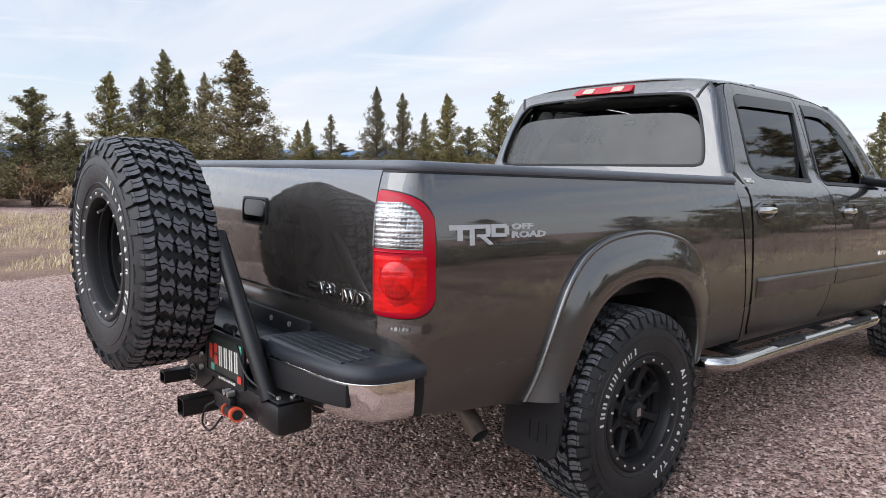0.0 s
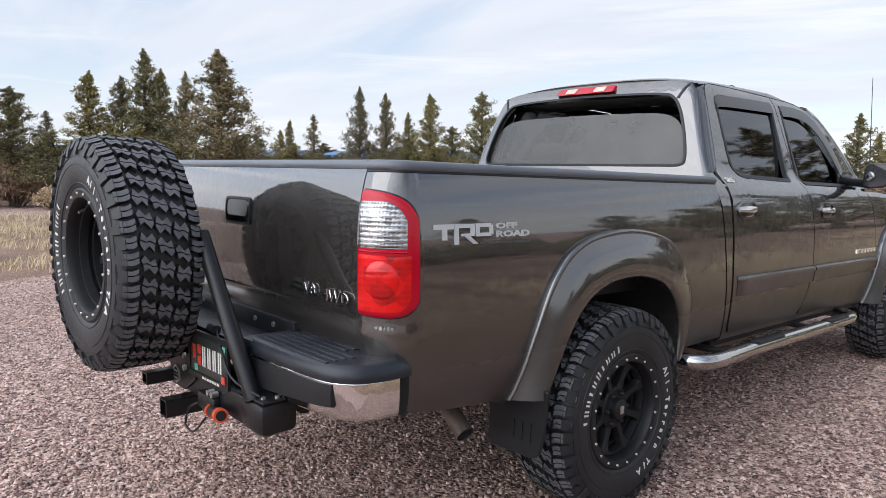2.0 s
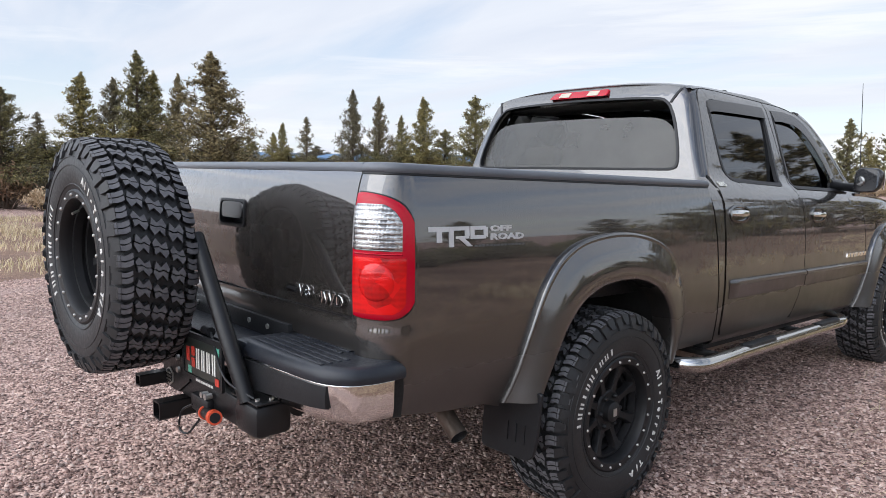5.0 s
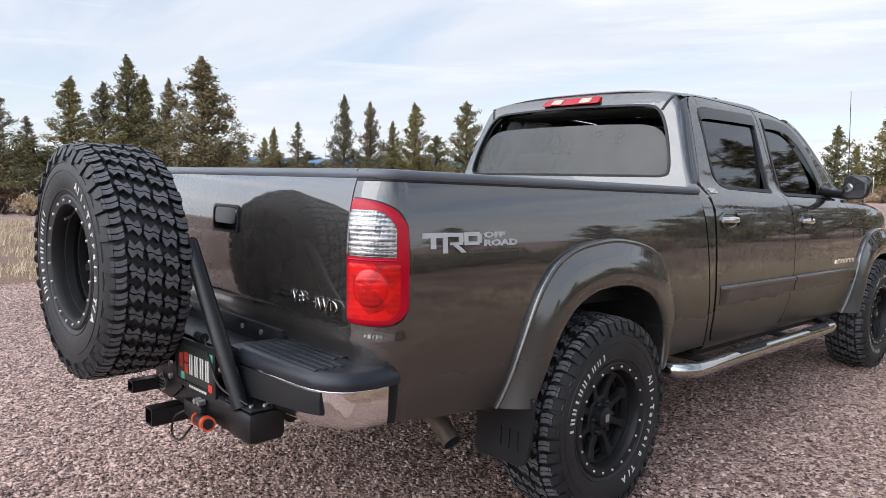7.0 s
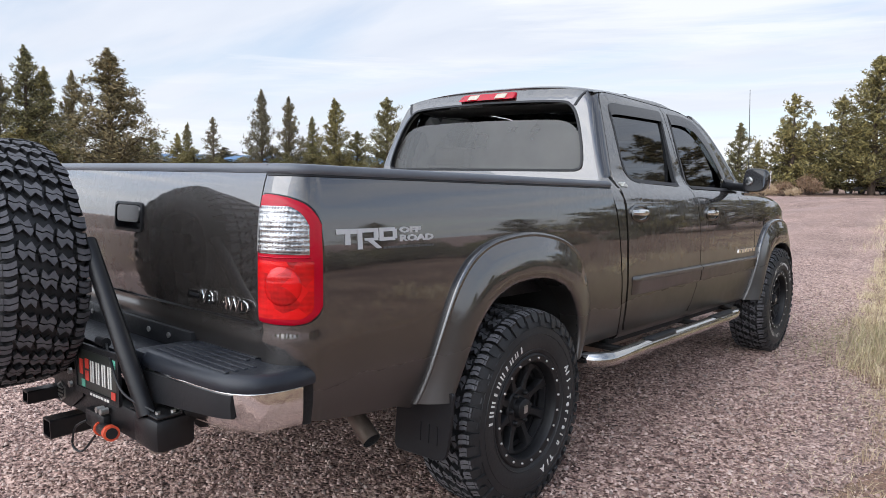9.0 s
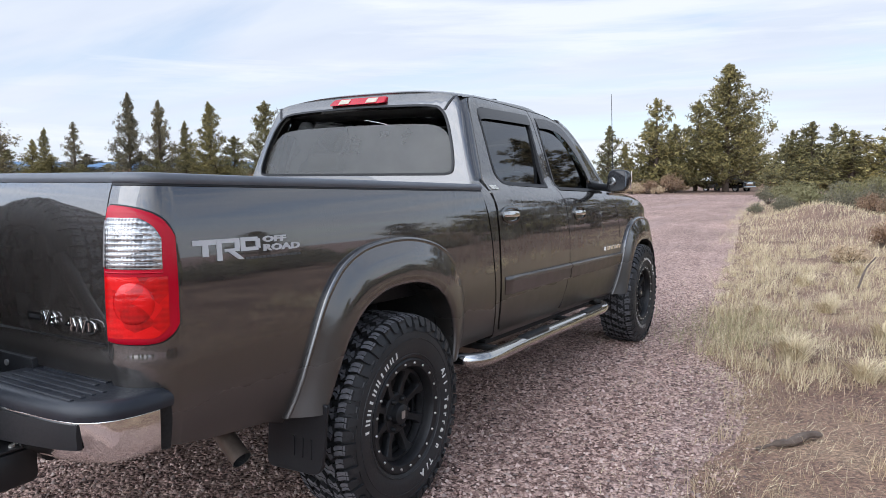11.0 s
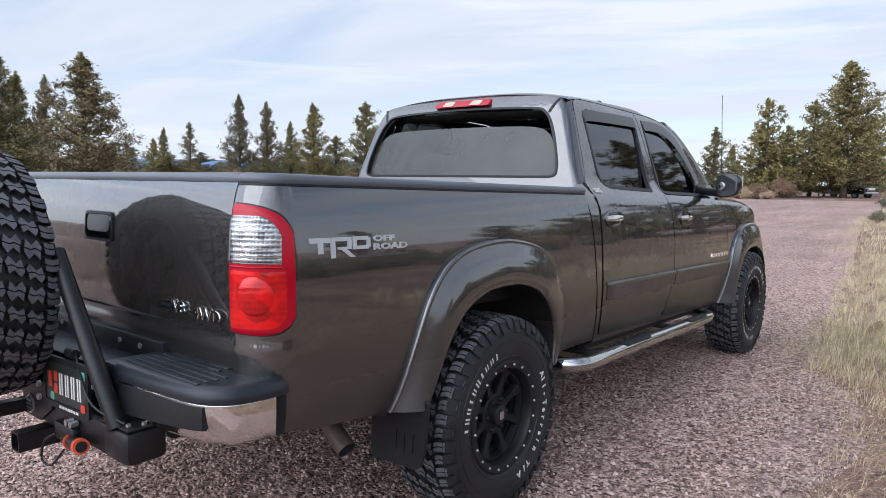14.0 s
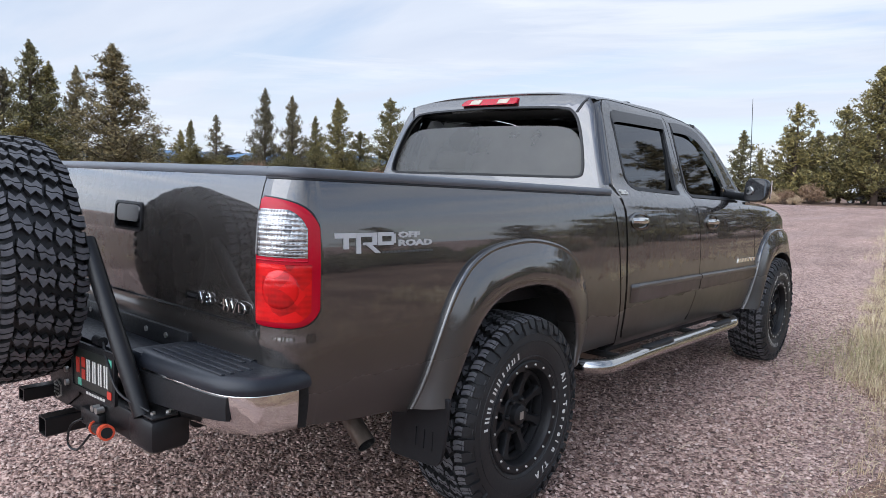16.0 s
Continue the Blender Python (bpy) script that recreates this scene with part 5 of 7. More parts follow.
def wheel(name, place, parent, dish, label):
    """One wheel: its axle along x, its outer face towards +x. dish: how far the spokes lie behind the ring."""
    e = new(name)
    e.parent = parent
    e.matrix_local = place
    e["label"] = label
    half = tyre_profile()
    prof = half + [(-x, r) for x, r in reversed(half[:-1])]
    tyre = lathe("tyre", prof, RUBBER, e, 96, "black all-terrain tyre with raised white bars")
    # tread: hooked centre blocks, and shoulder lugs that run onto the sidewall
    V, F = [], []
    rnd = random.Random(7)
    crown = lambda x: 0.9 * max(0.0, abs(x) - 0.075) ** 2 * 4.0 + 0.15 * x * x
    # S-shaped blocks in three staggered columns, each cut by a fine sipe
    LOW = ((-1.0, -0.40), (-0.35, -1.10), (0.22, -0.42), (1.0, -0.95), (0.92, -0.10), (0.20, 0.10), (-0.30, -0.14), (-1.06, 0.00))
    HIGH = ((-1.04, 0.10), (-0.30, -0.04), (0.20, 0.20), (0.94, 0.00), (1.0, 0.40), (0.35, 1.10), (-0.22, 0.42), (-1.0, 0.95))
    M = 36
    db = 2 * math.pi / M
    for i in range(M):
        for col, (xc, hw, flip) in enumerate(((0.0, 0.0245, 1), (0.0550, 0.0240, -1), (-0.0550, 0.0240, -1))):
            a = (i + (0.0, 0.30, 0.70)[col] + rnd.uniform(-0.05, 0.05)) * db
            top = 0.4165 + rnd.uniform(-0.0008, 0.0008)
            wob = rnd.uniform(0.92, 1.04)
            hand = flip if i % 2 else -flip
            twist = 0.10 * hand
            for half_ in (LOW, HIGH):
                pts_ = [(xc + (hw * u + 0.006 * v) * hand, a + (0.385 * wob * v + twist * u) * db) for u, v in half_]
                lug(V, F, pts_ if hand > 0 else pts_[::-1], 0.388, top, 0.05, crown)
    N = 50
    da = 2 * math.pi / N
    for i in range(N):
        for sg in (1, -1):
            a, j = (i + (0.5 if sg < 0 else 0.0)) * da, 0.0
            lng = i % 2
            # shoulder lug, long and short by turns, notched and siped
            x1, x0_, b_ = (0.130, 0.0845, 0.36) if lng else (0.120, 0.0875, 0.30)
            for t0, t1 in ((-0.42, -0.05), (-0.025, b_)):
                lug(V, F, [(sg * x, a + (t + 0.25) * da) for x, t in ((x0_, t0 + 0.16), (0.096, t0 + 0.04), (0.108, t0), (x1, t0 + 0.03), (x1, t1), (0.108, t1 - 0.05), (0.096, t1 + 0.03), (x0_, t1 + 0.10))], 0.385, 0.4165, 0.04, crown)
            a += 0.25 * da
            # lug on the sidewall
            base = len(V)
            w0, w1, ln = 0.37 * da, (0.32 if lng else 0.24) * da, (0.056 if lng else 0.038)
            c = a + j - 0.05 * da
            ring = []
            for r, xx, ww in ((0.408, 0.121, w0), (0.390, 0.131, w0), (0.372, 0.1385, w1), (0.408 - ln, 0.1425, w1 * 0.8)):
                for tt in (-1, 1):
                    ring.append((sg * xx, r * math.cos(c + tt * ww), r * math.sin(c + tt * ww)))
                for tt in (-1, 1):
                    ring.append((sg * (xx - 0.012), (r - 0.002) * math.cos(c + tt * ww * 1.1), (r - 0.002) * math.sin(c + tt * ww * 1.1)))
            V.extend(ring)
            for k in range(3):
                p, q = base + k * 4, base + (k + 1) * 4
                F += [(p, p + 1, q + 1, q), (p, q, q + 2, p + 2), (p + 1, p + 3, q + 3, q + 1)]
            F.append((base + 12, base + 13, base + 15, base + 14))
    bm = bmesh.new()
    vs = [bm.verts.new(v) for v in V]
    for f in F:
        bm.faces.new([vs[i] for i in f])
    for f in bm.faces:          # the road faces are dusty and scuffed, with sky light painted into the grey
        f.material_index = int(len(f.verts) > 4)
    part("tread", bm, RUBBER, tyre, "chunky hooked tread blocks", sharp=25).data.materials.append(WORN_LIT_RUBBER)
    # rim barrel, bead ring, spokes, bolts, hub
    rim = lathe("rim", [(-0.10, 0.232), (-0.10, 0.205), (-0.06, 0.195), (0.02, 0.184), (0.06, 0.192), (0.100, 0.197), (0.121, 0.200), (0.128, 0.2045), (0.1310, 0.229), (0.126, 0.2365), (0.105, 0.236)], RIM_BLACK, e, 72, "matt black eight-spoke alloy rim")
    lathe("rim_step", [(0.084, 0.194), (0.088, 0.187), (0.087, 0.178), (0.060, 0.174)], RIM_BLACK, rim, 72)
    lathe("rim_step", [(0.045, 0.180), (0.048, 0.172), (0.046, 0.160), (0.02, 0.158)], RIM_BLACK, rim, 72)
    x0 = 0.112 - dish
    lathe("hub_face", [(x0 - 0.03, 0.088), (x0 + 0.004, 0.086), (x0 + 0.010, 0.078), (x0 + 0.006, 0.055), (x0 + 0.010, 0.046), (x0 + 0.034, 0.042), (x0 + 0.040, 0.034), (x0 + 0.040, 0.0005)], RIM_BLACK, rim, 40)
    prism("cap_emblem", rounded([(-0.012, -0.016), (0.012, -0.016), (0.012, 0.016), (-0.012, 0.016)], 0.003), 0.0, 0.0025, lambda a, b, d: (x0 + 0.040 + d, a, b), STEEL, rim)
    lathe("hub_back", [(x0 - 0.05, 0.17), (x0 - 0.05, 0.02)], DARK, rim, 40)
    for k in range(8):
        a = 2 * math.pi * (k + 0.5) / 8
        rows = []
        for u, w, d in ((0.070, 0.025, 0.004), (0.095, 0.017, 0.003), (0.125, 0.0145, 0.005), (0.155, 0.017, 0.010), (0.186, 0.030, 0.018)):
            rows.append([(x0 + d + h, u * math.cos(a) - q * w * math.sin(a), u * math.sin(a) + q * w * math.cos(a)) for q, h in ((-1.0, -0.03), (-1.0, -0.004), (-0.75, 0.004), (0.75, 0.004), (1.0, -0.004), (1.0, -0.03))])
        grid("spoke", rows, RIM_BLACK, rim, closed=True, cap=True, sharp=40)
    for k in range(6):
        a = 2 * math.pi * k / 6
        y, z = 0.066 * math.cos(a), 0.066 * math.sin(a)
        tube("lug_nut", [(x0 + 0.002, y, z), (x0 + 0.020, y, z), (x0 + 0.026, y, z)], [0.011, 0.011, 0.006], RIM_BLACK, rim, n=6)
    for k in range(20):
        a = 2 * math.pi * (k + 0.25) / 20
        y, z = 0.2170 * math.cos(a), 0.2170 * math.sin(a)
        tube("ring_bolt", [(0.126, y, z), (0.1335, y, z), (0.1352, y, z)], [0.0056, 0.0056, 0.004], STEEL, rim, n=6)
    # moulded rings on the sidewall
    for ring in ([(0.1300, 0.250), (0.1335, 0.2513), (0.1340, 0.2542), (0.1318, 0.256)], [(0.1360, 0.315), (0.1398, 0.3163), (0.1398, 0.3195), (0.1360, 0.321)], [(0.1335, 0.345), (0.1372, 0.3462), (0.1366, 0.3488), (0.1325, 0.350)]):
        lathe("sidewall_ring", ring, RUBBER, tyre, 96)
    # raised white words and bars on the sidewall
    for k, ch in enumerate("All-Terrain T/A"):
        if ch == " ":
            continue
        a = radians(28 - 6.9 * k)
        r = 0.282
        m = Matrix(((0, 0, 1, 0.1372), (math.sin(a), math.cos(a), 0, r * math.cos(a)), (-math.cos(a), math.sin(a), 0, r * math.sin(a)), (0, 0, 0, 1)))
        lettering("sidewall_letter", ch, 0.037, m, WHITE_RUBBER, tyre, "raised white letter", 0.0014, 0.0024, 1.0)
    for a0, n, step in ((radians(146), 10, radians(7.6)),):
        for k in range(n):
            a = a0 + (k - n / 2) * step
            tall = 0.0115 if k % 4 else 0.0135
            for o, hw in ((-0.22, 0.10), (0.18, 0.10)) if k % 3 else ((0.0, 0.13),):
                rows = []
                for r in (0.283 - tall, 0.283 + tall):
                    xx = 0.1365 + 0.0020 * min(1, (r - 0.27) / 0.04) + 0.0018
                    rows.append([(xx, r * math.cos(a + (o + t * hw) * step), r * math.sin(a + (o + t * hw) * step)) for t in (-1, 1)])
                lo = [[(p[0] - 0.006, p[1], p[2]) for p in r] for r in rows]
                grid("sidewall_bar", [lo[0], rows[0], rows[1], lo[1]], WHITE_RUBBER, tyre, smooth=False)
    return e


for x, y, rz, nm in ((0.872, 0.05, 0, "rear"), (0.872, 3.62, 0, "front"), (-0.872, 0.05, 180, "rear"), (-0.872, 3.62, 180, "front")):
    if nm == "rear" and rz == 0:
        first = wheel("wheel", pose(x, y, 0.412, 0, 0, rz), truck, 0.045, "road wheel with a black all-terrain tyre")
    else:
        w_ob = copy_thing(first, pose(x, y, 0.412, 100 if nm == "front" else 10, 0, rz))
        w_ob.parent = truck

# ---------------------------------------------------------------- spare wheel on its swing-out carrier
carrier = empty("spare_wheel_carrier", "black steel swing-out spare wheel carrier in the tow hitch", "tyre carrier")
SPC = Vector((-0.118, -1.510, 1.056))
spare = wheel("spare_wheel", Matrix.Translation(SPC) @ pose(0, 0, 0, 0, 0, -88.3) @ pose(0, 0, 0, 38, 0, 0), carrier, 0.098, "spare wheel with an all-terrain tyre, hung upright")
tube("valve_stem", [(0.085, 0.02, 0.182), (0.112, 0.02, 0.168)], 0.005, STEEL, spare, n=8)


def sq_tube(name, a, b, w, h, mat, parent, label="", wall=0.006, up=(0, 0, 1)):
    """A square steel tube, open at its ends."""
    a, b = Vector(a), Vector(b)
    d = (b - a).normalized()
    r = d.cross(Vector(up)).normalized()
    u = r.cross(d)
    rows = []
    for s, p in ((1.0, a), (1.0, b)):
        rows.append([p + r * (w / 2 * i) + u * (h / 2 * j) for i, j in ((-1, -0.85), (-0.85, -1), (0.85, -1), (1, -0.85), (1, 0.85), (0.85, 1), (-0.85, 1), (-1, 0.85))])
    inner = []
    for p in (b, a + d * 0.01):
        inner.append([p + r * ((w / 2 - wall) * i) + u * ((h / 2 - wall) * j) for i, j in ((-1, -0.85), (-0.85, -1), (0.85, -1), (1, -0.85), (1, 0.85), (0.85, 1), (-0.85, 1), (-1, 0.85))])
    return grid(name, rows + inner, mat, parent, label, closed=True, cap=False, sharp=30)


sq_tube("receiver_tube", (0.0, -0.98, 0.487), (0.0, -1.423, 0.487), 0.064, 0.066, BLACK_STEEL, carrier)
box("fixed_beam", (-0.16, -1.345, 0.535), (0.49, -1.245, 0.630), BLACK_STEEL, carrier, "black box-section beam", 0.008)
box("pivot_block", (0.45, -1.355, 0.530), (0.605, -1.225, 0.636), BLACK_STEEL, carrier, "black pivot block with rounded edges", 0.024)
box("pivot_plate", (0.42, -1.345, 0.634), (0.595, -1.235, 0.642), BLACK_STEEL, carrier, "", 0.003)
for x, y in ((0.56, -1.325), (0.575, -1.285), (0.54, -1.255), (0.50, -1.26)):
    tube("plate_bolt", [(x, y, 0.642), (x, y, 0.649)], 0.008, STEEL, carrier, n=6)
tube("pivot_grease_cap", [(0.52, -1.30, 0.514), (0.52, -1.30, 0.534)], 0.032, RUST, carrier, n=14)
tube("brace_tube", [(0.515, -1.335, 0.630), (0.41, -1.355, 0.84), (0.185, -1.352, 1.13)], 0.027, BLACK_STEEL, carrier, "black round brace tube", n=16)
box("upright", (-0.16, -1.350, 0.62), (-0.075, -1.28, 1.16), BLACK_STEEL, carrier, "black square upright behind the spare", 0.006)
box("wheel_mount", (-0.22, -1.385, 0.97), (0.0, -1.345, 1.15), BLACK_STEEL, carrier, "", 0.01)
tube("mount_stub", [(-0.118, -1.36, 1.056), (-0.118, -1.54, 1.056)], 0.05, BLACK_STEEL, carrier, n=16)
sq_tube("lower_stop", (-0.09, -1.34, 0.585), (-0.09, -1.455, 0.585), 0.05, 0.045, BLACK_STEEL, carrier)
# gusset plate with its badge, under the spare
prism("gusset_plate", [(-0.14, 0.632), (0.10, 0.70), (0.10, 0.60), (0.0, 0.54), (-0.14, 0.54)], -1.352, -1.344, lambda a, b, d: (a, d, b), BLACK_STEEL, carrier)
prism("badge_plate", [(-0.075 + 0.036 * math.cos(math.pi / 3 * k + 0.5), 0.583 + 0.036 * math.sin(math.pi / 3 * k + 0.5)) for k in range(6)], -1.352, -1.3565, lambda a, b, d: (a, d, b), STEEL, carrier, "small hexagonal steel badge")
prism("badge_face", [(-0.075 + 0.029 * math.cos(math.pi / 3 * k + 0.5), 0.583 + 0.029 * math.sin(math.pi / 3 * k + 0.5)) for k in range(6)], -1.355, -1.3575, lambda a, b, d: (a, d, b), BLACK_STEEL, carrier)
for k in range(3):
    box("badge_bar", (-0.095, -1.3595, 0.567 + k * 0.013), (-0.055, -1.357, 0.573 + k * 0.013), STEEL, carrier, bevel=0)
# latch pin with an orange grip
tube("latch_pin", [(0.20, -1.352, 0.523), (0.375, -1.385, 0.553)], 0.019, BLACK_STEEL, carrier, n=14)
tube("pin_grip", [(0.362, -1.382, 0.551), (0.392, -1.388, 0.556)], 0.024, PIN_RED, carrier, "orange-red rubber pin grip", n=16)
tube("pin_face", [(0.385, -1.387, 0.555), (0.3945, -1.389, 0.5565)], 0.017, BLACK_STEEL, carrier, n=14)
tube("pin_collar", [(0.255, -1.362, 0.532), (0.267, -1.364, 0.534)], 0.024, PIN_RED, carrier, n=16)
box("latch_clamp", (0.15, -1.37, 0.520), (0.29, -1.335, 0.580), BLACK_STEEL, carrier, "", 0.01)
for x in (0.255, 0.285):
    tube("clamp_bolt", [(x, -1.376, 0.595), (x, -1.352, 0.595)], 0.011, STEEL, carrier, n=8)
tube("retainer_cable", smooth_line([(0.17, -1.37, 0.54), (0.10, -1.38, 0.50), (0.07, -1.38, 0.43), (0.12, -1.37, 0.42), (0.20, -1.36, 0.49)], 5), 0.004, BLACK_PLASTIC, carrier, n=6)
for z in (0.640, 0.685):
    tube("arm_bolt", [(0.06, -1.380, z), (0.06, -1.370, z)], 0.011, STEEL, carrier, n=8)
for ob_ in carrier.children:
    if not ob_.name.startswith(("spare_wheel", "receiver", "lower", "mount", "wheel_m", "upright")):
        ob_.location = (0.032, 0.0, 0.012)
# licence plate in its frame; the registration is reduced to plain bars
plate = empty("licence_plate", "", "")
plate.parent = carrier
plate["label"] = "dark licence plate with pale bars in a black frame"
PX, PY, PZ = 0.290, -1.368, 0.728
pl = lambda a, b, d: (PX + a, PY + d, PZ + b + a * 0.03)
prism("plate_sheet", rounded([(-0.152, -0.076), (0.152, -0.076), (0.152, 0.076), (-0.152, 0.076)], 0.012), 0.0, -0.003, pl, PLATE, plate)
fo_, fi_ = rounded([(-0.160, -0.084), (0.160, -0.084), (0.160, 0.084), (-0.160, 0.084)], 0.012, 4), rounded([(-0.146, -0.064), (0.146, -0.064), (0.146, 0.066), (-0.146, 0.066)], 0.008, 4)
grid("plate_frame", [[pl(*p, 0.004) for p in fo_], [pl(*p, -0.006) for p in fo_], [pl(*p, -0.007) for p in fi_], [pl(*p, 0.0) for p in fi_]], BLACK_PLASTIC, plate, "black plate frame", closed=True)
for k in range(4):
    for q in (0.0, 0.016):
        prism("plate_bar", slab(-0.044 + k * 0.042 + q, -0.035 + k * 0.042 + q, -0.036, 0.034, 0.0), -0.002, -0.0045, pl, PLATE_INK, plate)
for z in (-0.036, 0.004):
    prism("plate_bar", slab(-0.082, -0.056, z, z + 0.032), -0.002, -0.0045, pl, RED_INK, plate)
prism("plate_bar", slab(-0.125, -0.100, -0.02, 0.03), -0.002, -0.0045, pl, RED_INK, plate)
prism("plate_tag", slab(-0.112, -0.086, -0.060, -0.036), -0.002, -0.0045, pl, TEAL_INK, plate)
prism("plate_tag", slab(0.112, 0.138, 0.034, 0.060), -0.002, -0.0045, pl, TEAL_INK, plate)
prism("plate_tag", slab(0.112, 0.140, -0.064, -0.040), -0.006, -0.0085, pl, RED_INK, plate)
for k in range(7):
    prism("frame_bar", slab(-0.040 + k * 0.020, -0.026 + k * 0.020, -0.078, -0.070), -0.006, -0.0085, pl, PLATE_INK, plate)
tube("plate_lamp", [(0.26, -1.345, 0.825), (0.32, -1.350, 0.827)], 0.016, BLACK_PLASTIC, carrier, n=10)
tube("lamp_wire", smooth_line([(0.32, -1.35, 0.825), (0.39, -1.372, 0.80), (0.49, -1.38, 0.71), (0.58, -1.33, 0.660)], 5), 0.004, BLACK_PLASTIC, carrier, n=6)


# ---------------------------------------------------------------- ground


def gravel_mat():
    m = Mat("reddish_gravel", (0.36, 0.29, 0.28), 0.9)
    st = m.voronoi(42)
    st2 = m.voronoi(95)
    dist = m.voronoi(42, "Distance")
    g1 = m.ramp(m.mix(0.5, st, st2), (0.27, (0.075, 0.043, 0.035)), (0.42, (0.30, 0.195, 0.162)), (0.60, (0.56, 0.398, 0.330)), (0.78, (0.80, 0.620, 0.520)))
    big = m.ramp(m.noise(0.35, 5), (0.35, (0.86, 0.82, 0.80)), (0.65, (1.12, 1.06, 1.04)))
    lanes = m.ramp(m.noise(0.8, 4, 0.6, (1.4, 0.16, 1)), (0.38, (0.80, 0.79, 0.80)), (0.62, (0.98, 0.97, 0.97)))
    dust = m.ramp(m.noise(0.7, 4, 0.6, (1.1, 0.14, 1)), (0.50, 0.0), (0.68, 0.55))
    g1 = m.mix(dust, g1, (0.43, 0.325, 0.295))
    m.color(m.mix(1.0, m.mix(1.0, g1, big, "MULTIPLY"), lanes, "MULTIPLY"))
    m.bump(m.ramp(dist, (0.0, 1.0), (0.55, 0.0)), 1.0, 0.02)
    m.bump(m.noise(9, 4), 0.4, 0.02)
    return m.m


def stone_mat():
    m = Mat("gravel_stone", (0.3, 0.25, 0.24), 0.85)
    r = m.random(True)
    c = m.ramp(r, (0.0, (0.14, 0.080, 0.066)), (0.3, (0.31, 0.200, 0.168)), (0.6, (0.49, 0.348, 0.294)), (0.85, (0.64, 0.495, 0.425)), (1.0, (0.16, 0.118, 0.105)))
    m.color(m.mix(0.3, c, m.ramp(m.noise(60, 4), (0.3, 0.2), (0.7, 0.6)), "OVERLAY"))
    m.bump(m.noise(220, 3), 0.3, 0.002)
    return m.m


def soil_mat():
    m = Mat("dry_soil_and_litter", (0.30, 0.23, 0.17), 0.95)
    a = m.ramp(m.noise(0.9, 6, 0.65), (0.32, (0.135, 0.082, 0.064)), (0.50, (0.225, 0.150, 0.115)), (0.68, (0.33, 0.245, 0.175)))
    lit = m.ramp(m.noise(34, 6, 0.75, (1, 3, 1)), (0.36, (0.42, 0.38, 0.35)), (0.52, (1.0, 0.96, 0.90)), (0.66, (1.75, 1.65, 1.4)))
    chips = m.ramp(m.voronoi(70), (0.30, (0.55, 0.50, 0.48)), (0.70, (1.35, 1.25, 1.2)))
    m.color(m.mix(0.55, m.mix(1.0, a, lit, "MULTIPLY"), chips, "MULTIPLY"))
    m.bump(m.noise(26, 6), 0.7, 0.02)
    m.bump(m.voronoi(70, "Distance"), 0.6, 0.012)
    m.bump(m.noise(3, 4), 0.5, 0.05)
    return m.m


GRAVEL, STONE, SOIL = gravel_mat(), stone_mat(), soil_mat()


def blade_mat(name, a, b, c):
    m = Mat(name, a, 0.8)
    m.color(m.ramp(m.random(True), (0.0, a), (0.5, b), (1.0, c)))
    return m.m


STRAW = blade_mat("dry_straw", (0.53, 0.425, 0.25), (0.70, 0.585, 0.385), (0.34, 0.26, 0.155))
BROWN_STRAW = blade_mat("brown_straw", (0.38, 0.27, 0.16), (0.55, 0.42, 0.27), (0.26, 0.19, 0.12))
MOSS = blade_mat("green_grass", (0.26, 0.235, 0.11), (0.38, 0.34, 0.18), (0.46, 0.39, 0.23))
SAGE = blade_mat("sage_leaves", (0.14, 0.13, 0.085), (0.22, 0.20, 0.13), (0.09, 0.08, 0.05))
RABBIT = blade_mat("yellow_green_brush", (0.17, 0.162, 0.075), (0.25, 0.228, 0.11), (0.12, 0.112, 0.05))
RUSSET = blade_mat("russet_brush", (0.22, 0.13, 0.075), (0.32, 0.21, 0.13), (0.13, 0.08, 0.05))
BARK = simple("juniper_bark", (0.045, 0.030, 0.022), (0.11, 0.078, 0.058), 5, (0.85, 0.95), 0.7, 30, 0.02)
DEADWOOD = simple("grey_deadwood", (0.065, 0.045, 0.035), (0.17, 0.13, 0.10), 14, (0.85, 0.95), 0.5, 60, 0.01)


def leaf_mat(name, dark, mid, light):
    m = Mat(name, mid, 0.65)
    c = m.ramp(m.random(True), (0.0, dark), (0.5, mid), (1.0, light))
    tree_tone = m.ramp(m.random(False), (0.0, (0.78, 0.80, 0.85)), (1.0, (1.25, 1.18, 1.0)))
    m.color(m.mix(1.0, c, tree_tone, "MULTIPLY"))
    return m.m


LEAF = leaf_mat("juniper_green", (0.048, 0.044, 0.018), (0.165, 0.143, 0.054), (0.35, 0.295, 0.108))
LEAF_GREY = leaf_mat("grey_juniper", (0.046, 0.039, 0.023), (0.140, 0.116, 0.063), (0.28, 0.232, 0.126))

def ground_h(x, y):
    r = math.hypot(x, y)
    return 0.0 if r < 22 else 0.25 * noise.noise((x * 0.03, y * 0.03, 2.0)) * min(1, (r - 22) / 20) - (r > 400) * 0.004 * (r - 400)


bm = bmesh.new()
radii = [0.0] + [1.5 * 1.22 ** i for i in range(39)]
rings = []
for r in radii:
    if r == 0:
        rings.append([bm.verts.new((0, 0, 0))])
        continue
    ring = []
    for k in range(64):
        a = 2 * math.pi * k / 64
        x, y = r * math.cos(a), r * math.sin(a)
        ring.append(bm.verts.new((x, y, ground_h(x, y))))
    rings.append(ring)
for a, b in zip(rings, rings[1:]):
    for k in range(64):
        if len(a) == 1:
            bm.faces.new((a[0], b[k], b[(k + 1) % 64]))
        else:
            bm.faces.new((a[k], b[k], b[(k + 1) % 64], a[(k + 1) % 64]))
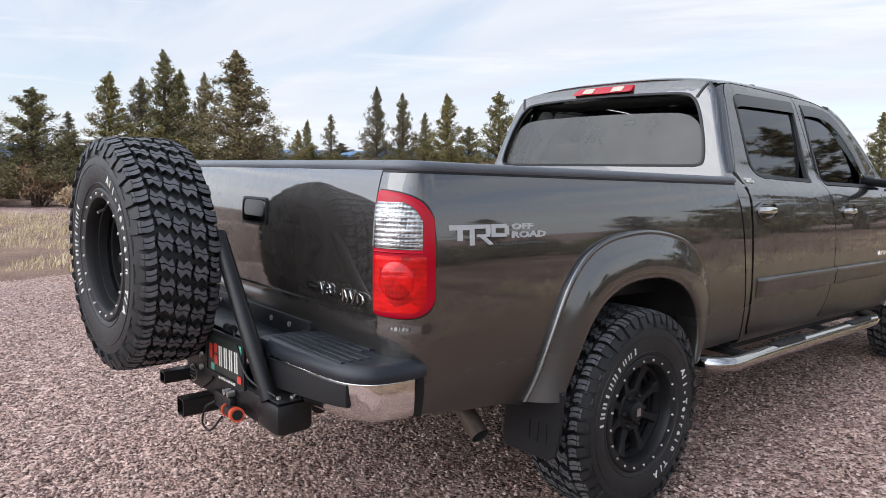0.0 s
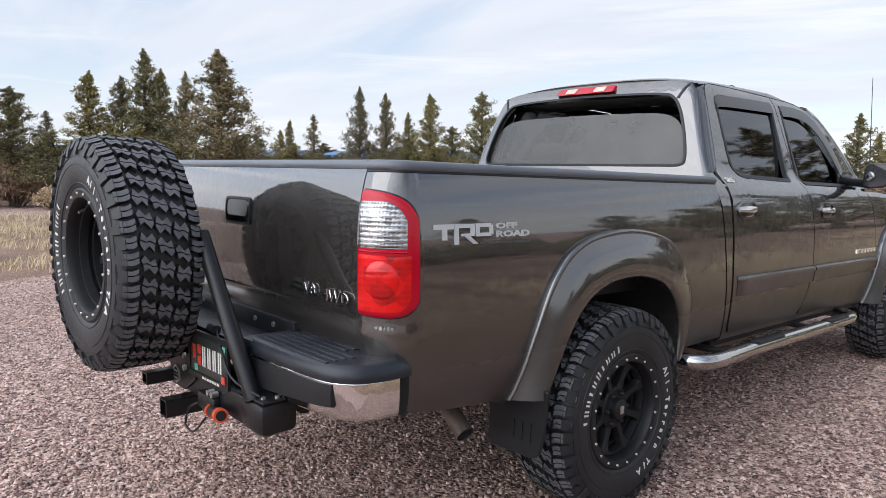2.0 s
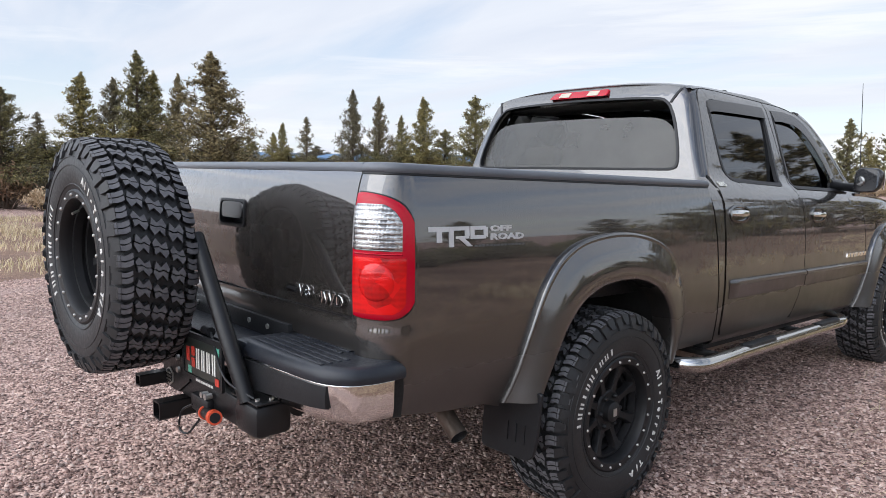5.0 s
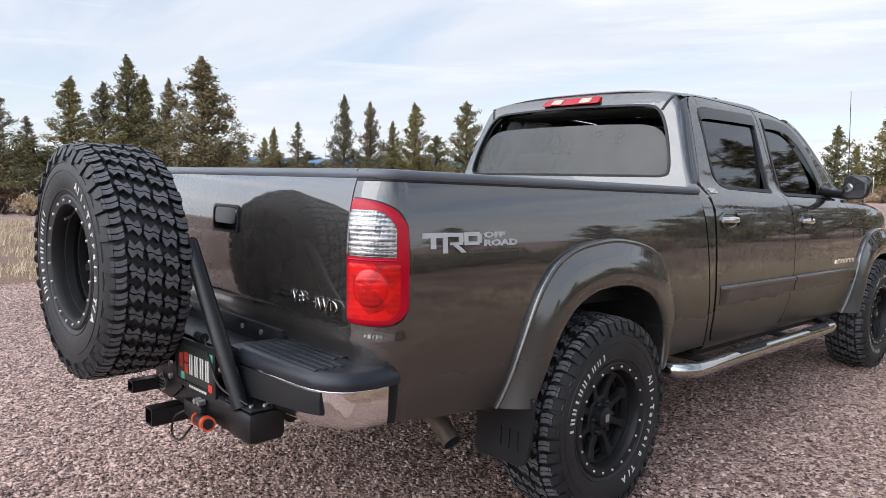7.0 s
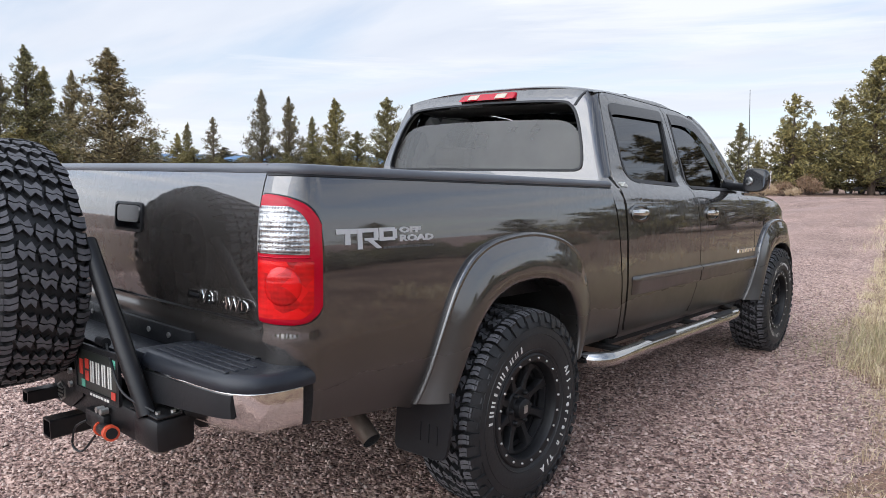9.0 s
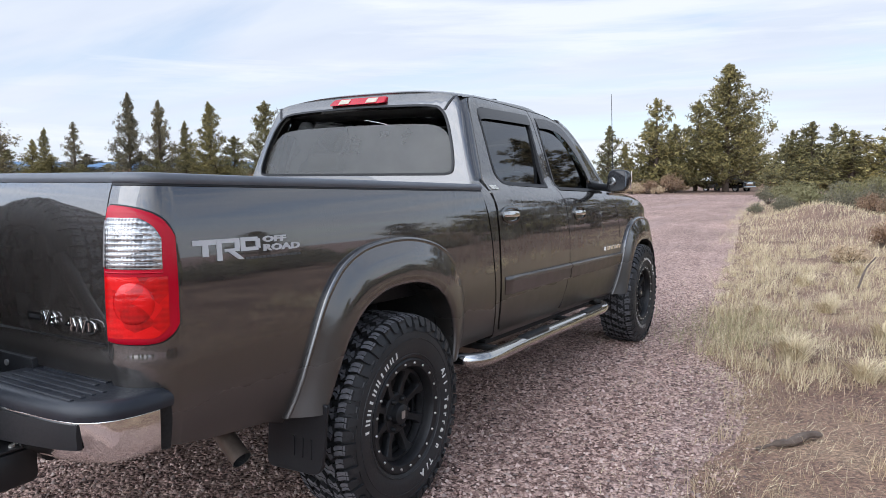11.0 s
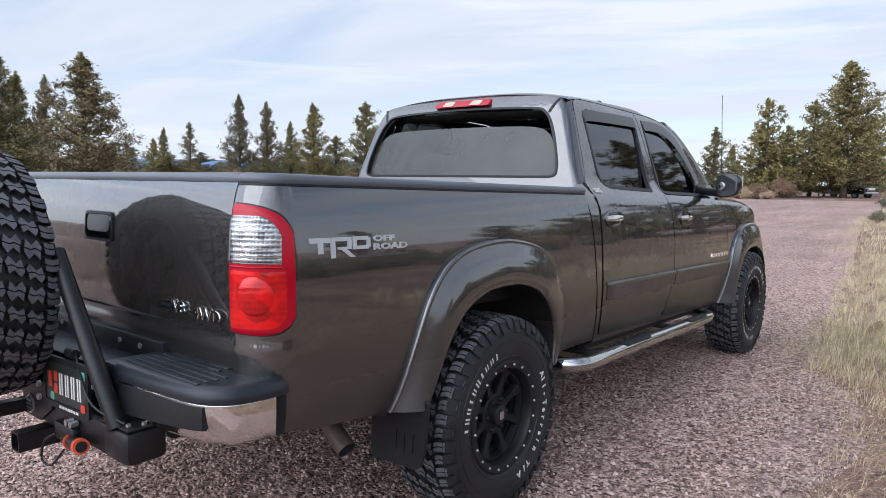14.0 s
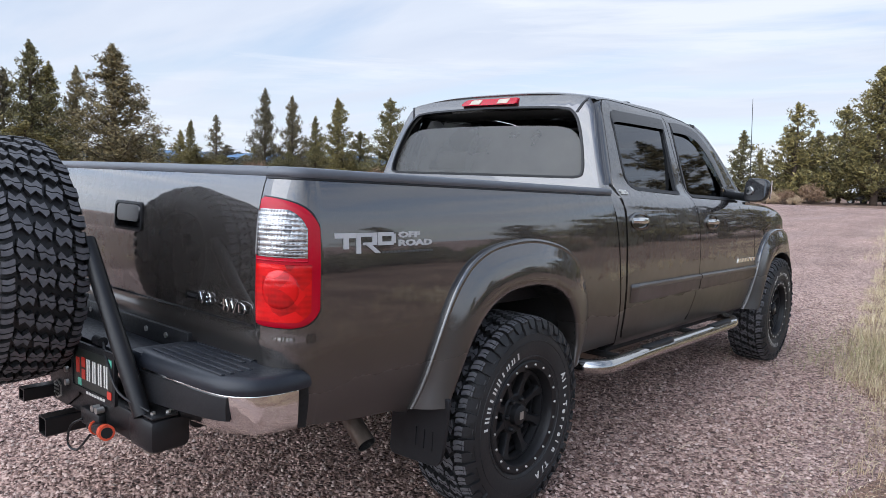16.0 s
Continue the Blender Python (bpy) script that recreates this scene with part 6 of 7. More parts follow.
tagged(part("ground", bm, GRAVEL, None), "pinkish crushed gravel ground reaching the horizon", "ground", kind="structure")

rng = np.random.default_rng(11)


def lay(name, verts, faces, mat, label, category, kind="stuff", smooth=False):
    """One mesh from arrays of vertices and equal-sized faces."""
    me = bpy.data.meshes.new(name)
    n, k = faces.shape
    me.vertices.add(len(verts))
    me.vertices.foreach_set("co", np.asarray(verts, np.float32).ravel())
    me.loops.add(n * k)
    me.loops.foreach_set("vertex_index", faces.astype(np.int32).ravel())
    me.polygons.add(n)
    me.polygons.foreach_set("loop_start", np.arange(0, n * k, k, dtype=np.int32))
    me.update(calc_edges=True)
    me.validate()
    me.materials.append(mat)
    if smooth:
        me.shade_smooth()
    ob = new(name, me)
    return tagged(ob, label, category, kind=kind) if label else ob


# where the gravel gives way to the dry verge: x of the border by y
BORDER = knots((-8.0, 3.6), (-3.0, 2.75), (-1.0, 2.30), (0.7, 1.98), (1.6, 2.03), (2.5, 1.95), (3.4, 1.60), (5.0, 1.36), (10.0, 0.75), (24.7, -1.15), (40.0, -2.6), (60.0, -3.0))


def verge_height(x, y):
    d = x - BORDER(y)
    h = 0.012 + 0.02 * noise.noise((x * 1.7, y * 1.7, 0)) + 0.05 * min(1, max(0, d) / 1.5)
    h += 0.55 * math.exp(-((x - 1.5) / 1.3) ** 2 - ((y - 21.0) / 3.0) ** 2) + 0.35 * math.exp(-((x - 3.2) / 1.4) ** 2 - ((y - 17.0) / 3.5) ** 2)
    return h * min(1.0, max(0.0, d / 0.5 + 0.15)) + 0.004


ysv = [-8 + 0.25 * i for i in range(96)] + [16 + 0.6 * i for i in range(60)] + [52, 55, 58, 60]
rows = []
for y in ysv:
    xb = BORDER(y) + 0.13 * noise.noise((y * 1.3, 4, 0)) + 0.08 * noise.noise((y * 4.3, 1, 0))
    r = []
    for k in range(24):
        x = xb + (14.0 if y > 10 else 11.0) * (k / 23) ** 2.2
        r.append((x, y, -0.02 if k == 0 else verge_height(x, y)))
    rows.append(r)
vg = grid("verge", rows, SOIL, None)
tagged(vg, "dry brown soil verge with grass litter and low mounds", "verge", kind="structure")


def meadow_edge(x):
    return 0.6 * noise.noise((x * 0.4, 7, 0))


rows = []
for i in range(40):
    y = -9 + 0.5 * i
    x0, x1 = -6.7 + meadow_edge(y) - 0.25 * (y + 0.7), -18.6 + meadow_edge(y + 30) - 0.1 * y
    rows.append([(x0 + (x1 - x0) * k / 20, y, (-0.01 if k in (0, 20) else 0.015 + 0.025 * noise.noise((x0 + k, y, 5)))) for k in range(21)])
tagged(grid("meadow", rows, SOIL, None), "strip of dry straw-coloured meadow", "meadow", kind="structure")
rows = []
for i in range(30):
    a = radians(-140 + 115 * i / 29)
    rows.append([((r * math.sin(a)), r * math.cos(a), ground_h(r * math.sin(a), r * math.cos(a)) + 0.05 + 0.10 * noise.noise((r * 0.1, a * 6, 3)) * (r > 26) - (0.08 if r < 25 else 0)) for r in (24, 26, 30, 36, 45, 60, 90, 140)])
tagged(grid("woodland_floor", rows, SOIL, None), "dry brown earth under the junipers", "earth", kind="structure")
rows = []
for i in range(24):
    a = radians(-28 + 60 * i / 23)
    rows.append([((r * math.sin(a)), r * math.cos(a), ground_h(r * math.sin(a), r * math.cos(a)) + 0.06 + 0.2 * abs(noise.noise((r * 0.1, a * 6, 9))) * (r > 64) - (0.11 if r < 63 else 0)) for r in (62, 64, 68, 75, 90, 120, 170)])
tagged(grid("far_verge", rows, SOIL, None), "dry grassy strip along the far edge of the gravel", "earth", kind="structure")

# loose gravel stones near the eye
N = 82000
r = 1.2 + 8.5 * rng.random(N) ** 1.25
a = np.radians(-100 + 112 * rng.random(N))
px, py = 2.5 + r * np.sin(a), -2.3 + r * np.cos(a)
bx = np.array([BORDER(float(v)) for v in np.linspace(-8, 12, 201)])
lim = np.interp(py, np.linspace(-8, 12, 201), bx)
keep = (px < lim + np.abs(rng.normal(0, 0.45, N)) - 0.08) | (rng.random(N) < 0.28)
px, py = px[keep], py[keep]
n = len(px)
size = 0.0046 + 0.0066 * rng.random(n) ** 1.8
oct_v = np.array([(1, 0, 0), (-1, 0, 0), (0, 1, 0), (0, -1, 0), (0, 0, 1), (0, 0, -1), (0.6, 0.6, 0.5), (-0.6, -0.5, 0.55)])
oct_f = np.array([(0, 6, 4), (6, 2, 4), (0, 2, 6), (2, 1, 4), (1, 7, 4), (7, 3, 4), (1, 3, 7), (3, 0, 4)])
v = oct_v[None] * (0.75 + 0.55 * rng.random((n, 8, 1))) + rng.normal(0, 0.16, (n, 8, 3))
t = rng.random(n) * 2 * np.pi
ct, st_ = np.cos(t)[:, None], np.sin(t)[:, None]
v = np.stack([(v[..., 0] * ct - v[..., 1] * st_) * 1.1, v[..., 0] * st_ + v[..., 1] * ct, v[..., 2] * 1.15], -1) * size[:, None, None]
v[..., 0] += px[:, None]
v[..., 1] += py[:, None]
v[..., 2] += (size * 0.60)[:, None]
lay("gravel_stones", v.reshape(-1, 3), (oct_f[None] + 8 * np.arange(n)[:, None, None]).reshape(-1, 3), STONE, "loose pinkish-grey crushed gravel stones", "gravel")


def blades(name, base, height, lean, width, mat, label, category="grass"):
    """Bent grass blades: base (n,3), height (n,), lean factor."""
    n = len(base)
    ang = rng.random(n) * 2 * np.pi
    d = np.stack([np.cos(ang), np.sin(ang), np.zeros(n)], -1)
    side_ = np.stack([-np.sin(ang + 0.6), np.cos(ang + 0.6), np.zeros(n)], -1) * (width * (0.6 + 0.8 * rng.random(n)))[:, None]
    up = np.array([0, 0, 1.0])
    l = (lean * (0.3 + rng.random(n)))[:, None]
    h = height[:, None]
    p1 = base + up * h * 0.55 + d * h * l * 0.35
    p2 = base + up * h * (1.0 - 0.25 * l) + d * h * l
    vv = np.stack([base - side_, base + side_, p1 + side_ * 0.7, p1 - side_ * 0.7, p2], 1)
    q = np.array([(0, 1, 2), (0, 2, 3), (3, 2, 4)])
    return lay(name, vv.reshape(-1, 3), (q[None] + 5 * np.arange(n)[:, None, None]).reshape(-1, 3), mat, label, category)


def on_verge(n, y0, y1, spread, near=0.0, clump=0.35, power=1.0):
    """Grass footings on the verge, drawn into clumps."""
    m = max(1, n // 28)
    cy = y0 + (y1 - y0) * rng.random(m) ** power
    cx = np.array([BORDER(float(q)) for q in cy]) + near + spread * rng.random(m) ** 1.3
    k = rng.integers(0, m, n)
    x, y = cx[k] + rng.normal(0, clump * 0.3, n), cy[k] + rng.normal(0, clump * 0.5, n)
    z = np.array([verge_height(float(p), float(q)) for p, q in zip(x, y)]) - 0.01
    return np.stack([x, y, z], -1)


b = on_verge(10000, 4.0, 14, 3.6, 0.10, 0.34)
blades("verge_grass", b, 0.03 + 0.11 * rng.random(len(b)) ** 1.4, 0.9, 0.0017, STRAW, "pale dry grass on the verge")
b = on_verge(13000, 12, 40, 5.0, 0.0, 0.9)
blades("far_verge_grass", b, 0.06 + 0.13 * rng.random(len(b)), 0.8, 0.004, STRAW, "pale dry grass along the far verge")
b = on_verge(6500, -1.0, 5.5, 2.4, -0.05, 0.30)
blades("sparse_grass", b, 0.03 + 0.09 * rng.random(len(b)) ** 1.5, 1.0, 0.0013, BROWN_STRAW, "sparse brown dead grass and stalks")
b = on_verge(9000, -1.8, 9.0, 3.0, -0.15, 0.9)
b[:, 2] += 0.010
blades("straw_litter", b, 0.015 + 0.05 * rng.random(len(b)), 3.2, 0.0014, STRAW, "flattened straw litter")
for lo_, hi_, cnt_, tall_, wide_, mat_, nm_, lb_ in ((-1.2, 3.4, 130, 0.09, 0.0015, BROWN_STRAW, "brown_tufts", "small tufts of dead brown grass"), (2.6, 12.0, 420, 0.13, 0.0020, STRAW, "straw_tufts", "tufts of pale dry grass")):
    ty = lo_ + (hi_ - lo_) * rng.random(cnt_)
    tx = np.array([BORDER(float(q)) for q in ty]) - 0.05 + 3.0 * rng.random(cnt_) ** 1.4
    k = np.repeat(np.arange(cnt_), 34)
    gx, gy = tx[k] + rng.normal(0, 0.045, len(k)), ty[k] + rng.normal(0, 0.045, len(k))
    gz = np.array([verge_height(float(p), float(q)) for p, q in zip(gx, gy)]) - 0.01
    blades(nm_, np.stack([gx, gy, gz], -1), tall_ * (0.5 + 0.9 * rng.random(len(k))) * (0.6 + 0.8 * rng.random(cnt_))[k], 0.75, wide_, mat_, lb_)
n = 2200
c = rng.normal(0, 1, (n, 2)) * (0.30, 0.55) + (1.72, 4.35)
blades("green_grass", np.concatenate([c, np.full((n, 1), 0.01)], 1), 0.04 + 0.11 * rng.random(n), 0.7, 0.0017, MOSS, "low greenish grass at the gravel's edge")
n = 26000
mx = -7.2 - 11.0 * rng.random(n) ** 1.1
my = -5 + 11 * rng.random(n)
g_ = np.array([noise.noise((float(p) * 0.8, float(q) * 0.8, 1)) for p, q in zip(mx, my)])
ok = g_ > -0.08
blades("meadow_grass", np.stack([mx[ok], my[ok], np.full(ok.sum(), 0.01)], -1), (0.05 + 0.12 * rng.random(n))[ok] * (1 + g_[ok]), 0.7, 0.005, STRAW, "dry straw-coloured meadow grass")


def bunch(name, x, y, z, n, h, mat, label):
    """A bunchgrass clump: arching blades from one root."""
    e_base = np.stack([x + rng.normal(0, 0.035, n), y + rng.normal(0, 0.035, n), np.full(n, z)], -1)
    ob = blades(name, e_base, h * (0.55 + 0.5 * rng.random(n)), 1.25, 0.0030, mat, label, "bunchgrass")
    ob["kind"] = ""
    del ob["kind"]
    return tagged(ob, group="bunchgrass clumps")


for x, y, h, cnt in ((2.17, 3.40, 0.30, 300), (2.62, 3.0, 0.24, 160), (2.75, 4.3, 0.26, 160), (2.30, 5.6, 0.26, 160), (1.95, 7.4, 0.26, 150), (2.55, 8.6, 0.28, 150), (1.75, 5.2, 0.20, 130)):
    bunch("bunchgrass", x, y, verge_height(x, y) - 0.01, cnt, h, STRAW, "arching clump of dry tan bunchgrass on the verge")

# fallen branches
for pts, rad in (([(2.16, 1.44, 0.03), (2.24, 1.53, 0.045), (2.30, 1.60, 0.04), (2.37, 1.70, 0.06), (2.43, 1.76, 0.05)], [0.008, 0.018, 0.024, 0.018, 0.007]),
                 ([(1.90, 3.55, 0.03), (1.98, 3.38, 0.04), (2.06, 3.22, 0.03)], [0.004, 0.008, 0.004]),
                 ([(2.55, 7.0, 0.12), (2.62, 7.4, 0.30), (2.72, 7.7, 0.42)], [0.012, 0.009, 0.004])):
    tagged(tube("fallen_branch", smooth_line(pts, 4), [rad[min(len(rad) - 1, i // 4)] * (0.8 + 0.4 * random.random()) for i in range(4 * (len(pts) - 1) + 1)], DEADWOOD, None, n=7), "weathered dead branch lying in the dry grass", "branch", "fallen branches")

# ---------------------------------------------------------------- junipers and brush


def crown_leaves(tips, per, spread, leaf, squash=0.8):
    """Scale-leaf sprays: slim triangles round each tip; spread a number or one a tip."""
    tips = np.asarray(tips, float)
    m = len(tips)
    sp = np.broadcast_to(np.asarray(spread, float), (m,))
    c = np.repeat(tips, per, 0) + rng.normal(0, 1, (m * per, 3)) * np.repeat(sp, per)[:, None] * (1, 1, squash)
    n = len(c)
    d = rng.normal(0, 1, (n, 3)) + (0, 0, 0.55)
    d /= np.linalg.norm(d, axis=1)[:, None]
    s = np.cross(d, rng.normal(0, 1, (n, 3)))
    s /= np.linalg.norm(s, axis=1)[:, None]
    ln = leaf * (0.6 + 0.8 * rng.random((n, 1)))
    v = np.stack([c - d * ln - s * ln * 0.30, c - d * ln * 0.2 + s * ln * 0.42, c + d * ln], 1)
    return v.reshape(-1, 3), np.arange(3 * n).reshape(-1, 3)


def juniper(seed, height, half, gaps, bare, leaf_mat_, tops=1, density=1.0, fine=1.0, full=1.0, cone=0.85):
    """One juniper: tapered trunk, rising limbs and a ragged, pointed crown of sprays."""
    rd = random.Random(seed)
    e = empty("juniper_tree", "", "")
    V, F = [], []

    def limb(pts, r0, r1, k=6):
        base = len(V)
        pts = [Vector(p) for p in pts]
        for i, p in enumerate(pts):
            d = (pts[min(i + 1, len(pts) - 1)] - pts[max(0, i - 1)]).normalized()
            u = d.cross(Vector((0.3, 1, 0.2))).normalized()
            w = d.cross(u)
            r = r0 + (r1 - r0) * i / (len(pts) - 1)
            for q in range(k):
                a = 2 * math.pi * q / k
                V.append(p + (u * math.cos(a) + w * math.sin(a)) * r)
        for i in range(len(pts) - 1):
            for q in range(k):
                F.append((base + i * k + q, base + i * k + (q + 1) % k, base + (i + 1) * k + (q + 1) % k, base + (i + 1) * k + q))

    tips, spreads = [], []
    lobes = [(rd.uniform(0, 2 * math.pi), rd.uniform(0.1, 0.85), rd.uniform(-0.35, 0.30)) for _ in range(9)]
    for tno in range(tops):
        th = height * (1.0 if tno == 0 else rd.uniform(0.70, 0.92))
        lean = Vector((rd.uniform(-0.03, 0.03), rd.uniform(-0.03, 0.03), 0)) * height + Vector((rd.uniform(-1, 1), rd.uniform(-1, 1), 0)) * half * (0.0 if tno == 0 else 0.55)
        spine = [Vector((0, 0, -0.15)), Vector((0, 0, height * 0.08)) + lean * 0.05] + [lean * (q / 6) + Vector((rd.uniform(-0.05, 0.05), rd.uniform(-0.05, 0.05), th * (0.08 + 0.92 * q / 6))) for q in range(1, 7)]
        limb(spine, 0.022 * height * (1 if tno == 0 else 0.6), 0.003 * height, 8)
        nb = int(150 * density)
        for b_ in range(nb):
            u = bare + (1 - bare) * ((b_ + rd.random()) / nb) ** 1.05
            a = rd.uniform(0, 2 * math.pi)
            bulge = 1.0 + sum(g * math.exp(-((u - c) / 0.13) ** 2) * max(0.0, math.cos(a - p)) for p, c, g in lobes)
            prof = (1 - u) ** cone * min(1.0, (u - bare) / 0.10 + 0.6)
            ln = half * prof * bulge * rd.uniform(0.55, 1.15) + 0.06
            if rd.random() < gaps:
                continue
            k = min(5.999, max(0, (u - 0.08) / 0.92 * 6))
            i0 = int(k)
            root = spine[i0 + 1].lerp(spine[min(i0 + 2, 7)], k - i0)
            out = Vector((math.cos(a), math.sin(a), rd.uniform(0.0, 0.5) + 0.35 * u))
            tip = root + out * ln
            tip.z += ln * rd.uniform(0.0, 0.35)
            mid = root.lerp(tip, 0.55) - Vector((0, 0, ln * 0.10))
            limb([root, mid, tip], 0.007 * height * (1 - u) + 0.005, 0.004, 3)
            for q in range(max(2, int((1.8 + ln * 6.2) * fine * full))):
                w = 1.04 - 0.86 * rd.random() ** 1.25
                p = root.lerp(mid, w / 0.55) if w < 0.55 else mid.lerp(tip, (w - 0.55) / 0.45)
                puff = (0.034 + 0.044 * min(ln, 1.6) ** 0.7) * rd.uniform(0.6, 1.35)
                tips.append(p + Vector((rd.gauss(0, 0.07), rd.gauss(0, 0.07), rd.gauss(0.05, 0.05))) * ln)
                spreads.append(puff)
        for q in range(16):
            tips.append(spine[-1] + Vector((rd.gauss(0, 0.014 + 0.007 * q), rd.gauss(0, 0.014 + 0.007 * q), 0.16 - 0.075 * q)))
            spreads.append(0.026 + 0.004 * q)
    me = bpy.data.meshes.new("trunk")
    me.from_pydata([tuple(p) for p in V], [], F)
    me.shade_smooth()
    me.materials.append(BARK)
    tr = new("trunk", me)
    tr.parent = e
    tr["label"] = "reddish-brown shredding bark"
    vv, ff = crown_leaves(tips, int(24 * fine), spreads, 0.054 / fine ** 0.85, 1.0)
    cr = lay("crown", vv, ff, leaf_mat_, "", "")
    cr.parent = e
    return e


LABELS = ("tall narrow olive-green juniper among others", "broad ragged olive-green juniper with a pointed top", "bushy many-topped olive-green juniper on dry ground", "thin grey-green juniper with open branches", "large spreading juniper with a bare lower trunk")
models = [juniper(1, 6.0, 1.5, 0.08, 0.04, LEAF, 1, 1.0, 1.0, 1.3, 0.90), juniper(2, 6.0, 1.8, 0.12, 0.06, LEAF, 1, 1.0, 1.0, 1.3, 0.72), juniper(3, 6.0, 1.8, 0.10, 0.03, LEAF, 3, 0.55, cone=0.75), juniper(4, 6.0, 1.3, 0.35, 0.08, LEAF_GREY, cone=0.90),
          juniper(5, 8.0, 2.6, 0.16, 0.08, LEAF, 1, 1.4, 0.6, 1.8, 0.75), juniper(6, 6.0, 1.6, 0.16, 0.05, LEAF_GREY, 1, 1.0, 1.0, 1.35, 0.88),
          juniper(7, 6.0, 1.5, 0.05, 0.03, LEAF, 1, 0.8, 0.5, 1.9, 0.80), juniper(8, 6.0, 1.9, 0.08, 0.03, LEAF, 2, 0.55, 0.5, 1.9, 0.70), juniper(9, 6.0, 1.7, 0.12, 0.05, LEAF_GREY, 1, 0.7, 0.5, 1.6, 0.80)]
LABELS = LABELS + ("grey-green juniper with ragged gaps", "olive-green juniper in the woodland round the clearing", "bushy olive-green juniper in the woodland round the clearing", "grey-green juniper in the woodland round the clearing")
base_h = (6.0, 6.0, 6.0, 6.0, 8.0, 6.0, 6.0, 6.0, 6.0)
base_w = (1.5, 1.8, 1.8, 1.3, 2.6, 1.6, 1.5, 1.9, 1.7)
used = set()


def plant(kind, x, y, h, half, turn=None, label=None):
    """Sets a juniper of that kind, of that height and half-width."""
    s, w = h / base_h[kind], half / base_w[kind] * 1.28
    turn = random.uniform(0, 360) if turn is None else turn
    m = Matrix.Translation((x, y, ground_h(x, y) - 0.05)) @ pose(0, 0, 0, 0, 0, turn) @ Matrix.Diagonal((w, w, s, 1))
    if kind in used:
        ob = copy_thing(models[kind], m)
        ob.scale = (w, w, s)
    else:
        ob = models[kind]
        ob.matrix_basis = m
        used.add(kind)
    return tagged(ob, label or LABELS[kind], "juniper tree", "junipers")


WEST = [  # x, y, height, half-width, kind: beyond the tailgate
    (-23.1, 2.2, 3.7, 1.35, 1), (-24.3, 0.4, 3.3, 1.5, 1), (-36.6, 6.2, 3.9, 1.0, 3), (-29.3, 6.3, 5.1, 1.3, 0), (-35.7, 9.4, 5.8, 1.3, 5),
    (-31.6, 9.2, 6.6, 1.5, 0), (-33.2, 10.6, 6.0, 1.3, 0), (-34.7, 12.4, 6.2, 1.0, 5), (-26.7, 10.8, 6.2, 1.95, 5), (-30.5, 13.2, 3.0, 1.6, 2),
    (-42.2, 20.1, 3.6, 1.7, 2), (-39.6, 20.6, 3.8, 1.0, 0), (-42.8, 23.2, 4.7, 0.8, 0), (-36.8, 21.5, 4.7, 0.95, 3), (-35.2, 24.0, 6.5, 1.1, 5),
    (-34.2, 25.4, 6.1, 1.1, 5), (-36.4, 29.1, 5.2, 1.1, 0), (-34.0, 28.9, 6.3, 1.5, 0), (-34.4, 31.4, 4.3, 1.4, 1), (-28.7, 28.7, 6.0, 1.5, 1), (-35.0, 37.9, 4.8, 1.9, 2),
    (-27.0, 4.4, 2.6, 1.5, 2), (-28.0, 8.0, 3.0, 1.8, 2), (-31.0, 17.0, 2.6, 1.8, 2), (-33.5, 20.0, 2.3, 1.7, 2), (-31.5, 23.0, 2.6, 1.6, 2), (-30.5, 26.5, 2.8, 1.8, 2), (-26.5, 30.5, 3.0, 2.0, 2)]
EAST = [  # beyond the truck's nose
    (-19.2, 53.7, 5.0, 1.5, 0), (-19.0, 64.4, 6.4, 1.5, 0), (-17.3, 64.9, 4.6, 1.2, 0), (-15.1, 67.5, 9.0, 2.7, 2), (-14.1, 70.9, 6.8, 2.4, 1),
    (-13.1, 76.2, 9.5, 2.7, 1), (-9.8, 74.8, 12.8, 4.3, 4), (-9.4, 87.0, 8.6, 2.8, 0), (-12.5, 147.0, 6.0, 2.0, 0), (-2.4, 59.6, 5.0, 1.9, 2),
    (-0.8, 55.7, 5.3, 2.3, 2), (0.3, 59.7, 5.4, 2.0, 1), (1.8, 52.7, 4.4, 2.2, 2), (4.0, 49.8, 5.4, 2.3, 1), (-16.0, 70.0, 4.0, 2.4, 2), (-21.5, 60.0, 3.5, 2.0, 2), (-24.0, 58.0, 4.6, 2.0, 1), (-11.0, 100.0, 6.0, 3.0, 2), (-5.0, 110.0, 6.5, 3.0, 2), (1.0, 95.0, 6.0, 3.0, 1), (-2.8, 75.0, 5.0, 2.0, 0)]
ROUND = [  # on the other sides, seen in the paint and the glass
    (7.8, 22.6, 8.2, 2.7, 8), (6.4, 26.5, 7.8, 2.6, 6), (10.8, 22.4, 4.2, 2.6, 7)]
for i in range(19):
    az = radians(8 + 232 * i / 18 + random.uniform(-3, 3))
    dd = random.uniform(40, 56)
    ROUND.append((2 + dd * math.sin(az), dd * math.cos(az) - 2, random.uniform(2.8, 4.6), random.uniform(2.0, 3.0), random.choice((6, 7, 7, 8))))
for i in range(32):             # low junipers that close the view to the west and north-west
    az = radians(-98 + 78 * i / 31 + random.uniform(-1, 1))
    dd = random.uniform(44, 66)
    ROUND.append((2.5 + dd * math.sin(az), dd * math.cos(az) - 2.3, random.uniform(1.8, 3.2) * dd / 50, random.uniform(1.6, 2.4), random.choice((6, 7, 7, 8))))
for x, y, h, w, k in WEST + [(a, b, c, d, {0: 6, 1: 7, 2: 7}.get(k, k)) for a, b, c, d, k in EAST] + ROUND:
    plant(k, x, y, h, w)


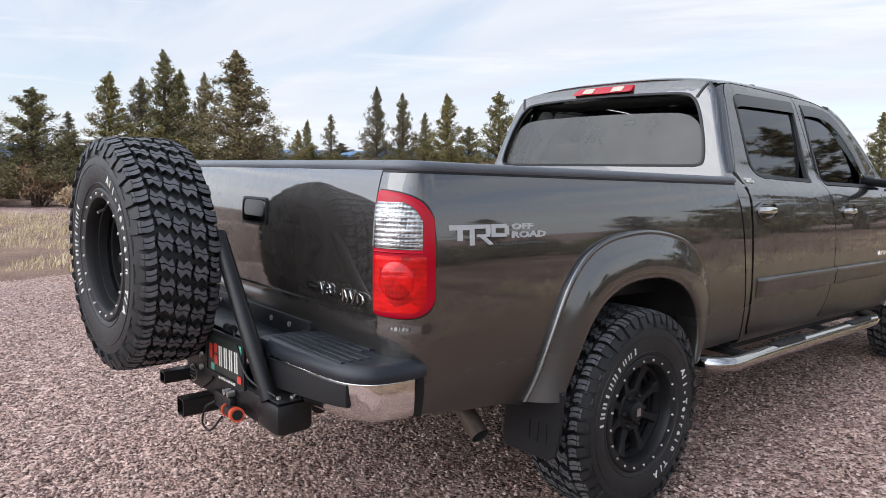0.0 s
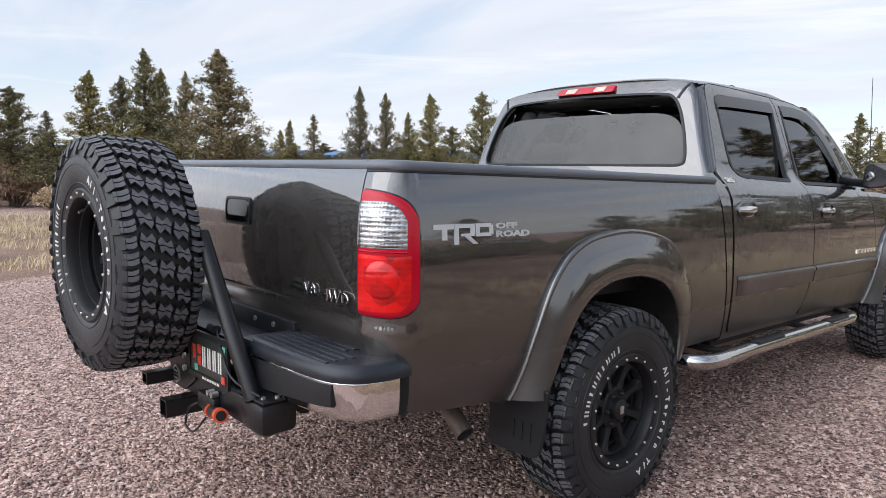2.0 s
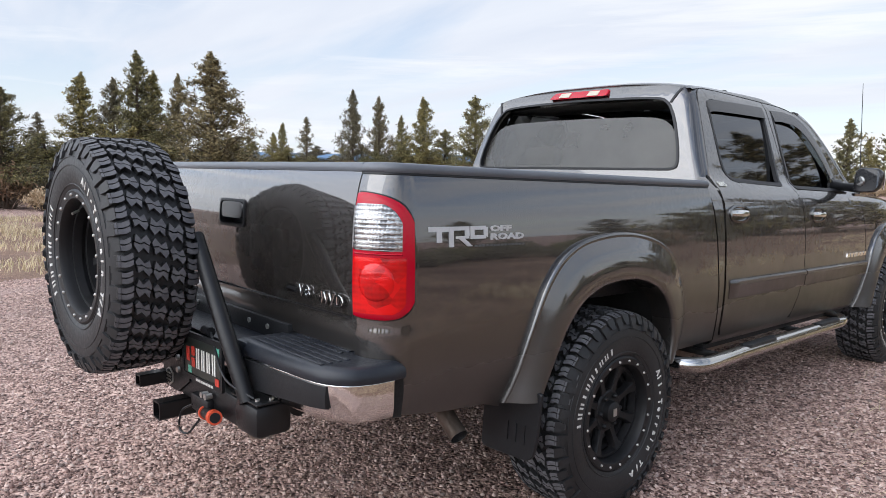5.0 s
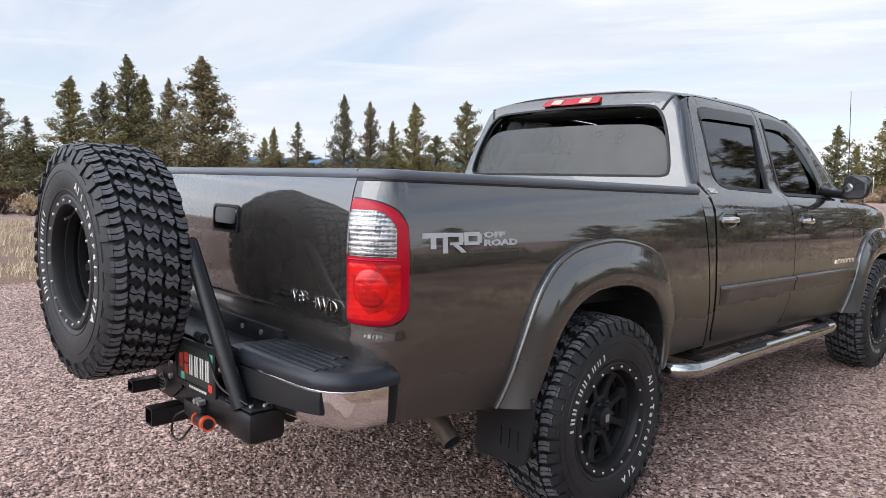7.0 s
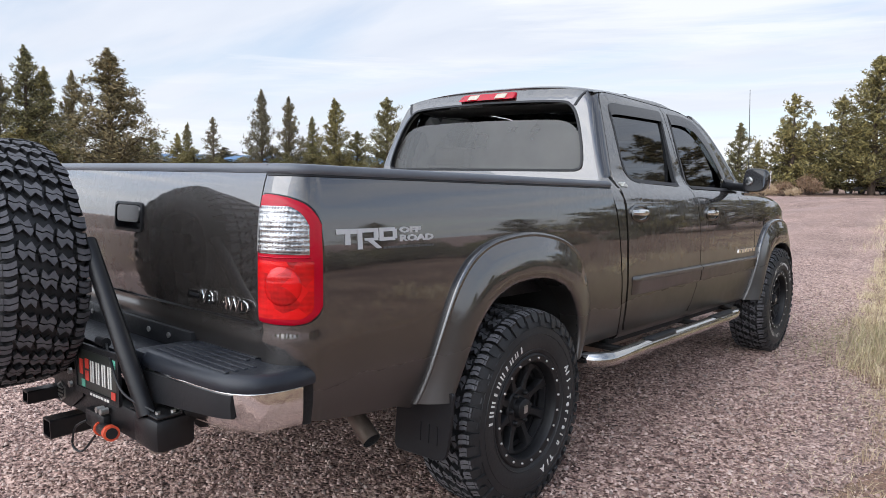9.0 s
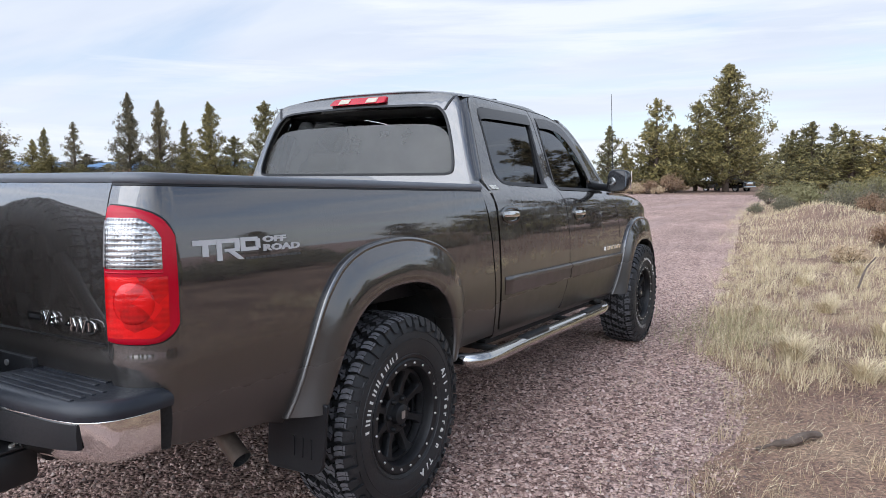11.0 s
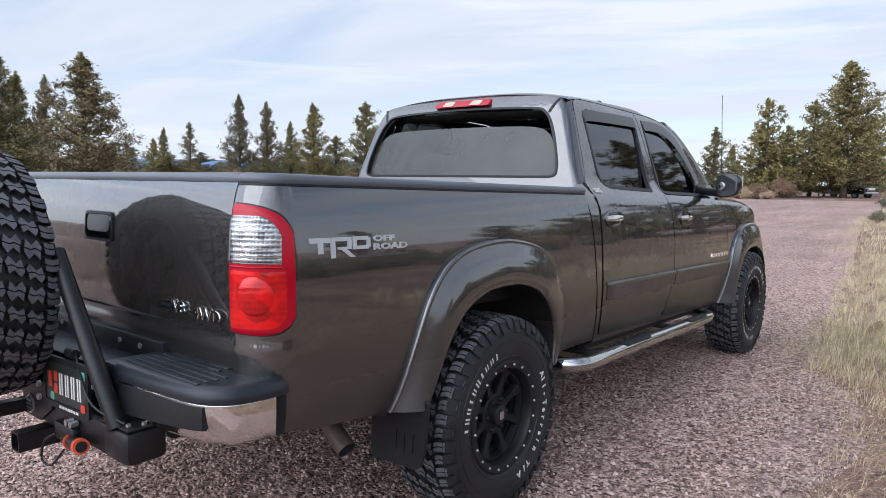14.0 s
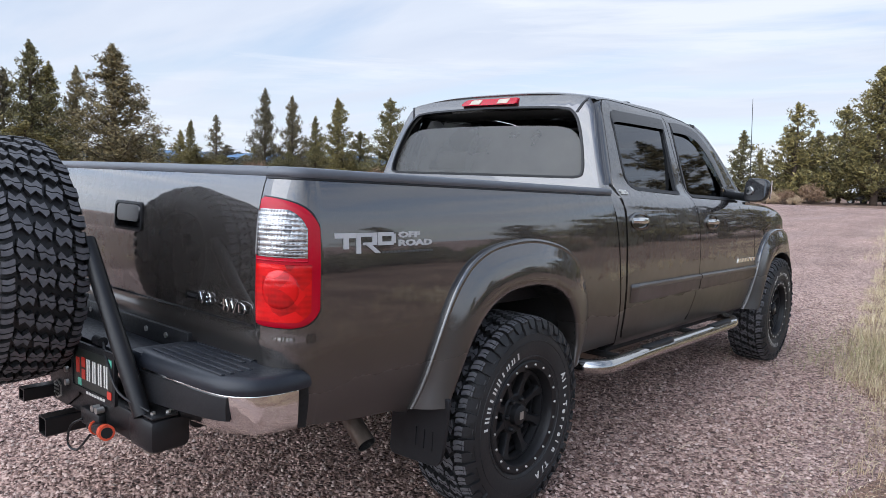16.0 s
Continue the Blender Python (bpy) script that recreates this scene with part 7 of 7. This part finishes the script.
def shrub(seed, mat, r, h):
    """A rounded brush: forking stems and small leaves."""
    rd = random.Random(seed)
    e = empty("shrub", "", "")
    tips, V, F = [], [], []
    for i in range(46):
        a, k = rd.uniform(0, 2 * math.pi), rd.random() ** 0.6
        tip = Vector((math.cos(a) * r * k, math.sin(a) * r * k, h * (0.45 + 0.55 * math.sqrt(max(0, 1 - k * k))) * rd.uniform(0.7, 1.12)))
        mid = tip * 0.5 + Vector((0, 0, -0.06 * h))
        base = len(V)
        for p, q in ((Vector((rd.gauss(0, 0.03), rd.gauss(0, 0.03), -0.05)), 0.012), (mid, 0.008), (tip, 0.003)):
            V += [p + Vector((q, 0, 0)), p + Vector((-q * 0.5, q, 0)), p + Vector((-q * 0.5, -q, 0))]
        for s in (0, 3):
            for j in range(3):
                F.append((base + s + j, base + s + (j + 1) % 3, base + s + 3 + (j + 1) % 3, base + s + 3 + j))
        for q in range(5):
            tips.append(mid.lerp(tip, rd.uniform(0.3, 1.08)) + Vector((rd.gauss(0, 0.04), rd.gauss(0, 0.04), rd.gauss(0, 0.03))))
    me = bpy.data.meshes.new("stem")
    me.from_pydata([tuple(p) for p in V], [], F)
    me.materials.append(DEADWOOD)
    s_ = new("stem", me)
    s_.parent = e
    vv, ff = crown_leaves(tips, 9, 0.055, 0.044, 0.9)
    l_ = lay("leaves", vv, ff, mat, "", "")
    l_.parent = e
    return e


brush = [shrub(21, SAGE, 0.6, 0.75), shrub(22, RABBIT, 0.6, 0.8), shrub(23, RUSSET, 0.6, 0.7), shrub(24, BROWN_STRAW, 0.5, 0.5)]
BL_ = ("grey-green sagebrush on dry ground", "yellow-green rabbitbrush on dry ground", "russet-brown dry brush on bare ground", "pale straw-coloured dry brush on bare ground")
used_b = set()


def bush(k, x, y, s, z=0.0):
    m = Matrix.Translation((x, y, (z or ground_h(x, y)) - 0.03)) @ pose(0, 0, 0, 0, 0, random.uniform(0, 360)) @ Matrix.Diagonal((s, s, s * random.uniform(0.85, 1.15), 1))
    if k in used_b:
        ob = copy_thing(brush[k], m)
        ob.scale = m.to_scale()
    else:
        ob = brush[k]
        ob.matrix_basis = m
        used_b.add(k)
    tagged(ob, BL_[k], "shrub", "brush")


for i in range(46):             # along the far side of the track
    a = radians(random.uniform(-100, -62))
    d = random.uniform(23, 31)
    bush(random.choice((0, 0, 2, 2, 1, 3)), 2.5 + d * math.sin(a), -2.3 + d * math.cos(a), random.uniform(0.9, 1.7))
for i in range(26):             # between the mid-distance trees
    a = radians(random.uniform(-62, -38))
    d = random.uniform(33, 46)
    bush(random.choice((0, 1, 2)), 2.5 + d * math.sin(a), -2.3 + d * math.cos(a), random.uniform(1.2, 2.2))
for i in range(34):             # edge of the gravel beyond the nose
    a = radians(random.uniform(-24, -5))
    if -12.5 < math.degrees(a) < -7.2:
        continue
    d = random.uniform(62, 72)
    bush(random.choice((0, 3, 2, 3)), 2.5 + d * math.sin(a), -2.3 + d * math.cos(a), random.uniform(1.0, 2.2))
for i in range(46):             # unseen thicket beside the verge, added to darken reflections in paint and glass
    y = -1.5 + 19.0 * i / 45 + random.uniform(-0.4, 0.4)
    bush(random.choice((0, 2, 0, 1)), 7.4 + 0.12 * y + random.uniform(-1.0, 2.2), y, random.uniform(0.7, 1.25))
for k, x, y, s in ((1, 0.9, 25.5, 1.1), (0, 1.9, 24.5, 1.0), (1, 0.2, 30.0, 1.3), (1, 2.2, 31.0, 1.5), (0, 3.0, 27.0, 1.2), (0, 0.2, 24.8, 0.8), (2, 2.8, 21.5, 0.9), (0, 3.6, 22.5, 1.3), (3, 1.3, 27.5, 1.0), (1, -0.6, 34.0, 1.3), (0, -1.6, 37.0, 1.2), (2, 2.9, 12.5, 0.6), (3, 2.4, 10.2, 0.6), (0, -0.9, 26.0, 0.55), (0, 1.8, 36.0, 1.5), (1, 3.4, 35.0, 1.6)):
    bush(k, x, y, s, verge_height(x, y) if y < 40 else 0)

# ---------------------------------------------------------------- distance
# distance haze is put into the ridge's own blue colour
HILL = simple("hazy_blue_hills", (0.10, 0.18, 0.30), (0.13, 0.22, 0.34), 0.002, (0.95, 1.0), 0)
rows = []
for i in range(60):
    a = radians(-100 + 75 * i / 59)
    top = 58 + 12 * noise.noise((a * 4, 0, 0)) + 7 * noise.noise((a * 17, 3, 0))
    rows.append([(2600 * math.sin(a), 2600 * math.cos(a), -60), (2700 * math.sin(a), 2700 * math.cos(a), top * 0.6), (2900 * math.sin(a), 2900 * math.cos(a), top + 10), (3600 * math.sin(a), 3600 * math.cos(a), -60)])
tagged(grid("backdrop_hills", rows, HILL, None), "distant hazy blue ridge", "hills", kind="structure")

# ---------------------------------------------------------------- vehicles parked far off
FAR_BLACK = simple("black_car_paint", (0.008, 0.008, 0.009), (0.014, 0.014, 0.015), 3, (0.15, 0.25), 0)
FAR_RED = simple("red_car_paint", (0.30, 0.02, 0.02), (0.36, 0.03, 0.03), 3, (0.2, 0.3), 0)


def far_car(name, label, category, mat, profile, width, place, pickup):
    """A parked vehicle: side profile given width, with wheels, windows, lamps and bumpers."""
    e = empty(name, label, category)
    e.matrix_basis = place
    half_w = width / 2
    rows = []
    for x, k in ((-half_w, 0.97), (-half_w * 0.94, 1.0), (half_w * 0.94, 1.0), (half_w, 0.97)):
        rows.append([(x, y, 0.3 + (z - 0.3) * k) for y, z in profile])
    grid("body", rows, mat, e, closed=True, cap=True, sharp=30)
    L = max(p[0] for p in profile)
    for sx in (-1, 1):
        for y in (0.95, L - 1.0):
            w = new("wheel")
            w.parent = e
            w.location = (sx * (half_w - 0.10), y, 0.38)
            lathe("tyre", [(-0.11, 0.22), (-0.12, 0.34), (-0.08, 0.38), (0.08, 0.38), (0.12, 0.34), (0.11, 0.22)], RUBBER, w, 20)
            lathe("rim", [(sx * 0.09, 0.23), (sx * 0.07, 0.15), (sx * 0.09, 0.03), (sx * 0.09, 0.001)], STEEL, w, 16)
    return e


prof = [(0.0, 0.55), (0.0, 1.12), (1.85, 1.14), (1.95, 1.75), (2.15, 1.86), (3.3, 1.88), (3.55, 1.80), (4.2, 1.28), (5.5, 1.18), (5.72, 1.05), (5.78, 0.55), (5.2, 0.42), (0.5, 0.42)]
T2 = Matrix.Translation((-12.8, 80.0, ground_h(-11.5, 79.0))) @ pose(0, 0, 0, 0, 0, -120)
ft = far_car("parked_pickup", "black pickup truck parked under a juniper", "pickup truck", FAR_BLACK, prof, 1.95, T2, True)
for sx in (-1, 1):
    box("side_window", (sx * 0.97 - 0.02, 2.15, 1.25), (sx * 0.97 + 0.02, 3.85, 1.72), SMOKE, ft, bevel=0.02)
    box("headlamp", (sx * 0.72 - 0.14, 5.70, 0.95), (sx * 0.72 + 0.14, 5.80, 1.10), CLEAR_LENS, ft, bevel=0.02)
    box("mirror", (sx * 1.08 - 0.1, 3.75, 1.25), (sx * 1.08 + 0.1, 3.9, 1.42), FAR_BLACK, ft, bevel=0.03)
box("grille", (-0.55, 5.74, 0.72), (0.55, 5.81, 1.08), CHROME, ft, "chrome grille", bevel=0.02)
box("bumper", (-0.93, 5.70, 0.45), (0.93, 5.86, 0.66), CHROME, ft, "chrome bumper", bevel=0.04)
box("windscreen", (-0.8, 3.80, 1.33), (0.8, 3.84, 1.72), SMOKE, ft, bevel=0.01)
prof = [(0.0, 0.5), (0.05, 0.95), (0.6, 1.0), (1.1, 1.42), (2.6, 1.45), (3.2, 1.0), (4.3, 0.92), (4.4, 0.5), (4.0, 0.35), (0.4, 0.35)]
T3 = Matrix.Translation((-10.4, 118.0, ground_h(-10.4, 118.0))) @ pose(0, 0, 0, 0, 0, -80)
fc = far_car("parked_car", "red car parked far off among the trees", "car", FAR_RED, prof, 1.75, T3, False)
for sx in (-1, 1):
    box("side_window", (sx * 0.86 - 0.02, 1.0, 1.02), (sx * 0.86 + 0.02, 2.9, 1.36), SMOKE, fc, bevel=0.02)
